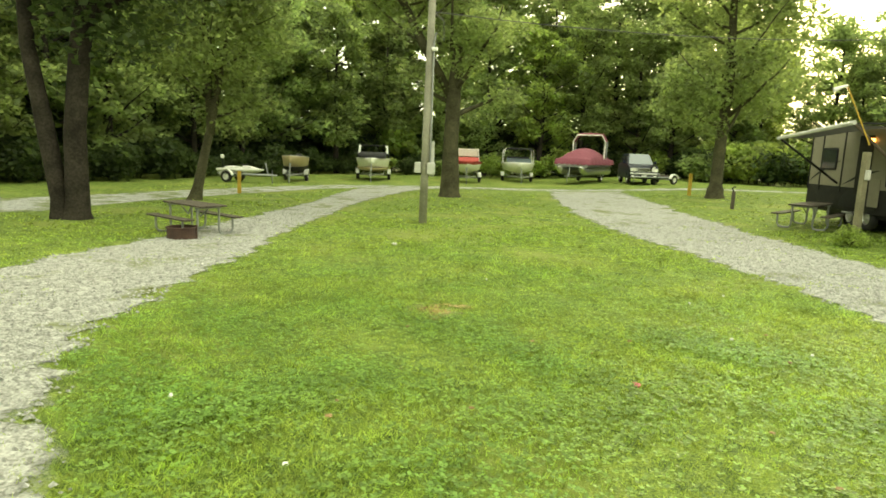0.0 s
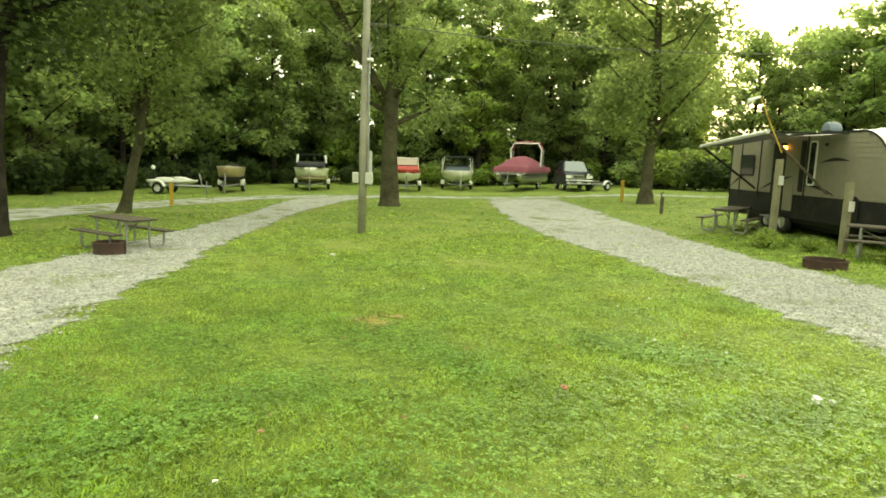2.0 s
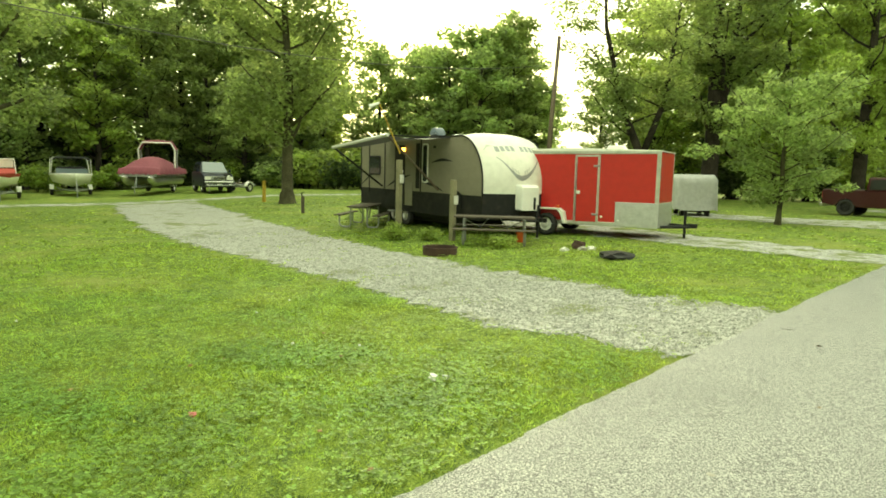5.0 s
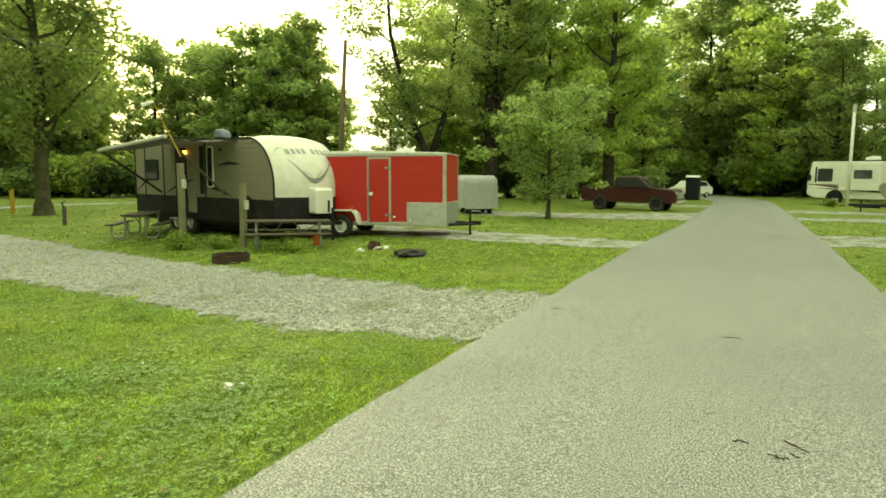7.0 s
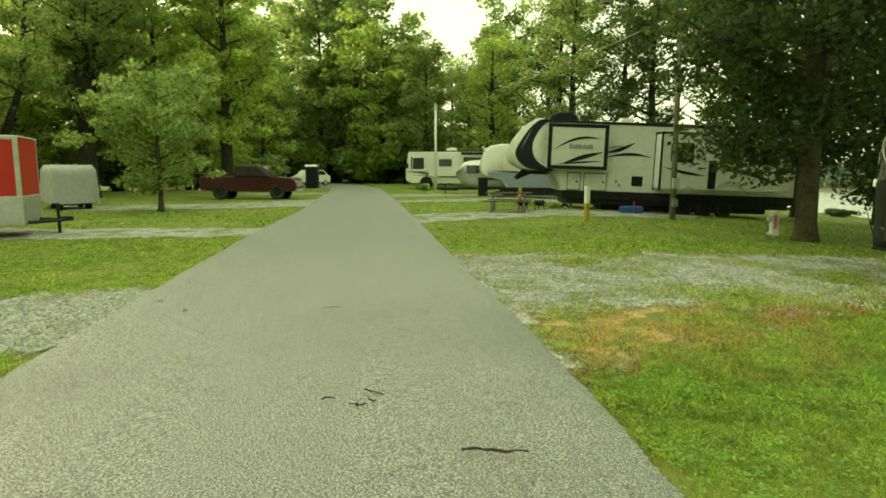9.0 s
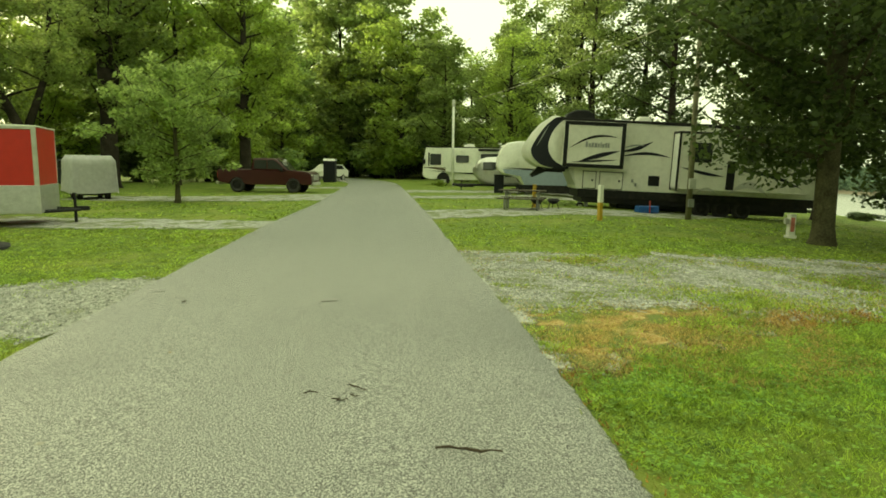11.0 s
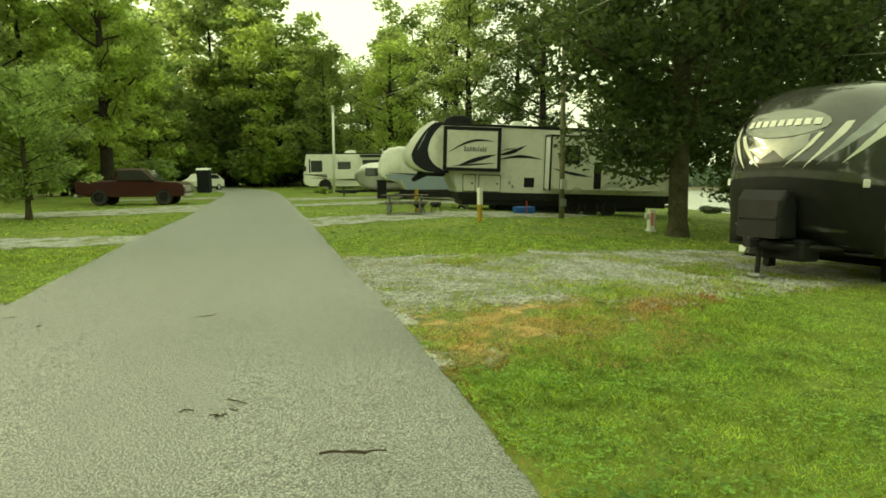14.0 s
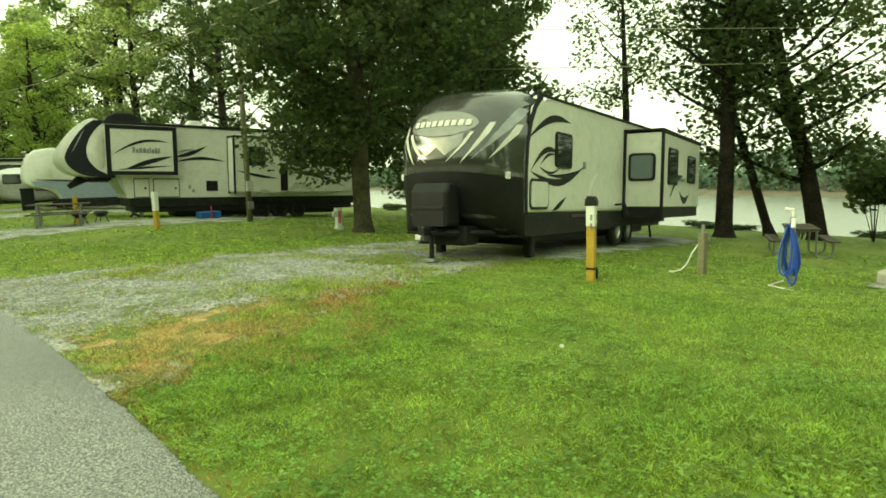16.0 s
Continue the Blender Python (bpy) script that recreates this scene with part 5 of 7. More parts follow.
def red_cargo():
    """Enclosed cargo trailer."""
    f = (0.376, -0.927)
    yaw = math.degrees(math.atan2(f[1], f[0]))
    L, W = 5.15, 0.95
    # right side faces the drive; its front corner is known
    cx, cy = 15.45 - f[0] * L, 10.58 - f[1] * L
    left = (-f[1], f[0])
    v = thing("cargo_trailer", "bright red enclosed cargo trailer with aluminium trim", "trailer", (cx + left[0] * W, cy + left[1] * W), yaw, -0.5)
    part("body", prism([(0, 0.46), (L, 0.46), (L, 2.52), (0, 2.52)], -W, W, 0.015), RED, v)
    part("roof", prism([(-0.03, 2.55), (L + 0.03, 2.53), (L + 0.03, 2.56), (L / 2, 2.64), (-0.03, 2.58)], -W - 0.02, W + 0.02, 0.01), WHITE, v)
    for y in (-W, W):
        part("corner_trim", B(L - 0.1, L + 0.02, y - 0.015, y + 0.015, 0.4, 2.5), SILVER, v)
        part("top_rail", B(-0.02, L + 0.02, y - 0.018, y + 0.018, 2.46, 2.55), SILVER, v)
        part("bottom_rail", B(0, L + 0.01, y - 0.02, y + 0.02, 0.36, 0.48), SILVER, v)
    part("stone_guard", B(L - 1.21, L + 0.024, -W - 0.024, -W - 0.001, 0.38, 1.08), CHECKER, v, "tread plate stone guard")
    part("stone_guard", B(L, L + 0.022, -W, W, 0.38, 1.08), CHECKER, v)
    d = part("side_door", B(2.76, 3.38, -W - 0.028, -W - 0.001, 0.46, 2.38, bevel=0.012), RED, v)
    fr = bmesh.new()
    for a in ((2.69, 2.76, 0.44, 2.44), (3.38, 3.45, 0.44, 2.44), (2.69, 3.45, 2.38, 2.44)):
        box(fr, a[0], a[1], -W - 0.022, -W, a[2], a[3], 0.004)
    part("door_frame", fr, SILVER, d)
    part("lock_bar", T([(2.74, -W - 0.05, 0.6), (2.74, -W - 0.05, 2.2)], 0.012, 6), STEEL, d)
    part("latch", B(2.76, 2.88, -W - 0.08, -W - 0.025, 1.28, 1.38), PVC, d, "white latch plate")
    part("latch_keeper", B(2.7, 2.78, -W - 0.07, -W - 0.02, 1.42, 1.5), STEEL, d)
    for z in (0.66, 2.08):
        part("hinge", B(3.26, 3.46, -W - 0.05, -W - 0.02, z, z + 0.06), STEEL, d)
    for s in (-1, 1):
        wheel(v, 1.9, s * (W + 0.13), 0.34, 0.2, RIM, s)
        ya, yb = sorted((s * (W + 0.01), s * (W + 0.28)))
        part("fender", prism([(1.43, 0.4), (1.43, 0.76), (1.54, 0.84), (2.3, 0.84), (2.44, 0.74), (2.52, 0.4), (2.46, 0.4), (2.36, 0.7), (2.26, 0.8), (1.58, 0.8), (1.49, 0.74), (1.49, 0.4)], ya, yb), PVC, v)
        part("fender_lamp", B(2.2, 2.28, s * (W + 0.14) - 0.05, s * (W + 0.14) + 0.05, 0.845, 0.93), ORANGE, v)
    part("axle", T([(1.9, -W, 0.34), (1.9, W, 0.34)], 0.04), DARK, v)
    part("roof_vent", prism([(3.35, 2.58), (3.95, 2.58), (3.86, 2.74), (3.44, 2.74)], -0.22, 0.22, 0.03), PVC, v)
    part("roof_vent", prism([(1.6, 2.57), (2.6, 2.57), (2.5, 2.64), (1.7, 2.64)], -0.3, 0.3, 0.02), PVC, v)
    tongue(v, L - 0.1, L + 0.7, 0.4)
    part("side_marker", B(4.02, 4.08, -W - 0.05, -W - 0.024, 0.52, 0.57), PVC, v)
    part("side_marker", B(3.5, 3.58, -W - 0.02, -W, 0.6, 0.66), PVC, v)
    return v


def fifth_wheel():
    """Long fifth-wheel camper with a raised nose and two slide-outs."""
    v = thing("fifth_wheel_camper", "long cream fifth-wheel camper with a raised dark-edged nose", "camper", (29.95, -15.6), 90, -1.9)
    L, W = 13.3, 1.22
    roof = 3.72
    part("body", prism([(0, 0.95), (10.6, 0.95), (10.75, 1.78), (11.6, 1.85), (11.7, 2.1), (11.75, roof - 0.15), (11.5, roof), (0, roof - 0.12)], -W, W, 0.03), CREAM, v)
    part("nose_cap", prism(rounded([(11.3, 2.6), (11.35, 3.74), (11.8, 3.8), (12.12, 3.62), (12.48, 3.25), (12.78, 2.85), (12.98, 2.5), (12.95, 2.2), (12.75, 1.95), (12.35, 1.76), (11.8, 1.7), (11.4, 1.78)]), -W - 0.01, W + 0.01, 0.12, 3), CREAM, v, "rounded pale nose", True)
    part("nose_band", prism(rounded([(11.35, 3.76), (11.75, 3.7), (12.1, 3.42), (12.42, 3.02), (12.68, 2.6), (12.76, 2.35), (12.6, 2.05), (12.25, 1.82), (11.8, 1.72), (11.3, 1.76), (11.3, 1.84), (11.66, 2.0), (11.92, 2.3), (12.0, 2.65), (11.88, 3.05), (11.62, 3.42), (11.35, 3.64)], 1), W + 0.012, W + 0.03), NAVY, v, "dark curved band round the nose")
    # pale sliver painted on the dark band as a highlight
    part("nose_highlight", prism(crescent(12.5, 2.55, 12.0, 3.42, 0.05, -0.06), W + 0.03, W + 0.036), STEEL, v)
    part("nose_underside", prism([(11.0, 1.7), (12.0, 1.66), (12.6, 1.9), (12.5, 1.95), (12.0, 1.76), (11.0, 1.8)], -W, W), NAVY, v)
    part("skirt", B(0, 10.5, -W + 0.01, W - 0.01, 0.62, 0.96), SKIRT, v)
    part("roof_rail", prism([(0, roof - 0.2), (11.6, roof - 0.06), (11.6, roof), (0, roof - 0.1)], W - 0.01, W + 0.03), SKIRT, v)
    part("pin_box", prism([(11.0, 1.8), (12.2, 1.8), (12.62, 1.42), (12.5, 1.3), (11.9, 1.58), (11.0, 1.6)], -0.25, 0.25, 0.02), DARK, v)
    # forward slide with its dark frame
    s = part("slide_out", B(8.75, 11.25, W - 0.1, W + 0.45, 1.9, 3.5, bevel=0.015), CREAM, v)
    fr = bmesh.new()
    for a in ((8.66, 11.34, 1.8, 1.94), (8.66, 11.34, 3.43, 3.57), (8.66, 8.83, 1.94, 3.43), (11.17, 11.34, 1.94, 3.43)):
        box(fr, a[0], a[1], W + 0.4, W + 0.47, a[2], a[3], 0.01)
    part("slide_trim", fr, DARK, s)
    swoosh(s, crescent(11.15, 2.5, 8.95, 3.0, 0.3, 0.2), W + 0.455, 1, SKIRT)
    swoosh(s, crescent(10.7, 2.0, 8.85, 2.5, 0.12, -0.06), W + 0.455, 1, NAVY)
    swoosh(s, crescent(11.0, 1.98, 8.85, 2.15, 0.04, -0.03), W + 0.455, 1, NAVY)
    plain_badge(s, 9.35, 10.4, W + 0.455, 2.6, 0.22, 1, STEEL, 9, 3)
    # rear slide
    s = part("slide_out", B(0.7, 6.4, W - 0.1, W + 0.85, 1.15, 3.3, bevel=0.02), CREAM, v)
    fr = bmesh.new()
    part("end_panel", B(6.4, 6.425, W + 0.08, W + 0.79, 1.2, 3.27), PVC, s, "white end of the slide-out")
    for a in ((6.36, 6.44, W, W + 0.07, 1.1, 3.38), (6.36, 6.44, W + 0.8, W + 0.88, 1.1, 3.36), (6.37, 6.44, W, W + 0.86, 3.28, 3.36), (0.66, 6.44, W + 0.8, W + 0.88, 3.28, 3.36)):
        box(fr, *a, 0.008)
    part("slide_trim", fr, DARK, s)
    for x0, x1 in ((5.0, 6.0), (3.0, 3.7), (1.2, 2.0)):
        window(s, x0, x1, W + 0.85, 2.2, 2.95, 1)
    panel(s, "seam", 3.95, 4.3, W + 0.85, 1.2, 2.3, 1, DARK)
    swoosh(s, crescent(6.3, 2.0, 4.4, 1.7, 0.02, -0.1), W + 0.852, 1, NAVY)
    swoosh(s, crescent(3.9, 1.95, 1.0, 1.35, 0.25, 0.1), W + 0.852, 1, NAVY)
    swoosh(v, crescent(8.7, 2.3, 6.5, 2.35, 0.2, 0.08), W, 1, NAVY)
    swoosh(v, crescent(8.7, 2.5, 7.3, 2.95, 0.0, -0.16), W, 1, NAVY)
    swoosh(v, crescent(8.7, 2.6, 7.6, 2.75, 0.12, 0.05), W, 1, STEEL)
    swoosh(v, crescent(11.4, 2.9, 11.0, 2.1, 0.05, -0.05), W, 1, STEEL)
    for x0, x1, z0, z1 in ((9.75, 10.3, 1.0, 1.65), (8.55, 9.55, 1.0, 1.65)):
        h = panel(v, "hatch", x0, x1, W, z0, z1, 1, CREAM)
        part("seal", prism([(x0 - 0.03, z0 - 0.03), (x1 + 0.03, z0 - 0.03), (x1 + 0.03, z1 + 0.03), (x0 - 0.03, z1 + 0.03)], W + 0.001, W + 0.01), DARK, h)
        part("latch", B(x0 + 0.1, x0 + 0.18, W + 0.02, W + 0.05, 1.28, 1.36), DARK, h)
    part("front_wall", prism([(10.55, 0.95), (11.0, 1.75), (10.8, 1.78), (10.5, 1.0)], -W + 0.05, W - 0.05), GREYW, v)
    panel(v, "vent", 6.9, 7.4, W, 1.2, 1.6, 1, DARK)
    for x, z in ((8.05, 1.3), (7.9, 1.15)):
        panel(v, "socket", x, x + 0.1, W, z, z + 0.13, 1, STEEL)
    part("air_conditioner", prism([(9.9, roof - 0.02), (11.3, roof - 0.02), (11.15, roof + 0.2), (10.8, roof + 0.34), (10.3, roof + 0.36), (10.0, roof + 0.24)], 0.1, 1.0, 0.06), DARK, v)
    part("roof_vent", prism([(7.3, roof - 0.05), (8.1, roof - 0.05), (7.9, roof + 0.2), (7.5, roof + 0.2)], 0.3, 0.9, 0.05), PVC, v)
    part("roof_vent", B(8.2, 8.8, -0.3, 0.3, roof - 0.06, roof + 0.09), PVC, v)
    for i in range(3):
        part("solar_panel", B(5.6 + i * 0.9, 6.3 + i * 0.9, -0.3, 0.4, roof - 0.08, roof - 0.02), DARK, v)
    skirted_wheels(v, [3.1, 4.0, 4.9], W, 0.4, SKIRT)
    # underside and added dark block, put in for the shade beneath the camper
    part("underbody", B(0.2, 10.3, -1.15, 1.15, 0.42, 0.66), DARK, v)
    part("tank_cover", B(1.0, 8.6, -0.9, 0.85, 0.22, 0.44, bevel=0.06), DARK, v)
    part("roof_edge", B(0.1, 11.7, W - 0.03, W + 0.05, roof - 0.1, roof + 0.0), SKIRT, v)
    for y in (-0.9, 0.9):
        leg = part("landing_leg", B(9.95, 10.1, y - 0.07, y + 0.07, 0.05, 1.0), STEEL, v)
        part("foot", B(9.88, 10.18, y - 0.14, y + 0.14, 0.0, 0.06), STEEL, leg)
    wheel(v, 10.3, 0.95, 0.2, 0.12, RIM, 1)
    for a in (crescent(4.2, 1.02, 2.4, 1.0, 0.55, 0.3), crescent(5.6, 0.95, 4.6, 0.98, 0.3, 0.18)):
        swoosh(v, a, W + 0.86, 1, GREYW)
    v.scale = (1, 1, 1.13)
    return v


def plain_camper():
    """White fifth-wheel seen behind the long camper."""
    v = thing("fifth_wheel_camper", "white camper with a grey lower band, behind another camper", "camper", (39.9, -11.5), 90, -0.5)
    L, W = 9.6, 1.22
    part("body", prism([(0, 0.8), (8.0, 0.8), (8.3, 1.5), (9.2, 1.55), (9.55, 1.8), (9.65, 2.1), (9.6, 2.6), (9.4, 3.15), (9.05, 3.5), (8.4, 3.62), (0, 3.5)], -W, W, 0.12, 4), WHITE, v, "", True)
    part("lower_band", prism([(0, 0.98), (7.95, 0.98), (8.2, 1.5), (9.1, 1.62), (9.3, 1.9), (0, 1.9)], W + 0.002, W + 0.015), BLUEGREY, v)
    part("stripe", prism(crescent(9.3, 2.0, 4.0, 1.75, 0.05, -0.06), W + 0.004, W + 0.02), DARK, v)
    part("stripe", B(0, 8.4, W + 0.003, W + 0.018, 0.82, 0.98), SKIRT, v)
    window(v, 6.6, 7.3, W, 2.1, 2.7, 1)
    window(v, 3.0, 4.2, W, 2.0, 2.7, 1)
    skirted_wheels(v, [2.6, 3.5], W, 0.37)
    part("skirt", B(0.1, 8.2, -W + 0.03, W - 0.03, 0.5, 0.82), SKIRT, v)
    roof_unit(v, 4.5, 3.52, PVC)
    part("landing_leg", T([(7.8, 0.9, 0), (7.8, 0.9, 0.85)], 0.06), STEEL, v)
    return v


def round_camper():
    """Polished aluminium camper with rounded ends."""
    v = thing("round_camper", "silver rounded aluminium travel trailer", "camper", (44.4, -7.6), 90)
    L, W = 7.2, 1.2
    bm = bmesh.new()
    secs = []
    for i in range(15):
        f = i / 14
        x = L * f
        e = 1 - abs(2 * f - 1) ** 7
        k = max(e, 0.02) ** 0.5
        ring = []
        for q in range(20):
            a = math.tau * q / 20
            cy, cz = math.cos(a), math.sin(a)
            ring.append(bm.verts.new((x, W * k * math.copysign(abs(cy) ** 0.55, cy), 1.6 + (1.0 * k) * math.copysign(abs(cz) ** 0.55, cz))))
        secs.append(ring)
    for a, b in zip(secs, secs[1:]):
        for q in range(20):
            bm.faces.new((a[q], a[(q + 1) % 20], b[(q + 1) % 20], b[q]))
    bm.faces.new(secs[0][::-1])
    bm.faces.new(secs[-1])
    bmesh.ops.recalc_face_normals(bm, faces=bm.faces[:])
    part("shell", bm, SILVER, v, "", True)
    window(v, 5.6, 6.5, W - 0.01, 1.65, 2.2, 1)
    window(v, 4.2, 5.0, W - 0.01, 1.2, 2.25, 1)
    window(v, 2.0, 3.0, W - 0.01, 1.65, 2.2, 1)
    skirted_wheels(v, [2.9, 3.7], W, 0.35)
    roof_unit(v, 3.5, 2.6, PVC)
    mast = part("mast", T([(5.3, 0, 2.6), (5.3, 0, 3.5)], 0.03), STEEL, v)
    part("antenna", B(5.2, 5.4, -0.5, 0.5, 3.45, 3.52), PVC, mast)
    tongue(v, L - 0.1, L + 0.9, 0.5)
    return v


def motor_home():
    """Bus-shaped motor home."""
    v = thing("motor_home", "cream bus-shaped motor home with brown swirls", "camper", (55.6, -5.3), 90)
    L, W = 9.2, 1.25
    part("body", prism([(0, 0.55), (6.6, 0.55), (8.7, 0.55), (9.15, 0.75), (9.2, 1.5), (8.95, 2.9), (8.75, 3.05), (0, 3.05)], -W, W, 0.08, 3), WHITE, v)
    part("windscreen", prism([(9.2, 1.6), (9.0, 2.75), (8.96, 2.75), (9.16, 1.6)], -W + 0.12, W - 0.12), GLASS, v)
    window(v, 7.6, 8.55, W, 1.65, 2.5, 1)
    panel(v, "slide_out", 4.6, 7.2, W, 1.1, 2.85, 1, WHITE, 0.3)
    window(v, 5.2, 6.3, W + 0.3, 1.85, 2.4, 1)
    window(v, 2.4, 4.2, W, 1.8, 2.55, 1)
    swoosh(v, crescent(9.0, 1.45, 4.0, 1.0, 0.1, -0.08), W + 0.002, 1, BROWNPOLE)
    swoosh(v, crescent(8.8, 1.2, 3.0, 0.85, 0.12, 0.02), W + 0.002, 1, SKIRT)
    part("roof_edge", B(0, 8.9, W - 0.02, W + 0.03, 2.98, 3.06), SKIRT, v)
    part("awning_case", B(0.8, 4.4, W, W + 0.14, 2.75, 2.93), DARK, v)
    roof_unit(v, 5.2, 3.04, PVC)
    roof_unit(v, 2.0, 3.04, PVC)
    for x in (7.4, 2.2):
        part("wheel_arch", prism(arc(x, 0.55, 0.56, 0, 180, 12), W + 0.002, W + 0.014), SKIRT, v)
        wheel(v, x, W - 0.12, 0.44, 0.26, RIM, 1)
        wheel(v, x, -W + 0.12, 0.44, 0.26, RIM, -1)
    part("belt_line", B(0, 9.1, W + 0.001, W + 0.012, 1.42, 1.47), BROWNPOLE, v)
    part("windscreen_pillar", B(8.6, 8.72, W + 0.001, W + 0.014, 1.6, 2.6), DARK, v)
    window(v, 0.5, 1.5, W, 1.8, 2.5, 1)
    part("bay_door", B(3.0, 4.2, W + 0.001, W + 0.015, 0.65, 1.05, bevel=0.005), CREAM, v)
    part("headlight", B(9.12, 9.22, 0.75, 1.05, 0.85, 1.1), PVC, v)
    part("mirror", B(8.95, 9.2, W + 0.1, W + 0.3, 1.7, 2.1), DARK, v)
    v.scale = (1, 1, 1.12)
    return v


dark_camper()
white_front_camper()
red_cargo()
fifth_wheel()
plain_camper()
round_camper()
motor_home()


# ---- cars ----
def pickup(name, label, at, yaw, paint, glass):
    """A crew-cab pickup: 5.6 m long, bed open at the back."""
    v = thing(name, label, "pickup truck", at, yaw)
    W = 0.97
    low = [(0.02, 0.6), (0.0, 1.2), (0.03, 1.32), (1.95, 1.34), (1.97, 1.26), (4.1, 1.26), (4.25, 1.28), (5.3, 1.24), (5.54, 1.12), (5.62, 0.66), (5.57, 0.5), (4.98, 0.46), (4.93, 0.6), (4.78, 0.84), (4.5, 0.93), (4.22, 0.84), (4.07, 0.6), (4.03, 0.46), (1.63, 0.46), (1.58, 0.6), (1.43, 0.84), (1.15, 0.93), (0.87, 0.84), (0.72, 0.6), (0.67, 0.48)]
    part("body", prism(low, -W, W, 0.04), paint, v)
    part("cab", prism([(1.98, 1.25), (2.05, 1.9), (2.16, 1.97), (3.3, 1.98), (3.5, 1.92), (4.2, 1.27)], -W + 0.1, W - 0.1, 0.09, 3), paint, v)
    part("windscreen", prism([(3.54, 1.88), (4.17, 1.29), (4.21, 1.32), (3.58, 1.92)], -W + 0.2, W - 0.2), glass, v)
    part("rear_window", prism([(2.0, 1.4), (2.06, 1.86), (2.03, 1.87), (1.97, 1.41)], -W + 0.25, W - 0.25), GLASS, v)
    for s in (-1, 1):
        ya, yb = sorted((s * (W - 0.11), s * (W - 0.085)))
        part("side_window", prism([(2.16, 1.36), (2.2, 1.82), (2.9, 1.86), (2.9, 1.36)], ya, yb), GLASS, v)
        part("side_window", prism([(2.98, 1.36), (2.98, 1.86), (3.4, 1.84), (3.86, 1.42), (3.86, 1.36)], ya, yb), GLASS, v)
        for x in (1.15, 4.5):
            wheel(v, x, s * (W - 0.14), 0.43, 0.26, SKIRT, s)
        part("headlight", B(5.42, 5.56, s * 0.72 - 0.16, s * 0.72 + 0.16, 0.86, 1.08), PVC, v)
        part("tail_light", B(-0.02, 0.03, s * 0.86 - 0.08, s * 0.86 + 0.08, 0.85, 1.2), REDCAN, v)
        part("mirror", B(3.75, 3.9, s * (W + 0.02) - 0.03, s * (W + 0.02) + 0.18 * s + 0.03, 1.2, 1.38), DARK, v)
    part("grille", B(5.5, 5.63, -0.55, 0.55, 0.74, 1.06), CHECKER, v)
    part("bumper", B(5.45, 5.68, -0.92, 0.92, 0.45, 0.62, bevel=0.03), SILVER, v)
    part("bumper", B(-0.14, 0.05, -0.9, 0.9, 0.45, 0.62, bevel=0.03), SILVER, v)
    part("bed_floor", B(0.1, 1.9, -W + 0.1, W - 0.1, 0.9, 1.345), DARK, v)
    part("number_plate", B(5.66, 5.69, -0.16, 0.16, 0.48, 0.58), PVC, v)
    v.scale = (1, 1, 1.03)
    return v


pickup("pickup_truck", "dark red pickup parked under trees", (37.3, 14.6), -90, DARKRED, GLASS)


def suv(label, at, yaw, paint):
    """A tall estate car: high bonnet, raked windscreen, cabin narrower at the roof."""
    v = thing("parked_car", label, "car", at, yaw)
    W = 0.98

    def lean_in(bm):
        for q in bm.verts:
            q.co.y *= 1 - 0.2 * max(0.0, min(1.0, (q.co.z - 1.2) / 0.75))
        return bm
    part("body", prism([(0.05, 0.42), (0.0, 1.15), (0.12, 1.26), (3.3, 1.28), (4.0, 1.25), (4.55, 1.16), (4.78, 1.04), (4.82, 0.5), (4.7, 0.38), (0.2, 0.38)], -W, W, 0.08, 3), paint, v)
    part("cabin", lean_in(prism([(0.12, 1.24), (0.35, 1.84), (0.6, 1.96), (2.4, 1.97), (2.6, 1.92), (3.5, 1.26)], -W + 0.06, W - 0.06, 0.08, 3)), paint, v)
    part("windscreen", lean_in(prism([(2.58, 1.93), (3.48, 1.28), (3.53, 1.31), (2.64, 1.96)], -W + 0.14, W - 0.14)), LIGHTGLASS, v, "pale windscreen reflecting the sky")
    part("bonnet", prism([(3.55, 1.285), (4.0, 1.265), (4.5, 1.185), (4.5, 1.2), (4.0, 1.29), (3.55, 1.3)], -0.78, 0.78, 0.004), paint, v)
    for s in (-1, 1):
        ya, yb = sorted((s * (W - 0.1), s * (W - 0.045)))
        part("side_window", lean_in(prism([(0.5, 1.33), (0.62, 1.8), (2.45, 1.84), (3.1, 1.36)], ya, yb)), GLASS, v)
        part("headlight", prism(round_rect(s * 0.72 - 0.2, s * 0.72 + 0.2, 0.84, 1.06, 0.06), 4.66, 4.85, axis="x"), PVC, v, "pale headlight")
        part("fog_light", B(4.84, 4.93, s * 0.72 - 0.1, s * 0.72 + 0.1, 0.48, 0.6), PVC, v)
        part("mirror", B(3.0, 3.12, s * (W + 0.08) - 0.1, s * (W + 0.08) + 0.1, 1.32, 1.5, bevel=0.03), paint, v)
        for x in (0.9, 3.9):
            wheel(v, x, s * (W - 0.12), 0.39, 0.24, SILVER, s)
    g = part("grille", prism(round_rect(-0.5, 0.5, 0.82, 1.06, 0.05), 4.76, 4.86, axis="x"), SILVER, v, "chrome grille surround")
    for z in (0.86, 0.92, 0.98):
        part("grille_bar", B(4.855, 4.866, -0.44, 0.44, z, z + 0.035, bevel=0), DARK, g)
    part("bumper", B(4.72, 4.92, -0.94, 0.94, 0.64, 0.76, bevel=0.04), SILVER, v, "bright metal front bumper")
    part("lower_bumper", B(4.72, 4.9, -0.92, 0.92, 0.4, 0.61, bevel=0.03), DARK, v)
    part("number_plate", B(4.92, 4.935, -0.16, 0.16, 0.5, 0.62), PVC, v)
    v.scale = (1, 1.04, 1.1)
    return v


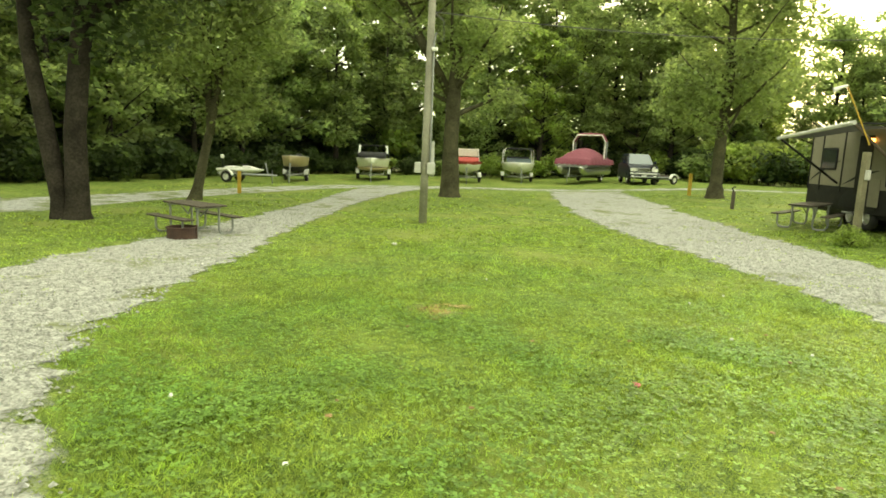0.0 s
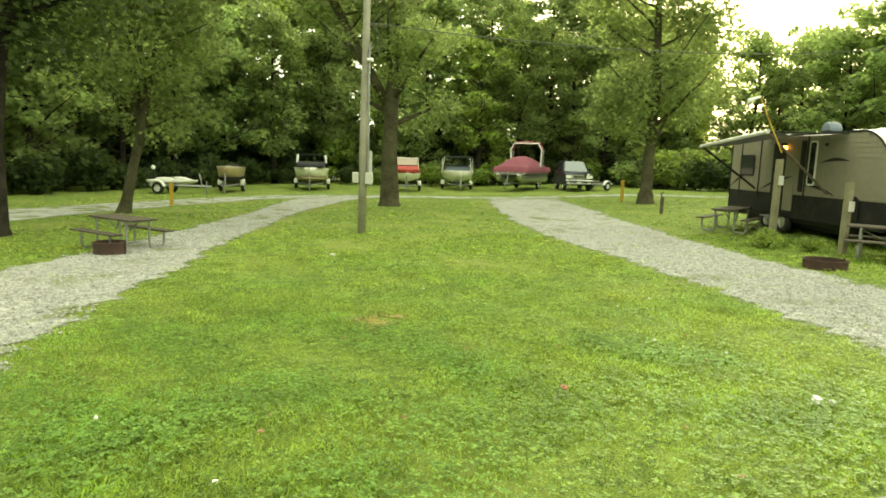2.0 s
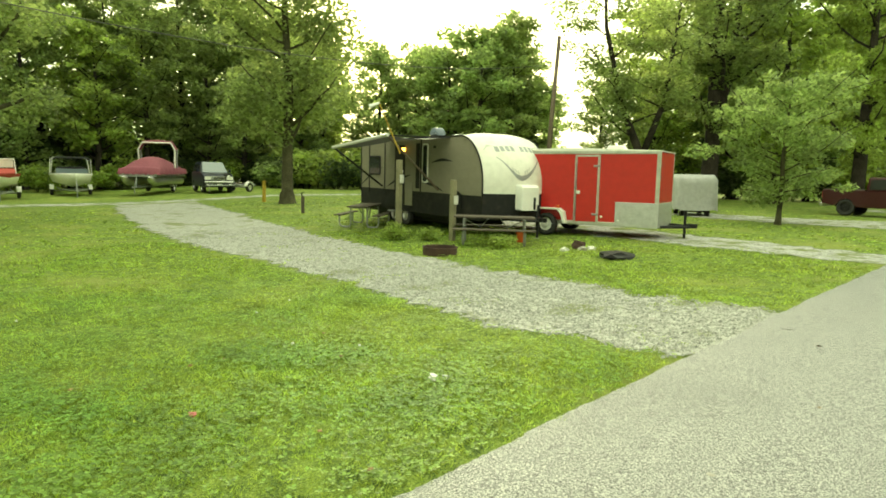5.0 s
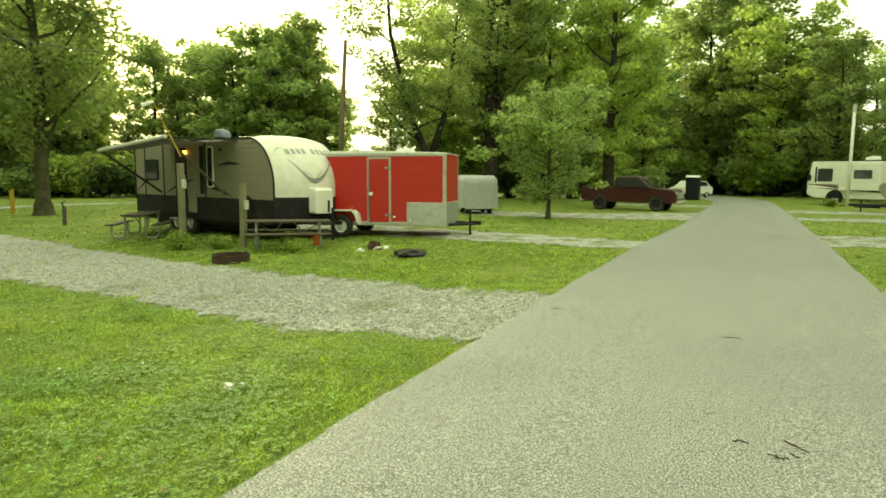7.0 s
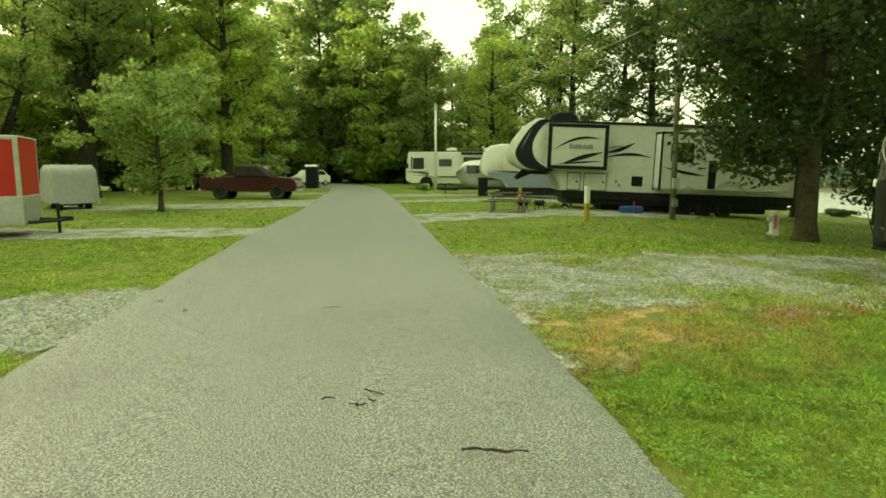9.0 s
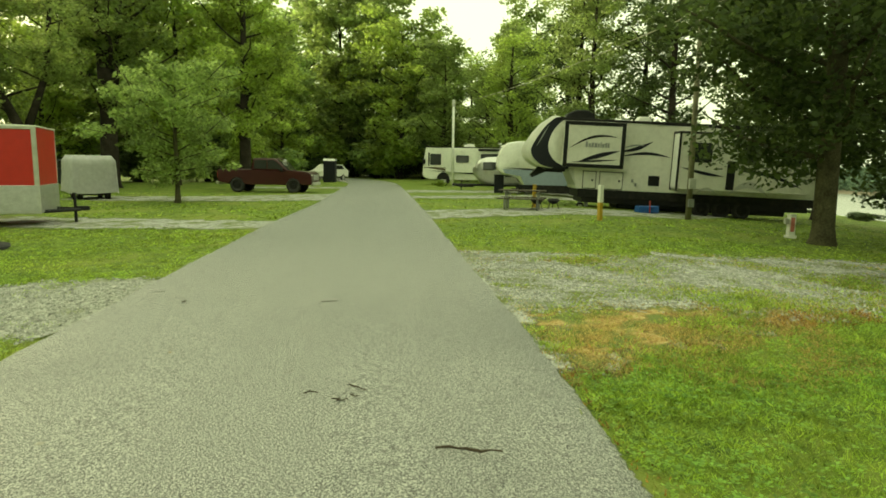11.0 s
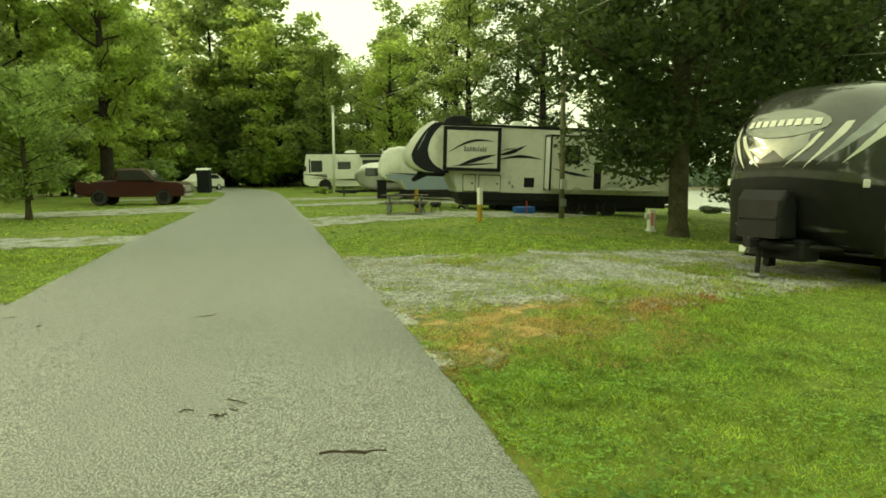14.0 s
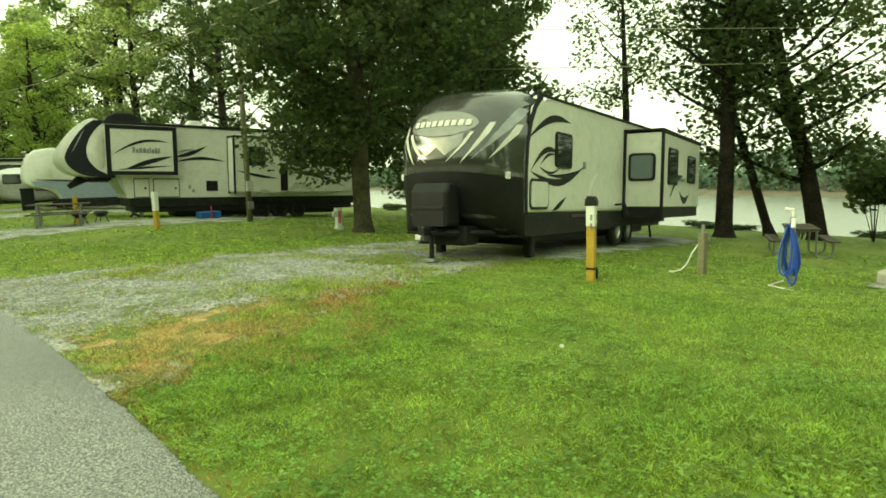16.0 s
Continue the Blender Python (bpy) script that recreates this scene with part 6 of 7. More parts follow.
suv("dark blue car with a pale windscreen beside the boats", (14.5, 49.4), -96, BLUECAR)


def van_far(at, yaw, paint, label):
    v = thing("parked_car", label, "car", at, yaw)
    part("body", prism([(0, 0.4), (0, 1.1), (0.5, 1.25), (1.0, 1.75), (3.0, 1.78), (3.7, 1.2), (4.6, 1.0), (4.7, 0.45)], -0.88, 0.88, 0.06), paint, v)
    part("window", prism([(0.75, 1.25), (1.08, 1.68), (2.95, 1.7), (3.45, 1.25)], -0.885, 0.885), GLASS, v)
    for x in (0.9, 3.8):
        for s in (-1, 1):
            wheel(v, x, s * 0.8, 0.33, 0.2, RIM, s)
    return v


van_far((72, 14.5), 150, WHITE, "white car seen far off between trees")
van_far((60, 19.5), 100, SILVER, "pale car behind the undergrowth")
van_far((31.5, 22.5), 20, BLUECAR, "blue and white car partly hidden by leaves")


def golf_cart_cover():
    """A small vehicle under a grey fitted cover, its wheels showing."""
    v = thing("covered_cart", "small cart under a grey fitted cover", "covered cart", (27.8, 17.0), 42)
    bm = bmesh.new()
    rnd = random.Random(4)
    n, rows = 40, 9
    rings = []
    for j in range(rows):
        f = j / (rows - 1)
        z = 0.3 + 1.62 * f
        k = 1.0 - 0.06 * f - (0.12 if j == rows - 1 else 0)
        ring = []
        for q in range(n):
            a = math.tau * q / n
            c, s = math.cos(a), math.sin(a)
            fold = 1 + (0.035 * math.sin(q * 2.9) + 0.02 * rnd.random()) * (1.2 - f)
            ring.append(bm.verts.new((1.3 * k * fold * math.copysign(abs(c) ** 0.28, c), 0.98 * k * fold * math.copysign(abs(s) ** 0.28, s), z + 0.03 * math.sin(q * 0.9))))
        rings.append(ring)
    for a, b in zip(rings, rings[1:]):
        for q in range(n):
            bm.faces.new((a[q], a[(q + 1) % n], b[(q + 1) % n], b[q]))
    bm.faces.new(rings[-1])
    part("cover", bm, GREYCAN, v, "", True)
    for x in (-0.8, 0.8):
        for s in (-1, 1):
            wheel(v, x, s * 0.55, 0.23, 0.18, RIM, s)
    part("chassis", B(-1.0, 1.0, -0.5, 0.5, 0.2, 0.4), DARK, v)


golf_cart_cover()


# ---- boats on trailers ----
def hull(bm, L, W, D, z0, sharp=2.2, flare=0.15, full=0.55):
    """A planing hull lofted from stern to bow, bow at +x."""
    secs = []
    n = 14
    for i in range(n + 1):
        f = i / n
        q = max(0.0, (f - full) / (1 - full))
        b = W / 2 * (1 - q ** sharp) + 0.02
        keel = z0 + D * 0.75 * q ** 2.4
        sheer = z0 + D * (1 + flare * f)
        ch = keel + (sheer - keel) * 0.35
        secs.append([bm.verts.new(p) for p in ((L * f, -b, sheer), (L * f, -b * 0.97, sheer - 0.1), (L * f, -b * 0.84, ch), (L * f, 0, keel), (L * f, b * 0.84, ch), (L * f, b * 0.97, sheer - 0.1), (L * f, b, sheer))])
    for a, b in zip(secs, secs[1:]):
        for k in range(6):
            bm.faces.new((a[k], a[k + 1], b[k + 1], b[k]))
        bm.faces.new((a[6], a[0], b[0], b[6]))
    bm.faces.new(secs[0])
    bm.faces.new(secs[-1][::-1])
    bmesh.ops.recalc_face_normals(bm, faces=bm.faces[:])
    return bm


def boat_trailer(at, yaw, L, W, label="galvanised boat trailer on the grass"):
    v = thing("boat_trailer", label, "boat trailer", at, yaw, group="boat trailers")
    for s in (-1, 1):
        part("rail", T([(0.1, s * W * 0.32, 0.48), (L * 0.7, s * W * 0.32, 0.48), (L + 0.9, s * 0.04, 0.46)], 0.05, 6), STEEL, v)
        wheel(v, L * 0.3, s * (W / 2 - 0.05), 0.32, 0.2, RIM, s)
        ya, yb = sorted((s * (W / 2 - 0.17), s * (W / 2 + 0.08)))
        part("fender", prism(arc(L * 0.3, 0.34, 0.4, 10, 170, 8) + arc(L * 0.3, 0.34, 0.36, 170, 10, 8), ya, yb), PVC, v)
        part("bunk", B(0.2, L * 0.6, s * W * 0.2 - 0.05, s * W * 0.2 + 0.05, 0.52, 0.6), WOOD, v)
    part("axle", T([(L * 0.3, -W / 2, 0.32), (L * 0.3, W / 2, 0.32)], 0.04), STEEL, v)
    part("cross_bar", T([(L * 0.65, -W * 0.32, 0.48), (L * 0.65, W * 0.32, 0.48)], 0.04), STEEL, v)
    part("winch_post", T([(L + 0.35, 0, 0.46), (L + 0.2, 0, 1.15)], 0.045), STEEL, v)
    part("jack", T([(L + 0.6, 0, 0.0), (L + 0.6, 0, 0.75)], 0.035), STEEL, v)
    return v


def outboard(parent, x, z):
    m = part("outboard_motor", prism([(x - 0.55, z + 0.3), (x - 0.1, z + 0.3), (x - 0.05, z + 0.65), (x - 0.2, z + 0.8), (x - 0.5, z + 0.75), (x - 0.6, z + 0.5)], -0.2, 0.2, 0.06, 3), DARK, parent)
    part("motor_leg", prism([(x - 0.42, z - 0.5), (x - 0.25, z - 0.5), (x - 0.15, z + 0.3), (x - 0.45, z + 0.3)], -0.07, 0.07, 0.02), DARK, m)


def bimini(parent, x0, x1, W, z0, z1, cloth, frame, front_mat=None):
    for x in (x0, x1):
        part("hoop", T([(x * 0.5 + (x0 + x1) * 0.25, -W / 2, z0), (x, -W / 2 * 0.94, z1 - 0.12), (x, -W / 2 * 0.8, z1), (x, W / 2 * 0.8, z1), (x, W / 2 * 0.94, z1 - 0.12), (x * 0.5 + (x0 + x1) * 0.25, W / 2, z0)], 0.03, 6), frame, parent)
    return part("canopy", prism([(-W / 2 * 0.88, z1 - 0.02), (-W / 4, z1 + 0.05), (0, z1 + 0.07), (W / 4, z1 + 0.05), (W / 2 * 0.88, z1 - 0.02), (W / 4, z1 + 0.02), (0, z1 + 0.03), (-W / 4, z1 + 0.02)], x0, x1, axis="x"), cloth, parent)


def runabout(at, yaw, label, paint, L, W, cover=None, tower=False, canopy=None, shield=True, low_paint=None):
    boat_trailer(at, yaw, L, W)
    v = thing("motor_boat", label, "boat", at, yaw, group="boats on trailers")
    z0, D = 0.6, 0.85
    part("hull", hull(bmesh.new(), L, W, D, z0), paint, v, "", True)
    if low_paint:
        part("bottom_paint", hull(bmesh.new(), L - 0.1, W * 0.92, D * 0.4, z0 - 0.012, flare=0.0), low_paint, v)
    part("rub_rail", T([(0.05, -W / 2 - 0.01, z0 + D), (L * 0.55, -W / 2 - 0.01, z0 + D * 1.08), (L * 0.8, -W * 0.36, z0 + D * 1.12), (L - 0.02, 0, z0 + D * 1.16), (L * 0.8, W * 0.36, z0 + D * 1.12), (L * 0.55, W / 2 + 0.01, z0 + D * 1.08), (0.05, W / 2 + 0.01, z0 + D)], 0.03, 6), STEEL, v)
    if cover:
        part("cover", prism([(0.2, z0 + D), (L * 0.3, z0 + D + 0.15), (L * 0.5, z0 + D + 0.5), (L * 0.62, z0 + D + 0.45), (L * 0.93, z0 + D * 1.15)], -W * 0.4, W * 0.4, 0.12, 3), cover, v, "", True)
    elif shield:
        part("windscreen", prism([(L * 0.5, z0 + D), (L * 0.62, z0 + D), (L * 0.5, z0 + D + 0.42), (L * 0.48, z0 + D + 0.42)], -W * 0.4, W * 0.4, 0.02), LIGHTGLASS, v)
    if tower:
        t = part("wake_tower", T([(L * 0.5, -W * 0.46, z0 + D), (L * 0.45, -W * 0.42, z0 + D + 0.95), (L * 0.45, W * 0.42, z0 + D + 0.95), (L * 0.5, W * 0.46, z0 + D)], 0.04), DARK, v)
        for s in (-1, 1):
            part("speaker", T([(L * 0.48, s * W * 0.42, z0 + D + 0.4), (L * 0.46, s * W * 0.4, z0 + D + 0.95)], 0.09), PVC, t)
    if canopy:
        bimini(v, L * 0.15, L * 0.55, W, z0 + D, z0 + D + 1.15, canopy, PVC)
        part("canopy_edge", T([(L * 0.55, -W * 0.44, z0 + D + 1.02), (L * 0.55, -W * 0.38, z0 + D + 1.17), (L * 0.55, W * 0.38, z0 + D + 1.17), (L * 0.55, W * 0.44, z0 + D + 1.02)], 0.07), canopy, v)
        part("seat_cover", B(L * 0.3, L * 0.5, -W * 0.35, W * 0.35, z0 + D, z0 + D + 0.55, bevel=0.1, seg=3), canopy, v)
    outboard(v, 0.0, z0 + 0.25)
    return v


runabout((-9.65, 41.0), -84, "small tan fishing boat on a trailer", BOATTAN, 3.8, 1.4, low_paint=SKIRT, shield=False)
runabout((-5.4, 47.4), -86, "white motor boat with black cover and wake tower", WHITE, 5.6, 2.35, BLACKCAN, True, low_paint=BOATTAN)
runabout((5.9, 53.4), -92, "white motor boat under a black canopy", WHITE, 5.4, 2.45, None, False, BLACKCAN)


def red_boat():
    at, yaw = (1.4, 48.6), -90
    boat_trailer(at, yaw, 4.6, 2.3)
    v = thing("motor_boat", "red and white motor boat partly behind a tree", "boat", at, yaw, group="boats on trailers")
    part("hull", hull(bmesh.new(), 4.6, 2.3, 0.8, 0.65), WHITE, v, "", True)
    part("side_band", hull(bmesh.new(), 4.64, 2.36, 0.45, 1.02, flare=0.3), REDCAN, v, "", True)
    part("cover", prism([(0.3, 1.45), (1.0, 1.75), (3.2, 1.85), (4.2, 1.6)], -0.9, 0.9, 0.1, 3), REDCAN, v)
    part("screen_frame", T([(2.6, -0.95, 1.5), (2.4, -0.9, 2.4), (2.4, 0.9, 2.4), (2.6, 0.95, 1.5)], 0.05), PVC, v)
    part("screen", B(2.38, 2.42, -0.85, 0.85, 1.9, 2.35), CREAM, v)
    outboard(v, 0, 0.9)


red_boat()


def pontoon():
    at, yaw = (12.5, 52.0), -122
    t = boat_trailer(at, yaw, 6.2, 1.9)
    v = thing("pontoon_boat", "pontoon boat under a maroon cover with raised canopy frame", "boat", at, yaw, group="boats on trailers")
    W = 2.5
    for s in (-1, 1):
        part("pontoon", T([(0.1, s * 0.85, 0.85), (5.6, s * 0.85, 0.85), (6.2, s * 0.85, 1.0), (6.5, s * 0.85, 1.15)], [0.32, 0.32, 0.24, 0.05], 14), SILVER, v)
    part("deck", B(0.1, 6.2, -W / 2, W / 2, 1.15, 1.25), STEEL, v)
    part("fence", B(0.3, 6.0, -W / 2 + 0.03, W / 2 - 0.03, 1.25, 1.5), GREYW, v)
    bm = bmesh.new()
    nu, nv = 28, 17
    grid = []
    for i in range(-1, nu + 1):
        u = min(max(i / (nu - 1), 0.0), 1.0)
        row = []
        for j in range(-1, nv + 1):
            q = min(max(2 * j / (nv - 1) - 1, -1.0), 1.0)
            ridge = 0.6 * math.exp(-((u - 0.55) / 0.4) ** 2) + 0.25
            z = 1.72 + ridge * (1 - abs(q) ** 2.4) * min(1.0, 6 * u, 6 * (1 - u))
            x, y = 0.1 + 5.9 * u, q * (W / 2 + 0.06)
            if i in (-1, nu) or j in (-1, nv):
                # the skirt hangs in folds
                z = 1.28 + 0.1 * math.sin(i * 1.5 + j * 1.9) ** 2
                x += (i == nu) * 0.12 - (i == -1) * 0.1
                y += ((j == nv) - (j == -1)) * (0.06 + 0.05 * math.sin(i * 1.7))
            row.append(bm.verts.new((x, y, z)))
        grid.append(row)
    for r0, r1 in zip(grid, grid[1:]):
        for p0, p1, p2, p3 in zip(r0, r0[1:], r1[1:], r1):
            bm.faces.new((p0, p1, p2, p3))
    bmesh.ops.recalc_face_normals(bm, faces=bm.faces[:])
    part("cover", bm, MAROON, v, "maroon canvas cover peaked like a tent", True)
    for x in (2.0, 2.5):
        part("hoop", T([(x, -1.25, 1.7), (x, -1.3, 3.1), (x, -1.0, 3.6), (x, 1.0, 3.6), (x, 1.3, 3.1), (x, 1.25, 1.7)], 0.06, 6), PVC if x > 2.2 else STEEL, v)
    part("boot", T([(2.25, -1.3, 3.1), (2.25, -1.0, 3.6), (2.25, 0, 3.68), (2.25, 1.0, 3.6), (2.25, 1.3, 3.1)], 0.13), MAROON, v, "rolled maroon canopy")
    outboard(v, 0, 0.95)


pontoon()


def jet_ski_trailer():
    at, yaw = (-13.0, 36.2), -12
    boat_trailer(at, yaw, 2.6, 1.5, "low white trailer carrying a small craft")
    v = thing("jet_ski", "small white personal watercraft on a trailer", "jet ski", at, yaw)
    part("hull", hull(bmesh.new(), 2.7, 0.95, 0.26, 0.5, full=0.4), PVC, v, "", True)
    part("seat", prism([(0.3, 0.76), (1.3, 0.76), (1.25, 0.86), (0.7, 0.9), (0.35, 0.86)], -0.18, 0.18, 0.04, 3), PVC, v)
    part("bow_cowl", prism([(1.4, 0.76), (2.3, 0.8), (1.9, 0.9), (1.5, 0.95)], -0.26, 0.26, 0.05, 3), PVC, v)
    part("handlebar", T([(1.5, -0.35, 1.02), (1.55, 0, 0.96), (1.5, 0.35, 1.02)], 0.03), DARK, v)
    mast = part("stern_light_mast", T([(0.15, 0.0, 0.7), (0.12, 0.0, 1.35)], 0.03), DARK, v)
    part("stern_light", T([(0.12, 0, 1.3), (0.12, 0, 1.36), (0.12, 0, 1.46), (0.12, 0, 1.52)], [0.06, 0.11, 0.11, 0.05], 10), PVC, mast)


jet_ski_trailer()


def empty_trailer():
    v = boat_trailer((16.8, 46.2), -150, 3.6, 1.7, "empty low trailer with a spare wheel beside the pickup")
    w = T([(2.6, 0.1, 1.0), (2.6, 0.3, 1.0)], 0.32, 18)
    sp = part("spare_tyre", w, RUBBER, v)
    part("spare_rim", T([(2.6, 0.08, 1.0), (2.6, 0.32, 1.0)], 0.2, 18), PVC, sp)
    part("stand", T([(2.6, 0.2, 0.46), (2.6, 0.2, 0.9)], 0.04), STEEL, v)


empty_trailer()


# ---- poles and cables ----
def power_pole():
    v = thing("utility_pole", "weathered grey utility pole with a meter box", "utility pole", (-0.82, 18.2))
    part("pole", T([(0, 0, -0.3), (0.02, 0, 3), (0.06, 0, 6), (0.08, 0, 9.5)], [0.12, 0.11, 0.1, 0.095], 14), POLEWOOD, v, "", True)
    board = part("meter_board", B(0.14, 0.27, -0.03, 0.06, 1.35, 2.35), GREYW, v)
    part("meter_box", B(0.08, 0.3, -0.22, -0.05, 1.42, 1.75, bevel=0.02), GREYW, v)
    part("meter_box", B(-0.28, -0.1, -0.16, -0.02, 1.45, 1.75, bevel=0.02), GREYW, v)
    part("conduit", T([(0.16, -0.08, 1.75), (0.15, -0.08, 5.0), (0.2, -0.1, 5.3)], 0.028), PIPE, v)
    part("drip_loop", T([(0.2, -0.1, 5.3), (0.42, -0.12, 5.1), (0.4, -0.1, 5.6), (0.15, 0, 5.85)], 0.014, 6), WIRE, v)
    part("insulator", T([(0.1, -0.12, 4.85), (0.25, -0.16, 4.85)], 0.05), PVC, v)
    return v


power_pole()
v = thing("utility_pole", "slim pale pole beside the road", "utility pole", (52.8, 1.25))
part("pole", T([(0, 0, -0.2), (0, 0, 3.5), (0.03, 0, 7.1)], [0.13, 0.11, 0.1], 10), PVC, v, "", True)
part("cap", T([(0.03, 0, 6.6), (0.03, 0, 7.15)], 0.13), GREYW, v)
v = thing("utility_pole", "brown leaning utility pole behind the trailers", "utility pole", (28.95, 27.6))
part("pole", T([(-0.1, 0, -0.2), (0.12, 0, 5), (0.4, -0.1, 10.2)], [0.17, 0.14, 0.11], 10), BROWNPOLE, v, "", True)
v = thing("utility_pole", "thin olive-brown pole against the long camper", "utility pole", (24.7, -8.75))
part("pole", T([(0, 0, -0.2), (0.03, 0, 4), (0.0, 0, 8)], [0.12, 0.105, 0.09], 10), OLIVEPOLE, v, "", True)
part("meter_box", B(-0.3, -0.12, -0.12, 0.12, 1.2, 1.6), GREYW, v)
part("meter_box", B(-0.28, -0.13, -0.1, 0.1, 0.5, 0.8), STEEL, v)


def cable(a, b, sag, r, material, label):
    pts = []
    for i in range(17):
        f = i / 16
        p = Vector(a).lerp(Vector(b), f)
        p.z -= sag * 4 * f * (1 - f)
        pts.append(p)
    tagged(mesh_ob("overhead_cable", T(pts, r, 6), material), label, "cable")


cable((-0.75, 18.2, 5.4), (30.0, 26.9, 8.6), 1.0, 0.014, WIRE, "thin dark cable sagging between two poles")
cable((52.8, 1.25, 6.8), (4.0, -10.0, 6.6), 0.7, 0.014, BRIGHTWIRE, "thin cable running above the campers")
cable((24.7, -8.75, 5.45), (0.41, -26.2, 3.85), 0.05, 0.013, BRIGHTWIRE, "pale bare cable over the camper roof")
cable((24.7, -8.75, 7.1), (0.41, -26.2, 4.45), 0.05, 0.011, BRIGHTWIRE, "upper pale bare cable between the trees")


# ---- posts and hydrants ----
def site_post(at, h, label, side, top):
    v = thing("site_post", label, "marker post", at, 25)
    part("post", B(-side / 2, side / 2, -side / 2, side / 2, -0.2, h, bevel=0.008), YELLOW, v)
    if top:
        part("sign_sleeve", B(-side / 2 - 0.006, side / 2 + 0.006, -side / 2 - 0.006, side / 2 + 0.006, h - top, h + 0.004), PVC, v, "white painted top")
    return v


p = site_post((6.28, -7.59), 1.14, "yellow wooden site post with a white numbered top", 0.12, 0.3)
for ang in (115, 205):
    n = pose(0, 0, 0, 0, 0, ang)
    for z in (0.98, 0.85):
        part("number_bar", box(bmesh.new(), 0.067, 0.073, -0.03, 0.03, z - 0.04, z + 0.04, m=n), STEEL, p)
part("post_cap", prism([(-0.085, 1.15), (0.085, 1.15), (0.08, 1.24), (0.045, 1.29), (-0.05, 1.28), (-0.085, 1.22)], -0.08, 0.08, 0.012), SKIRT, p, "dark grey rubber cap")
part("strap", B(-0.066, 0.066, -0.066, 0.066, 0.2, 0.23, bevel=0), DARK, p)
part("clip", B(-0.085, -0.055, -0.07, -0.02, 0.06, 0.2, bevel=0), DARK, p)
site_post((20.4, -4.45), 1.12, "yellow site post with a white top on the lawn", 0.13, 0.55)
site_post((-9.06, 27.3), 0.98, "short yellow wooden post by the loop road", 0.15, 0)
site_post((13.35, 34.6), 1.2, "short yellow wooden post by the drive", 0.15, 0)
site_post((26.0, -2.9), 0.95, "short yellow post beside a camper", 0.12, 0)

v = thing("wooden_post", "short brown wooden tap post with a white hose", "post", (6.03, -10.12))
part("post", B(-0.06, 0.06, -0.06, 0.06, -0.2, 0.72), OLIVEPOLE, v)
part("tap", T([(0, -0.09, 0.6), (0, -0.17, 0.6), (0, -0.18, 0.52)], 0.02), STEEL, v)
part("tap", T([(0, 0, 0.72), (0, 0, 0.85)], 0.03), STEEL, v)
part("hose", T([(0.03, -0.12, 0.58), (0.1, -0.02, 0.5), (0.15, 0.08, 0.36), (0.19, 0.14, 0.2), (0.27, 0.18, 0.08), (0.38, 0.2, 0.03), (0.5, 0.2, 0.02)], 0.012), PVC, v, "white hose hanging to the ground")


def hose_post():
    v = thing("hose_stand", "water stand pipe draped with a coiled blue hose", "hose stand", (4.53, -10.0))
    part("stand_pipe", T([(0, 0, -0.1), (0, 0, 1.05)], 0.045), PIPE, v)
    part("spigot", T([(0, 0, 1.0), (-0.06, 0.1, 1.02), (-0.08, 0.16, 0.9)], 0.03), PVC, v)
    part("handle", T([(0, 0, 1.05), (0, 0, 1.15), (0.1, 0.05, 1.17)], 0.025), PVC, v)
    rnd = random.Random(3)
    for k in range(6):
        w, d = 0.09 + 0.06 * rnd.random(), 0.62 + 0.28 * rnd.random()
        off, side = -0.06 + 0.02 * k, rnd.uniform(-0.07, 0.06)
        # loops hung over the spigot, wider and askew towards the ground
        pts = [(w * (0.35 + 0.65 * (1 - math.cos(a)) / 2) * math.sin(a) + side * (1 - math.cos(a)) / 2 + 0.012 * rnd.random(), off + 0.08 + 0.05 * math.sin(a + k), 0.95 - d / 2 + d / 2 * math.cos(a)) for a in [math.tau * i / 18 for i in range(19)]]
        part("hose_coil", T(pts, 0.016, 6), BLUE, v)
    part("hose_end", T([(0.05, 0.1, 0.1), (0.2, 0.25, 0.03), (-0.5, 0.5, 0.02)], 0.01, 6), PVC, v)


hose_post()
v = thing("water_pedestal", "small white and red utility pedestal on a round base", "utility pedestal", (19.2, -9.9))
part("column", B(-0.1, 0.1, -0.09, 0.09, 0.08, 0.72), PVC, v)
part("face_plate", B(-0.112, -0.095, -0.05, 0.06, 0.2, 0.62), PINK, v, "faded red face plate")
part("base", T([(0, 0, -0.02), (0, 0, 0.08)], 0.17, 16), PVC, v)
part("side_box", B(-0.08, 0.06, 0.09, 0.2, 0.42, 0.6), GREYW, v)

# posts near the open awning
for at, h, s in (((10.42, 16.2), 2.35, 0.15), ((11.1, 14.4), 1.75, 0.15)):
    v = thing("wooden_post", "rough tan wooden post beside the picnic tables", "post", at, 10)
    part("post", B(-s / 2, s / 2, -s / 2, s / 2, -0.2, h), OLIVEPOLE, v)
    part("socket_box", B(-0.06, 0.06, -s / 2 - 0.08, -s / 2, h - 0.7, h - 0.45), GREYW, v)
v = thing("wooden_post", "short grey post by the trees", "post", (12.0, 26.5))
part("post", B(-0.06, 0.06, -0.06, 0.06, -0.2, 0.75), WOOD, v)
part("hook", T([(0, 0, 0.72), (-0.08, 0, 0.9), (0.05, 0, 0.95)], 0.03), DARK, v)


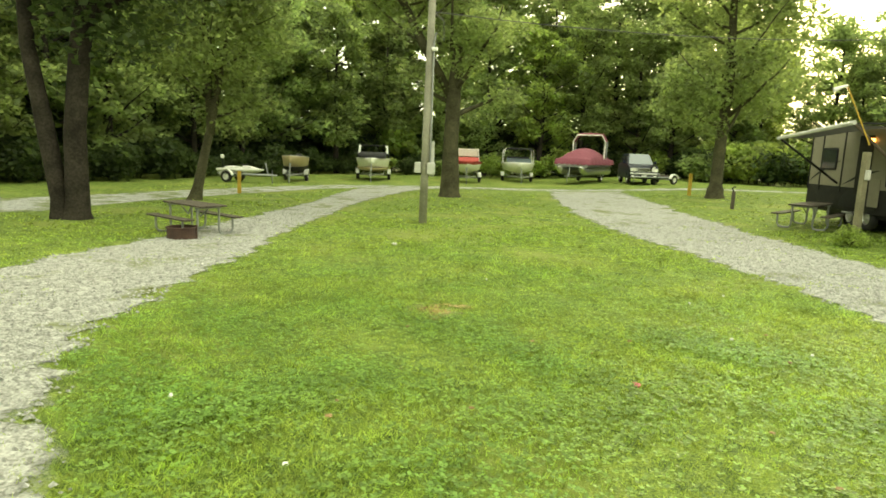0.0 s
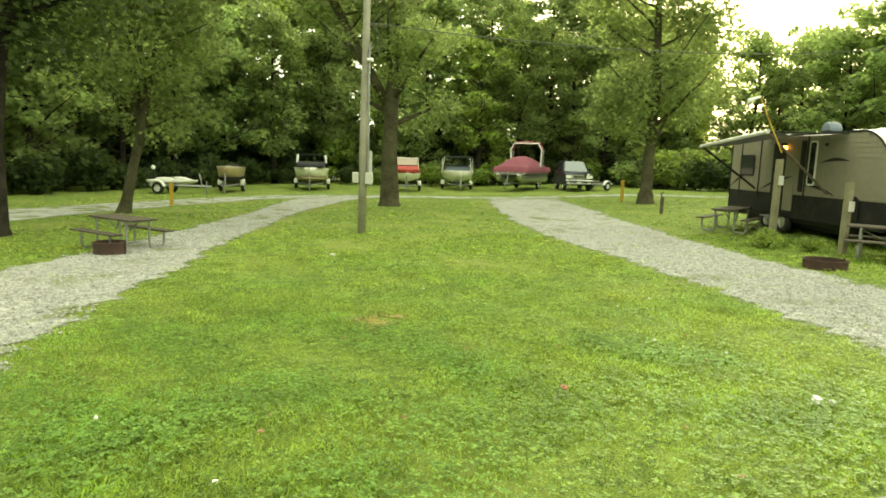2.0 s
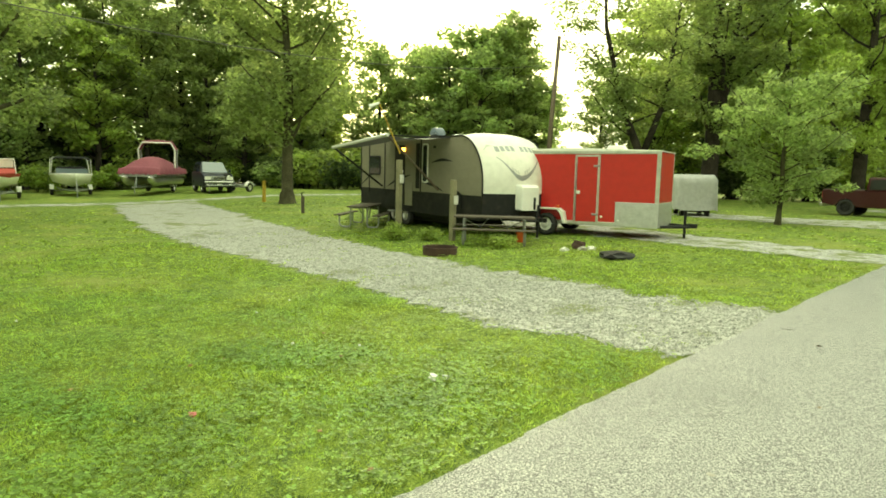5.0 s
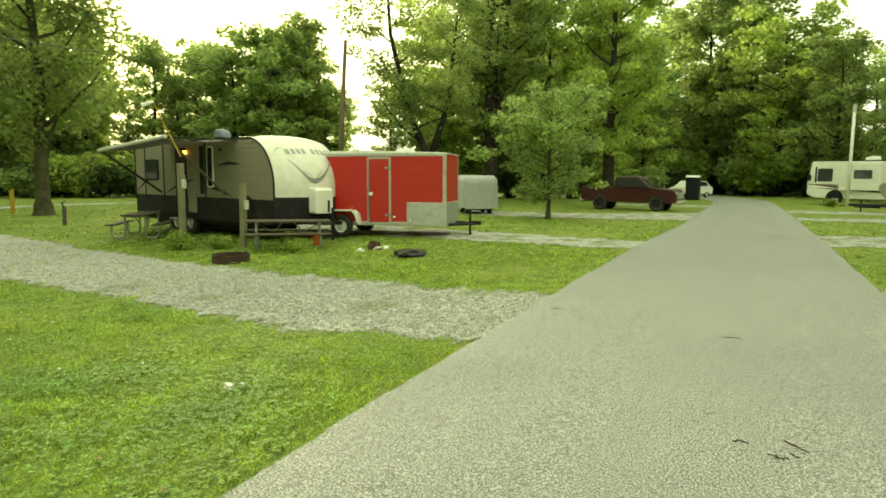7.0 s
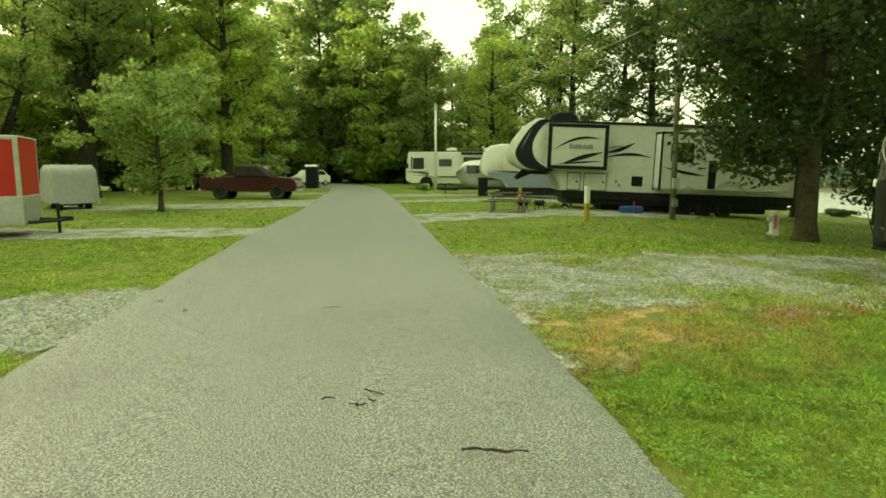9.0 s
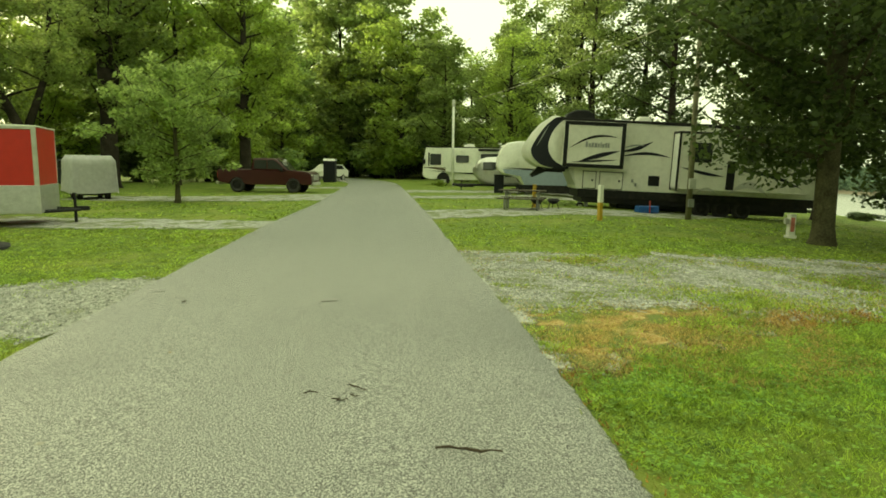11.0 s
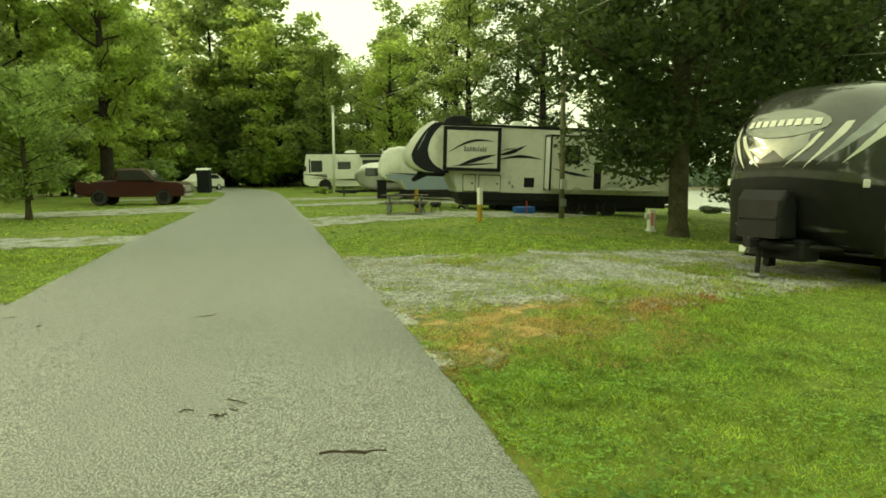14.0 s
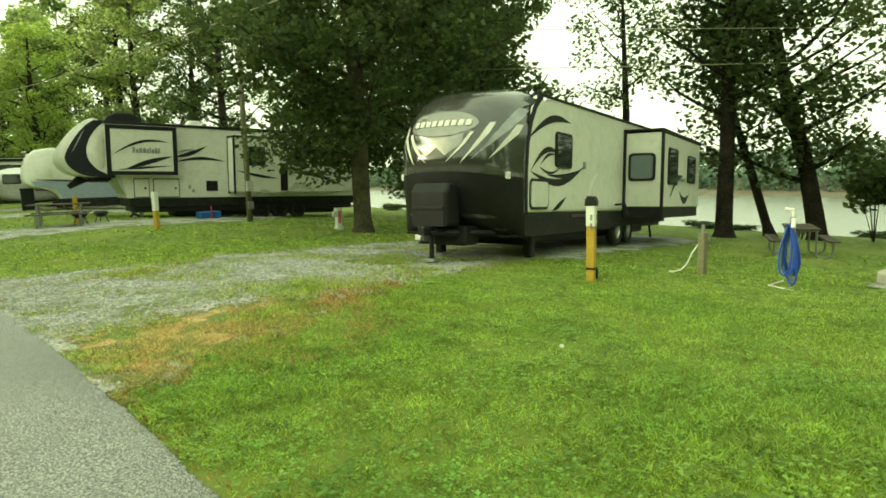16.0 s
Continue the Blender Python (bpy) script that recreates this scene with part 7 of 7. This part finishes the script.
# ---- picnic tables ----
def picnic_table(at, yaw, length, label):
    v = thing("picnic_table", label, "picnic table", at, yaw, group="picnic tables")
    for i in range(5):
        y = -0.36 + i * 0.147
        part("tabletop_plank", B(-length / 2, length / 2, y, y + 0.138, 0.72, 0.76, bevel=0.006), WOOD, v)
    for s in (-1, 1):
        for k in range(2):
            y = s * 0.68 - 0.14 + k * 0.145
            part("seat_plank", B(-length / 2, length / 2, y, y + 0.138, 0.42, 0.46, bevel=0.006), WOOD, v)
    for x in (-length / 2 + 0.28, length / 2 - 0.28):
        for s in (-1, 1):
            part("leg", T([(x, s * 0.3, 0.7), (x, s * 0.3, 0.12), (x, s * 0.34, 0.03), (x, s * 0.5, 0.02), (x, s * 0.64, 0.04), (x, s * 0.7, 0.14), (x, s * 0.7, 0.41)], 0.03, 8), PIPE, v, "bent grey steel pipe leg")
        part("cross_bar", T([(x, -0.36, 0.69), (x, 0.36, 0.69)], 0.025, 6), PIPE, v)
        part("brace", T([(x, 0, 0.66), (x * 0.45, 0, 0.45), (x * 0.2, 0, 0.69)], 0.02, 6), PIPE, v)
    return v


picnic_table((-5.75, 14.0), 142, 1.85, "weathered picnic table with bent pipe legs on gravel").scale = (0.85, 0.85, 0.88)
picnic_table((11.45, 20.0), 46, 2.3, "weathered picnic table with bent pipe legs by the awning")
picnic_table((11.5, 13.05), -42, 2.2, "long weathered picnic table in front of the camper")
picnic_table((7.0, -15.8), -58, 1.7, "picnic table with bent pipe legs near the river").scale = (0.85, 0.85, 0.92)
picnic_table((24.6, -2.3), 80, 1.8, "dark picnic table in the shade of the long camper")


def fire_ring(at, r, label, material):
    v = thing("fire_ring", label, "fire ring", at)
    n = 28
    bm = bmesh.new()
    a, b, c, d = [[bm.verts.new((q * math.cos(math.tau * k / n), q * math.sin(math.tau * k / n), z)) for k in range(n)] for q, z in ((r, -0.03), (r, 0.27), (r - 0.02, 0.27), (r - 0.02, -0.03))]
    for u, w in ((a, b), (b, c), (c, d)):
        for k in range(n):
            bm.faces.new((u[k], u[(k + 1) % n], w[(k + 1) % n], w[k]))
    part("ring", bm, material, v)
    part("lip", T([(r * math.cos(math.tau * k / 24), r * math.sin(math.tau * k / 24), 0.27) for k in range(25)], 0.02, 6), material, v)
    bm = bmesh.new()
    f = [bm.verts.new(((r - 0.03) * math.cos(math.tau * k / n), (r - 0.03) * math.sin(math.tau * k / n), 0.05)) for k in range(n)]
    bm.faces.new(f)
    part("ash", bm, BLACKBAG, v)
    part("grate_post", T([(r + 0.01, 0, 0), (r + 0.01, 0, 0.33)], 0.02), material, v)
    return v


fire_ring((-5.6, 12.95), 0.29, "rusty steel fire ring beside a picnic table", RUST).scale = (1, 1, 0.9)
fire_ring((9.12, 12.35), 0.42, "rusty steel fire ring at the edge of the gravel", RUST).scale = (1, 1, 0.66)
v = thing("fire_pit", "ring of grey concrete blocks on a gravel patch", "fire pit", (3.4, -12.05))
for k in range(9):
    a = math.tau * k / 9
    part("block", box(bmesh.new(), -0.2, 0.2, -0.1, 0.1, 0, 0.2, 0.015, m=pose(0.55 * math.cos(a), 0.55 * math.sin(a), 0, 0, 0, math.degrees(a) + 90)), CONCRETE, v)
strip("pad_8", [(2.1, -11.0), (1.8, -12.2), (2.1, -13.4)], [(4.0, -11.0), (4.25, -12.1), (4.1, -13.3)], GRAVEL_GREY, "small gravel patch round a fire pit", "gravel pad", 0.02, 0.12, 8, 0.08, 0.0, 21)


# ---- flag pole tool, tub, litter ----
v = thing("telescopic_pole", "yellow pole with a white lamp head above the awning", "pole lamp", (9.58, 16.15))
part("pole", T([(0.7, -0.2, 2.55), (0.1, 0.08, 4.03)], 0.018), YELLOW, v)
part("lamp_head", T([(0.12, 0.06, 4.0), (-0.16, 0.16, 3.88)], [0.03, 0.065], 10), PVC, v)
v = thing("plastic_tub", "blue plastic tub under the long camper", "tub", (27.4, -7.9), 10)
part("tub", B(-0.25, 0.25, -0.45, 0.45, 0, 0.3, bevel=0.03), BLUETUB, v)
part("scoop", T([(-0.3, 0, 0.0), (-0.32, 0.02, 0.55)], 0.03), REDCAN, v)
for at in ((24.9, -2.9), (25.3, -3.6)):
    v = thing("small_grill", "small dark charcoal grill on the grass", "grill", at)
    part("bowl", T([(0, 0, 0.22), (0, 0, 0.34), (0, 0, 0.42)], [0.12, 0.26, 0.2], 14), DARK, v)
    for k in range(3):
        a = k * 2.1
        part("leg", T([(0.15 * math.cos(a), 0.15 * math.sin(a), 0.28), (0.25 * math.cos(a), 0.25 * math.sin(a), 0)], 0.015, 6), DARK, v)
v = thing("portable_toilet", "dark blue portable toilet far along the road", "portable toilet", (61.5, 13.6))
part("cabin", B(-0.55, 0.55, -0.55, 0.55, 0, 2.1, bevel=0.03), NAVY, v)
part("roof", prism([(-0.6, 2.1), (0.6, 2.1), (0.4, 2.3), (-0.4, 2.3)], -0.58, 0.58, 0.03), PVC, v)
part("door", B(-0.57, -0.545, -0.35, 0.35, 0.1, 1.95), NAVY, v)
v = thing("rubbish_bin", "dark upright rubbish bin beside a camper", "bin", (40.6, -2.1))
part("bin", prism([(-0.28, 0), (0.28, 0), (0.34, 1.1), (-0.34, 1.1)], -0.3, 0.3, 0.03), NAVY, v)
part("lid", B(-0.38, 0.38, -0.34, 0.34, 1.1, 1.18), DARK, v)
v = thing("bucket", "orange bucket under a picnic table", "bucket", (12.3, 12.8))
part("bucket", T([(0, 0, 0), (0, 0, 0.3)], [0.12, 0.15], 14), ORANGE, v)


def crumple(name, label, category, at, r, material, seed, flat=0.5, dz=0.0):
    rnd = random.Random(seed)
    bm = bmesh.new()
    bmesh.ops.create_icosphere(bm, subdivisions=2, radius=r)
    for w in bm.verts:
        w.co *= 0.65 + 0.7 * rnd.random()
        w.co.z = w.co.z * flat + r * flat * 0.6
    ob = mesh_ob(name, bm, material)
    ob.matrix_world = pose(at[0], at[1], ground_z(*at) + dz, 0, 0, seed * 40)
    return tagged(ob, label, category)


crumple("paper_scrap", "crumpled white paper scrap in the grass", "litter", (3.08, 4.42), 0.045, PAPER, 1, 0.6, 0.03)
crumple("paper_scrap", "crumpled white paper scrap in the grass", "litter", (3.17, 4.36), 0.03, PAPER, 2, 0.6, 0.03)
crumple("paper_scrap", "pink scrap of paper in the grass", "litter", (1.2, 4.72), 0.025, PINK, 3, 0.8, 0.04)
crumple("paper_scrap", "tiny white scrap in the grass", "litter", (-1.25, 13.2), 0.05, PAPER, 4, 0.5, 0.02)
crumple("paper_scrap", "tiny white scrap in the grass", "litter", (3.6, -4.1), 0.018, PAPER, 5, 0.8, 0.05)
crumple("black_bag", "crumpled black plastic lying on the grass", "plastic bag", (11.75, 9.15), 0.4, DARK, 6, 0.25)
crumple("stone", "dark stone by the trailer", "stone", (12.35, 10.75), 0.17, RUST, 7, 0.9)
crumple("stone", "white stone in the grass", "stone", (12.2, 10.5), 0.11, CONCRETE, 8, 0.6)
crumple("stone", "white stone in the grass", "stone", (12.5, 10.45), 0.11, PAPER, 9, 0.6)
crumple("stone", "white stone in the grass", "stone", (11.8, 10.75), 0.1, PAPER, 10, 0.6)
crumple("fallen_leaf", "dry orange leaf on the lawn", "leaf", (1.75, 3.2), 0.02, LEAFDRY, 11, 0.4, 0.05)
crumple("fallen_leaf", "dry yellow leaf on the lawn", "leaf", (-1.05, 3.25), 0.018, PAPER, 12, 0.5, 0.05)
crumple("fallen_leaf", "pale leaf on the asphalt", "leaf", (3.3, 2.05), 0.022, CONCRETE, 13, 0.15, 0.06)
for i, (x, y) in enumerate([(2.9, 8.0), (3.6, 8.6), (2.6, 6.2), (3.1, 5.7), (-2.0, 4.1), (0.4, 9.2), (-3.9, 9.6)]):
    crumple("clover_flower", "white clover flower head", "flower", (x, y), 0.014, PAPER, 20 + i, 0.9, 0.06)


lr = random.Random(31)
for i in range(16):
    x = lr.uniform(3.6, 9.5)
    y = lr.uniform(0.0, 2.6) + (x - 3.6) * 0.13
    crumple("fallen_leaf", "small dry leaf lying on the asphalt", "leaf", (x, y), 0.014 + 0.012 * lr.random(), LEAFDRY if i % 3 else WOODSTICK, 60 + i, 0.2, 0.06)
for i in range(12):
    crumple("fallen_leaf", "small brown leaf caught in the grass", "leaf", (lr.uniform(-1.5, 3.2), lr.uniform(3.6, 6.5)), 0.012 + 0.01 * lr.random(), LEAFDRY, 80 + i, 0.35, 0.05)


def stick(a, b, r, seed, bend=0.02):
    rnd = random.Random(seed)
    pts = []
    for i in range(7):
        f = i / 6
        x, y = a[0] + (b[0] - a[0]) * f + rnd.uniform(-bend, bend), a[1] + (b[1] - a[1]) * f + rnd.uniform(-bend, bend)
        pts.append((x, y, ground_z(x, y) + 0.072 + r))
    ob = mesh_ob("twig", T(pts, [r * 0.5 * (0.6 + 0.6 * rnd.random()) for _ in pts], 6), WOODSTICK)
    return tagged(ob, "short dark twig lying on the asphalt", "twig")


stick((3.38, -0.11), (3.34, -0.44), 0.015, 1)
stick((4.30, 0.54), (4.2, 0.42), 0.009, 2)
stick((4.05, 0.62), (4.02, 0.51), 0.009, 3)
stick((4.13, 0.84), (4.15, 0.75), 0.009, 4)
stick((4.5, 1.06), (4.57, 1.03), 0.005, 5)
stick((4.12, 0.5), (4.1, 0.46), 0.008, 6)
stick((6.9, 1.4), (7.0, 1.2), 0.008, 7)
stick((7.2, 3.4), (7.25, 3.3), 0.008, 8)

bush("weed_clump", "leafy weed clump beside the picnic table", (11.05, 12.3), LEAF_B, 900, 0.08, 140, 0.5, 0.45)
bush("weed_clump", "leafy weed clump at the foot of the post", (10.0, 15.8), LEAF_B, 1000, 0.08, 141, 0.5, 0.55)
bush("weed_clump", "leafy weed clump at the foot of the post", (10.6, 14.9), LEAF_B, 600, 0.07, 142, 0.4, 0.35)
bush("weed_clump", "round green shrub by the road", (50.5, 2.0), LEAF_B, 500, 0.14, 143, 0.5, 0.6)
bush("weed_clump", "round green shrub by the road", (53.5, 2.4), LEAF_B, 500, 0.14, 144, 0.5, 0.5)
bush("weed_clump", "low shrub behind the site tree", (15.6, -12.5), LEAF_B, 500, 0.13, 145, 0.7, 0.8)
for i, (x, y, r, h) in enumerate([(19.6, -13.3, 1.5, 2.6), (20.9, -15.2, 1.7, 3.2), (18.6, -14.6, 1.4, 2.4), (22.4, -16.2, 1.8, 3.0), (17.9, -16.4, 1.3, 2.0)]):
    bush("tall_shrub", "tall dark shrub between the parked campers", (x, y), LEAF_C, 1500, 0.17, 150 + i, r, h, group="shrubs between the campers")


# ---- grass, clover and stones underfoot ----
def scatter(n, seed, box_xy, centre, sigma):
    rnd = np.random.default_rng(seed)
    x = rnd.uniform(box_xy[0], box_xy[1], n)
    y = rnd.uniform(box_xy[2], box_xy[3], n)
    d = np.hypot(x - centre[0], y - centre[1])
    keep = rnd.random(n) < np.clip((sigma / np.maximum(d, 0.5)) ** 1.35, 0, 1)
    return x[keep], y[keep], rnd


def blades(name, label, n, seed, area, material, h0, w0, centre, sigma, mask, per=6, spread=0.028):
    """Blades of grass in tufts: n tuft places are tried, with per blades each."""
    x, y, rnd = scatter(n, seed, area, centre, sigma)
    k = mask(x, y, rnd)
    x, y = x[k], y[k]
    tall = (0.35 + 0.95 * rnd.random(len(x)) ** 1.6) * (0.8 + 0.35 * np.sin(x * 1.1 + 0.7 * np.sin(y * 0.8)) * np.sin(y * 1.3 + 0.5))
    x, y, tall = np.repeat(x, per), np.repeat(y, per), np.repeat(tall, per)
    m = len(x)
    x, y = x + rnd.normal(0, spread, m), y + rnd.normal(0, spread, m)
    d = np.hypot(x, y)
    h = h0 * (0.55 + 0.7 * rnd.random(m)) * tall
    w = w0 * (0.7 + 0.6 * rnd.random(m)) * np.clip(d / 7, 1, 3.2)
    a = rnd.random(m) * math.tau
    lean = 0.2 + 1.6 * rnd.random(m)
    b = rnd.random(m) * math.tau
    z = bumpy(x, y) - 0.005
    base = np.stack([x, y, z], 1)
    side = np.stack([np.cos(a), np.sin(a), 0 * a], 1) * (w / 2)[:, None]
    tip = base + np.stack([np.cos(b) * lean * h, np.sin(b) * lean * h, h], 1)
    tri = np.stack([base - side, base + side, tip], 1).reshape(-1, 3)
    return tagged(fast_mesh(name, tri, 3, material), label, "grass", kind="stuff")


def on_lawn(x, y, rnd):
    # grass spreads a little over the gravel, but hardly over the road
    return ~inside_strips(x + rnd.normal(0, 0.16, len(x)), y + rnd.normal(0, 0.16, len(x))) & ~on_road(x + rnd.normal(0, 0.06, len(x)), y + rnd.normal(0, 0.06, len(x)))


def on_road(x, y):
    kept, STRIPS[:] = STRIPS[:], STRIPS[:1]
    r = inside_strips(x, y)
    STRIPS[:] = kept
    return r


def on_weedy(x, y, rnd):
    inside = inside_strips(x, y)
    noisef = np.sin(x * 2.3 + 1.2 * np.sin(y * 1.9)) * np.sin(y * 2.1 + 1.3 * np.sin(x * 1.7))
    south = y < -1.3
    return inside & (noisef + rnd.normal(0, 0.3, len(x)) > np.where(south, 0.12, 0.5)) & ~on_road(x, y)


blades("grass", "short mown lawn grass", 260000, 101, (-9, 16, -13, 19), BLADE, 0.048, 0.013, (1.5, 1.5), 4.8, on_lawn, 6)
blades("grass", "fine blades between the taller tufts", 230000, 106, (-6, 9, -9, 9), BLADE, 0.042, 0.011, (1.5, 1.0), 4.2, on_lawn, 4, 0.03)
blades("grass", "lawn grass further across the site", 60000, 102, (-14, 34, -18, 36), BLADE, 0.06, 0.022, (4, 6), 9.0, on_lawn, 5, 0.06)
blades("weeds", "weeds growing through the gravel", 90000, 103, (-7, 16, -12, 20), BLADE, 0.05, 0.01, (4, 2), 7.0, on_weedy, 5)
blades("dead_grass_blades", "dry brown grass blades", 26000, 104, (4.6, 8.6, -4.6, -0.6), DRYBLADE, 0.05, 0.014, (6, -2), 9.0, lambda x, y, r: (np.hypot((x - 6.25) / 1.25, (y + 2.2) / 1.65) + r.normal(0, 0.25, len(x)) < 1) & (np.sin(x * 5.3 + 1.5 * np.sin(y * 4.1)) + np.sin(y * 6.1 + x * 1.7) + r.normal(0, 0.6, len(x)) > -0.1) & ~on_road(x, y))
blades("grass", "green tufts among the dry grass", 15000, 105, (4.2, 8.6, -4.6, -0.6), BLADE, 0.06, 0.018, (6, -2), 9.0, lambda x, y, r: (np.sin(x * 3.1 + y) * np.sin(y * 2.7 - x) + r.normal(0, 0.3, len(x)) > 0.25) & ~on_road(x, y))


def along_lawn_edge(x, y, rnd):
    """A ragged band of litter where the lawn meets the gravel pad."""
    d = x - np.interp(-y, (0.7, 2.1, 3.4, 5.1), (4.6, 5.5, 6.38, 7.4)) + rnd.normal(0, 0.12, len(x))
    return (d > 0.02) & (d < 0.55) & (np.sin(x * 5.1 + y * 2.2) + rnd.normal(0, 0.7, len(x)) > -0.3) & ~on_road(x, y)


blades("leaf_litter", "dead brown grass litter along the lawn edge", 15000, 108, (4.8, 8.4, -5.0, -1.0), BROWNBLADE, 0.04, 0.018, (6, -2), 9.0, along_lawn_edge, 5)
blades("leaf_litter", "brown litter along the edge of the asphalt", 16000, 109, (0.5, 10, -4.5, 1.5), BROWNBLADE, 0.035, 0.02, (5, -2), 9.0, lambda x, y, r: ~on_road(x, y) & on_road(x, y + 0.05 + 0.2 * r.random(len(x)) ** 2), 4)
blades("weeds", "weeds growing through the far gravel pad", 42000, 111, (7, 17, -10, -1.2), BLADE, 0.06, 0.013, (10.5, -5), 4.0, on_weedy, 5)
blades("dry_weeds", "dry yellow weeds on the gravel pad", 50000, 107, (4, 15, -10, 0.2), DRYBLADE, 0.045, 0.011, (7, -2), 6.0, on_weedy, 5)


def clover_patch(seed, n):
    x, y, rnd = scatter(n, seed, (-7, 9, -9, 12), (1.0, 2.5), 3.6)
    noisef = np.sin(x * 2.9 + 1.6 * np.sin(y * 2.3)) + np.sin(y * 3.3 + 1.4 * np.sin(x * 2.7)) + rnd.normal(0, 2.2, len(x))
    k = ~inside_strips(x, y) & (noisef > 1.0)
    x, y = x[k], y[k]
    m = len(x)
    z = bumpy(x, y) + 0.035 + 0.035 * rnd.random(m)
    a0 = rnd.random(m) * math.tau
    out = []
    for j in range(3):
        a = a0 + j * math.tau / 3
        s = 0.014 + 0.013 * rnd.random(m)
        c = np.stack([x, y, z], 1)
        u = np.stack([np.cos(a), np.sin(a), 0.25 + 0 * a], 1) * s[:, None]
        v = np.stack([-np.sin(a), np.cos(a), 0 * a], 1) * (s * 0.55)[:, None]
        out.append(np.stack([c, c + u * 0.7 + v, c + u * 1.25, c + u * 0.7 - v], 1))
    return np.concatenate(out).reshape(-1, 3)


tagged(fast_mesh("clover", clover_patch(110, 420000), 4, CLOVER), "clover growing in the lawn", "clover", kind="stuff")


def pebbles(name, label, n, seed, area, centre, sigma, size):
    x, y, rnd = scatter(n, seed, area, centre, sigma)
    k = inside_strips(x, y) & inside_strips(x + rnd.normal(0, 0.3, len(x)), y + rnd.normal(0, 0.3, len(x))) & inside_strips(x + rnd.normal(0, 0.3, len(x)), y + rnd.normal(0, 0.3, len(x))) & ~on_road(x, y) & (np.hypot((x - 6.0) / 1.4, (y + 2.2) / 1.7) + rnd.normal(0, 0.12, len(x)) > 1)
    x, y = x[k], y[k]
    m = len(x)
    z = terrain(x, y) + 0.012
    s = size * (0.5 + rnd.random(m))
    c = np.stack([x, y, z + s * 0.15], 1)
    a = rnd.random(m) * math.tau
    ax = [np.stack([np.cos(a + q * math.pi / 2) * s, np.sin(a + q * math.pi / 2) * s * (0.6 + 0.3 * rnd.random(m)), (rnd.random(m) - 0.5) * s * 0.4], 1) for q in range(4)]
    top = c + np.stack([0 * s, 0 * s, s * 0.75], 1)
    tri = [np.stack([c + ax[q], c + ax[(q + 1) % 4], top], 1) for q in range(4)]
    return tagged(fast_mesh(name, np.concatenate(tri).reshape(-1, 3), 3, STONE), label, "gravel", kind="stuff")


pebbles("loose_gravel", "loose pale limestone chips", 260000, 120, (-10, 15, -9, 22), (3, 2), 7.5, 0.021)
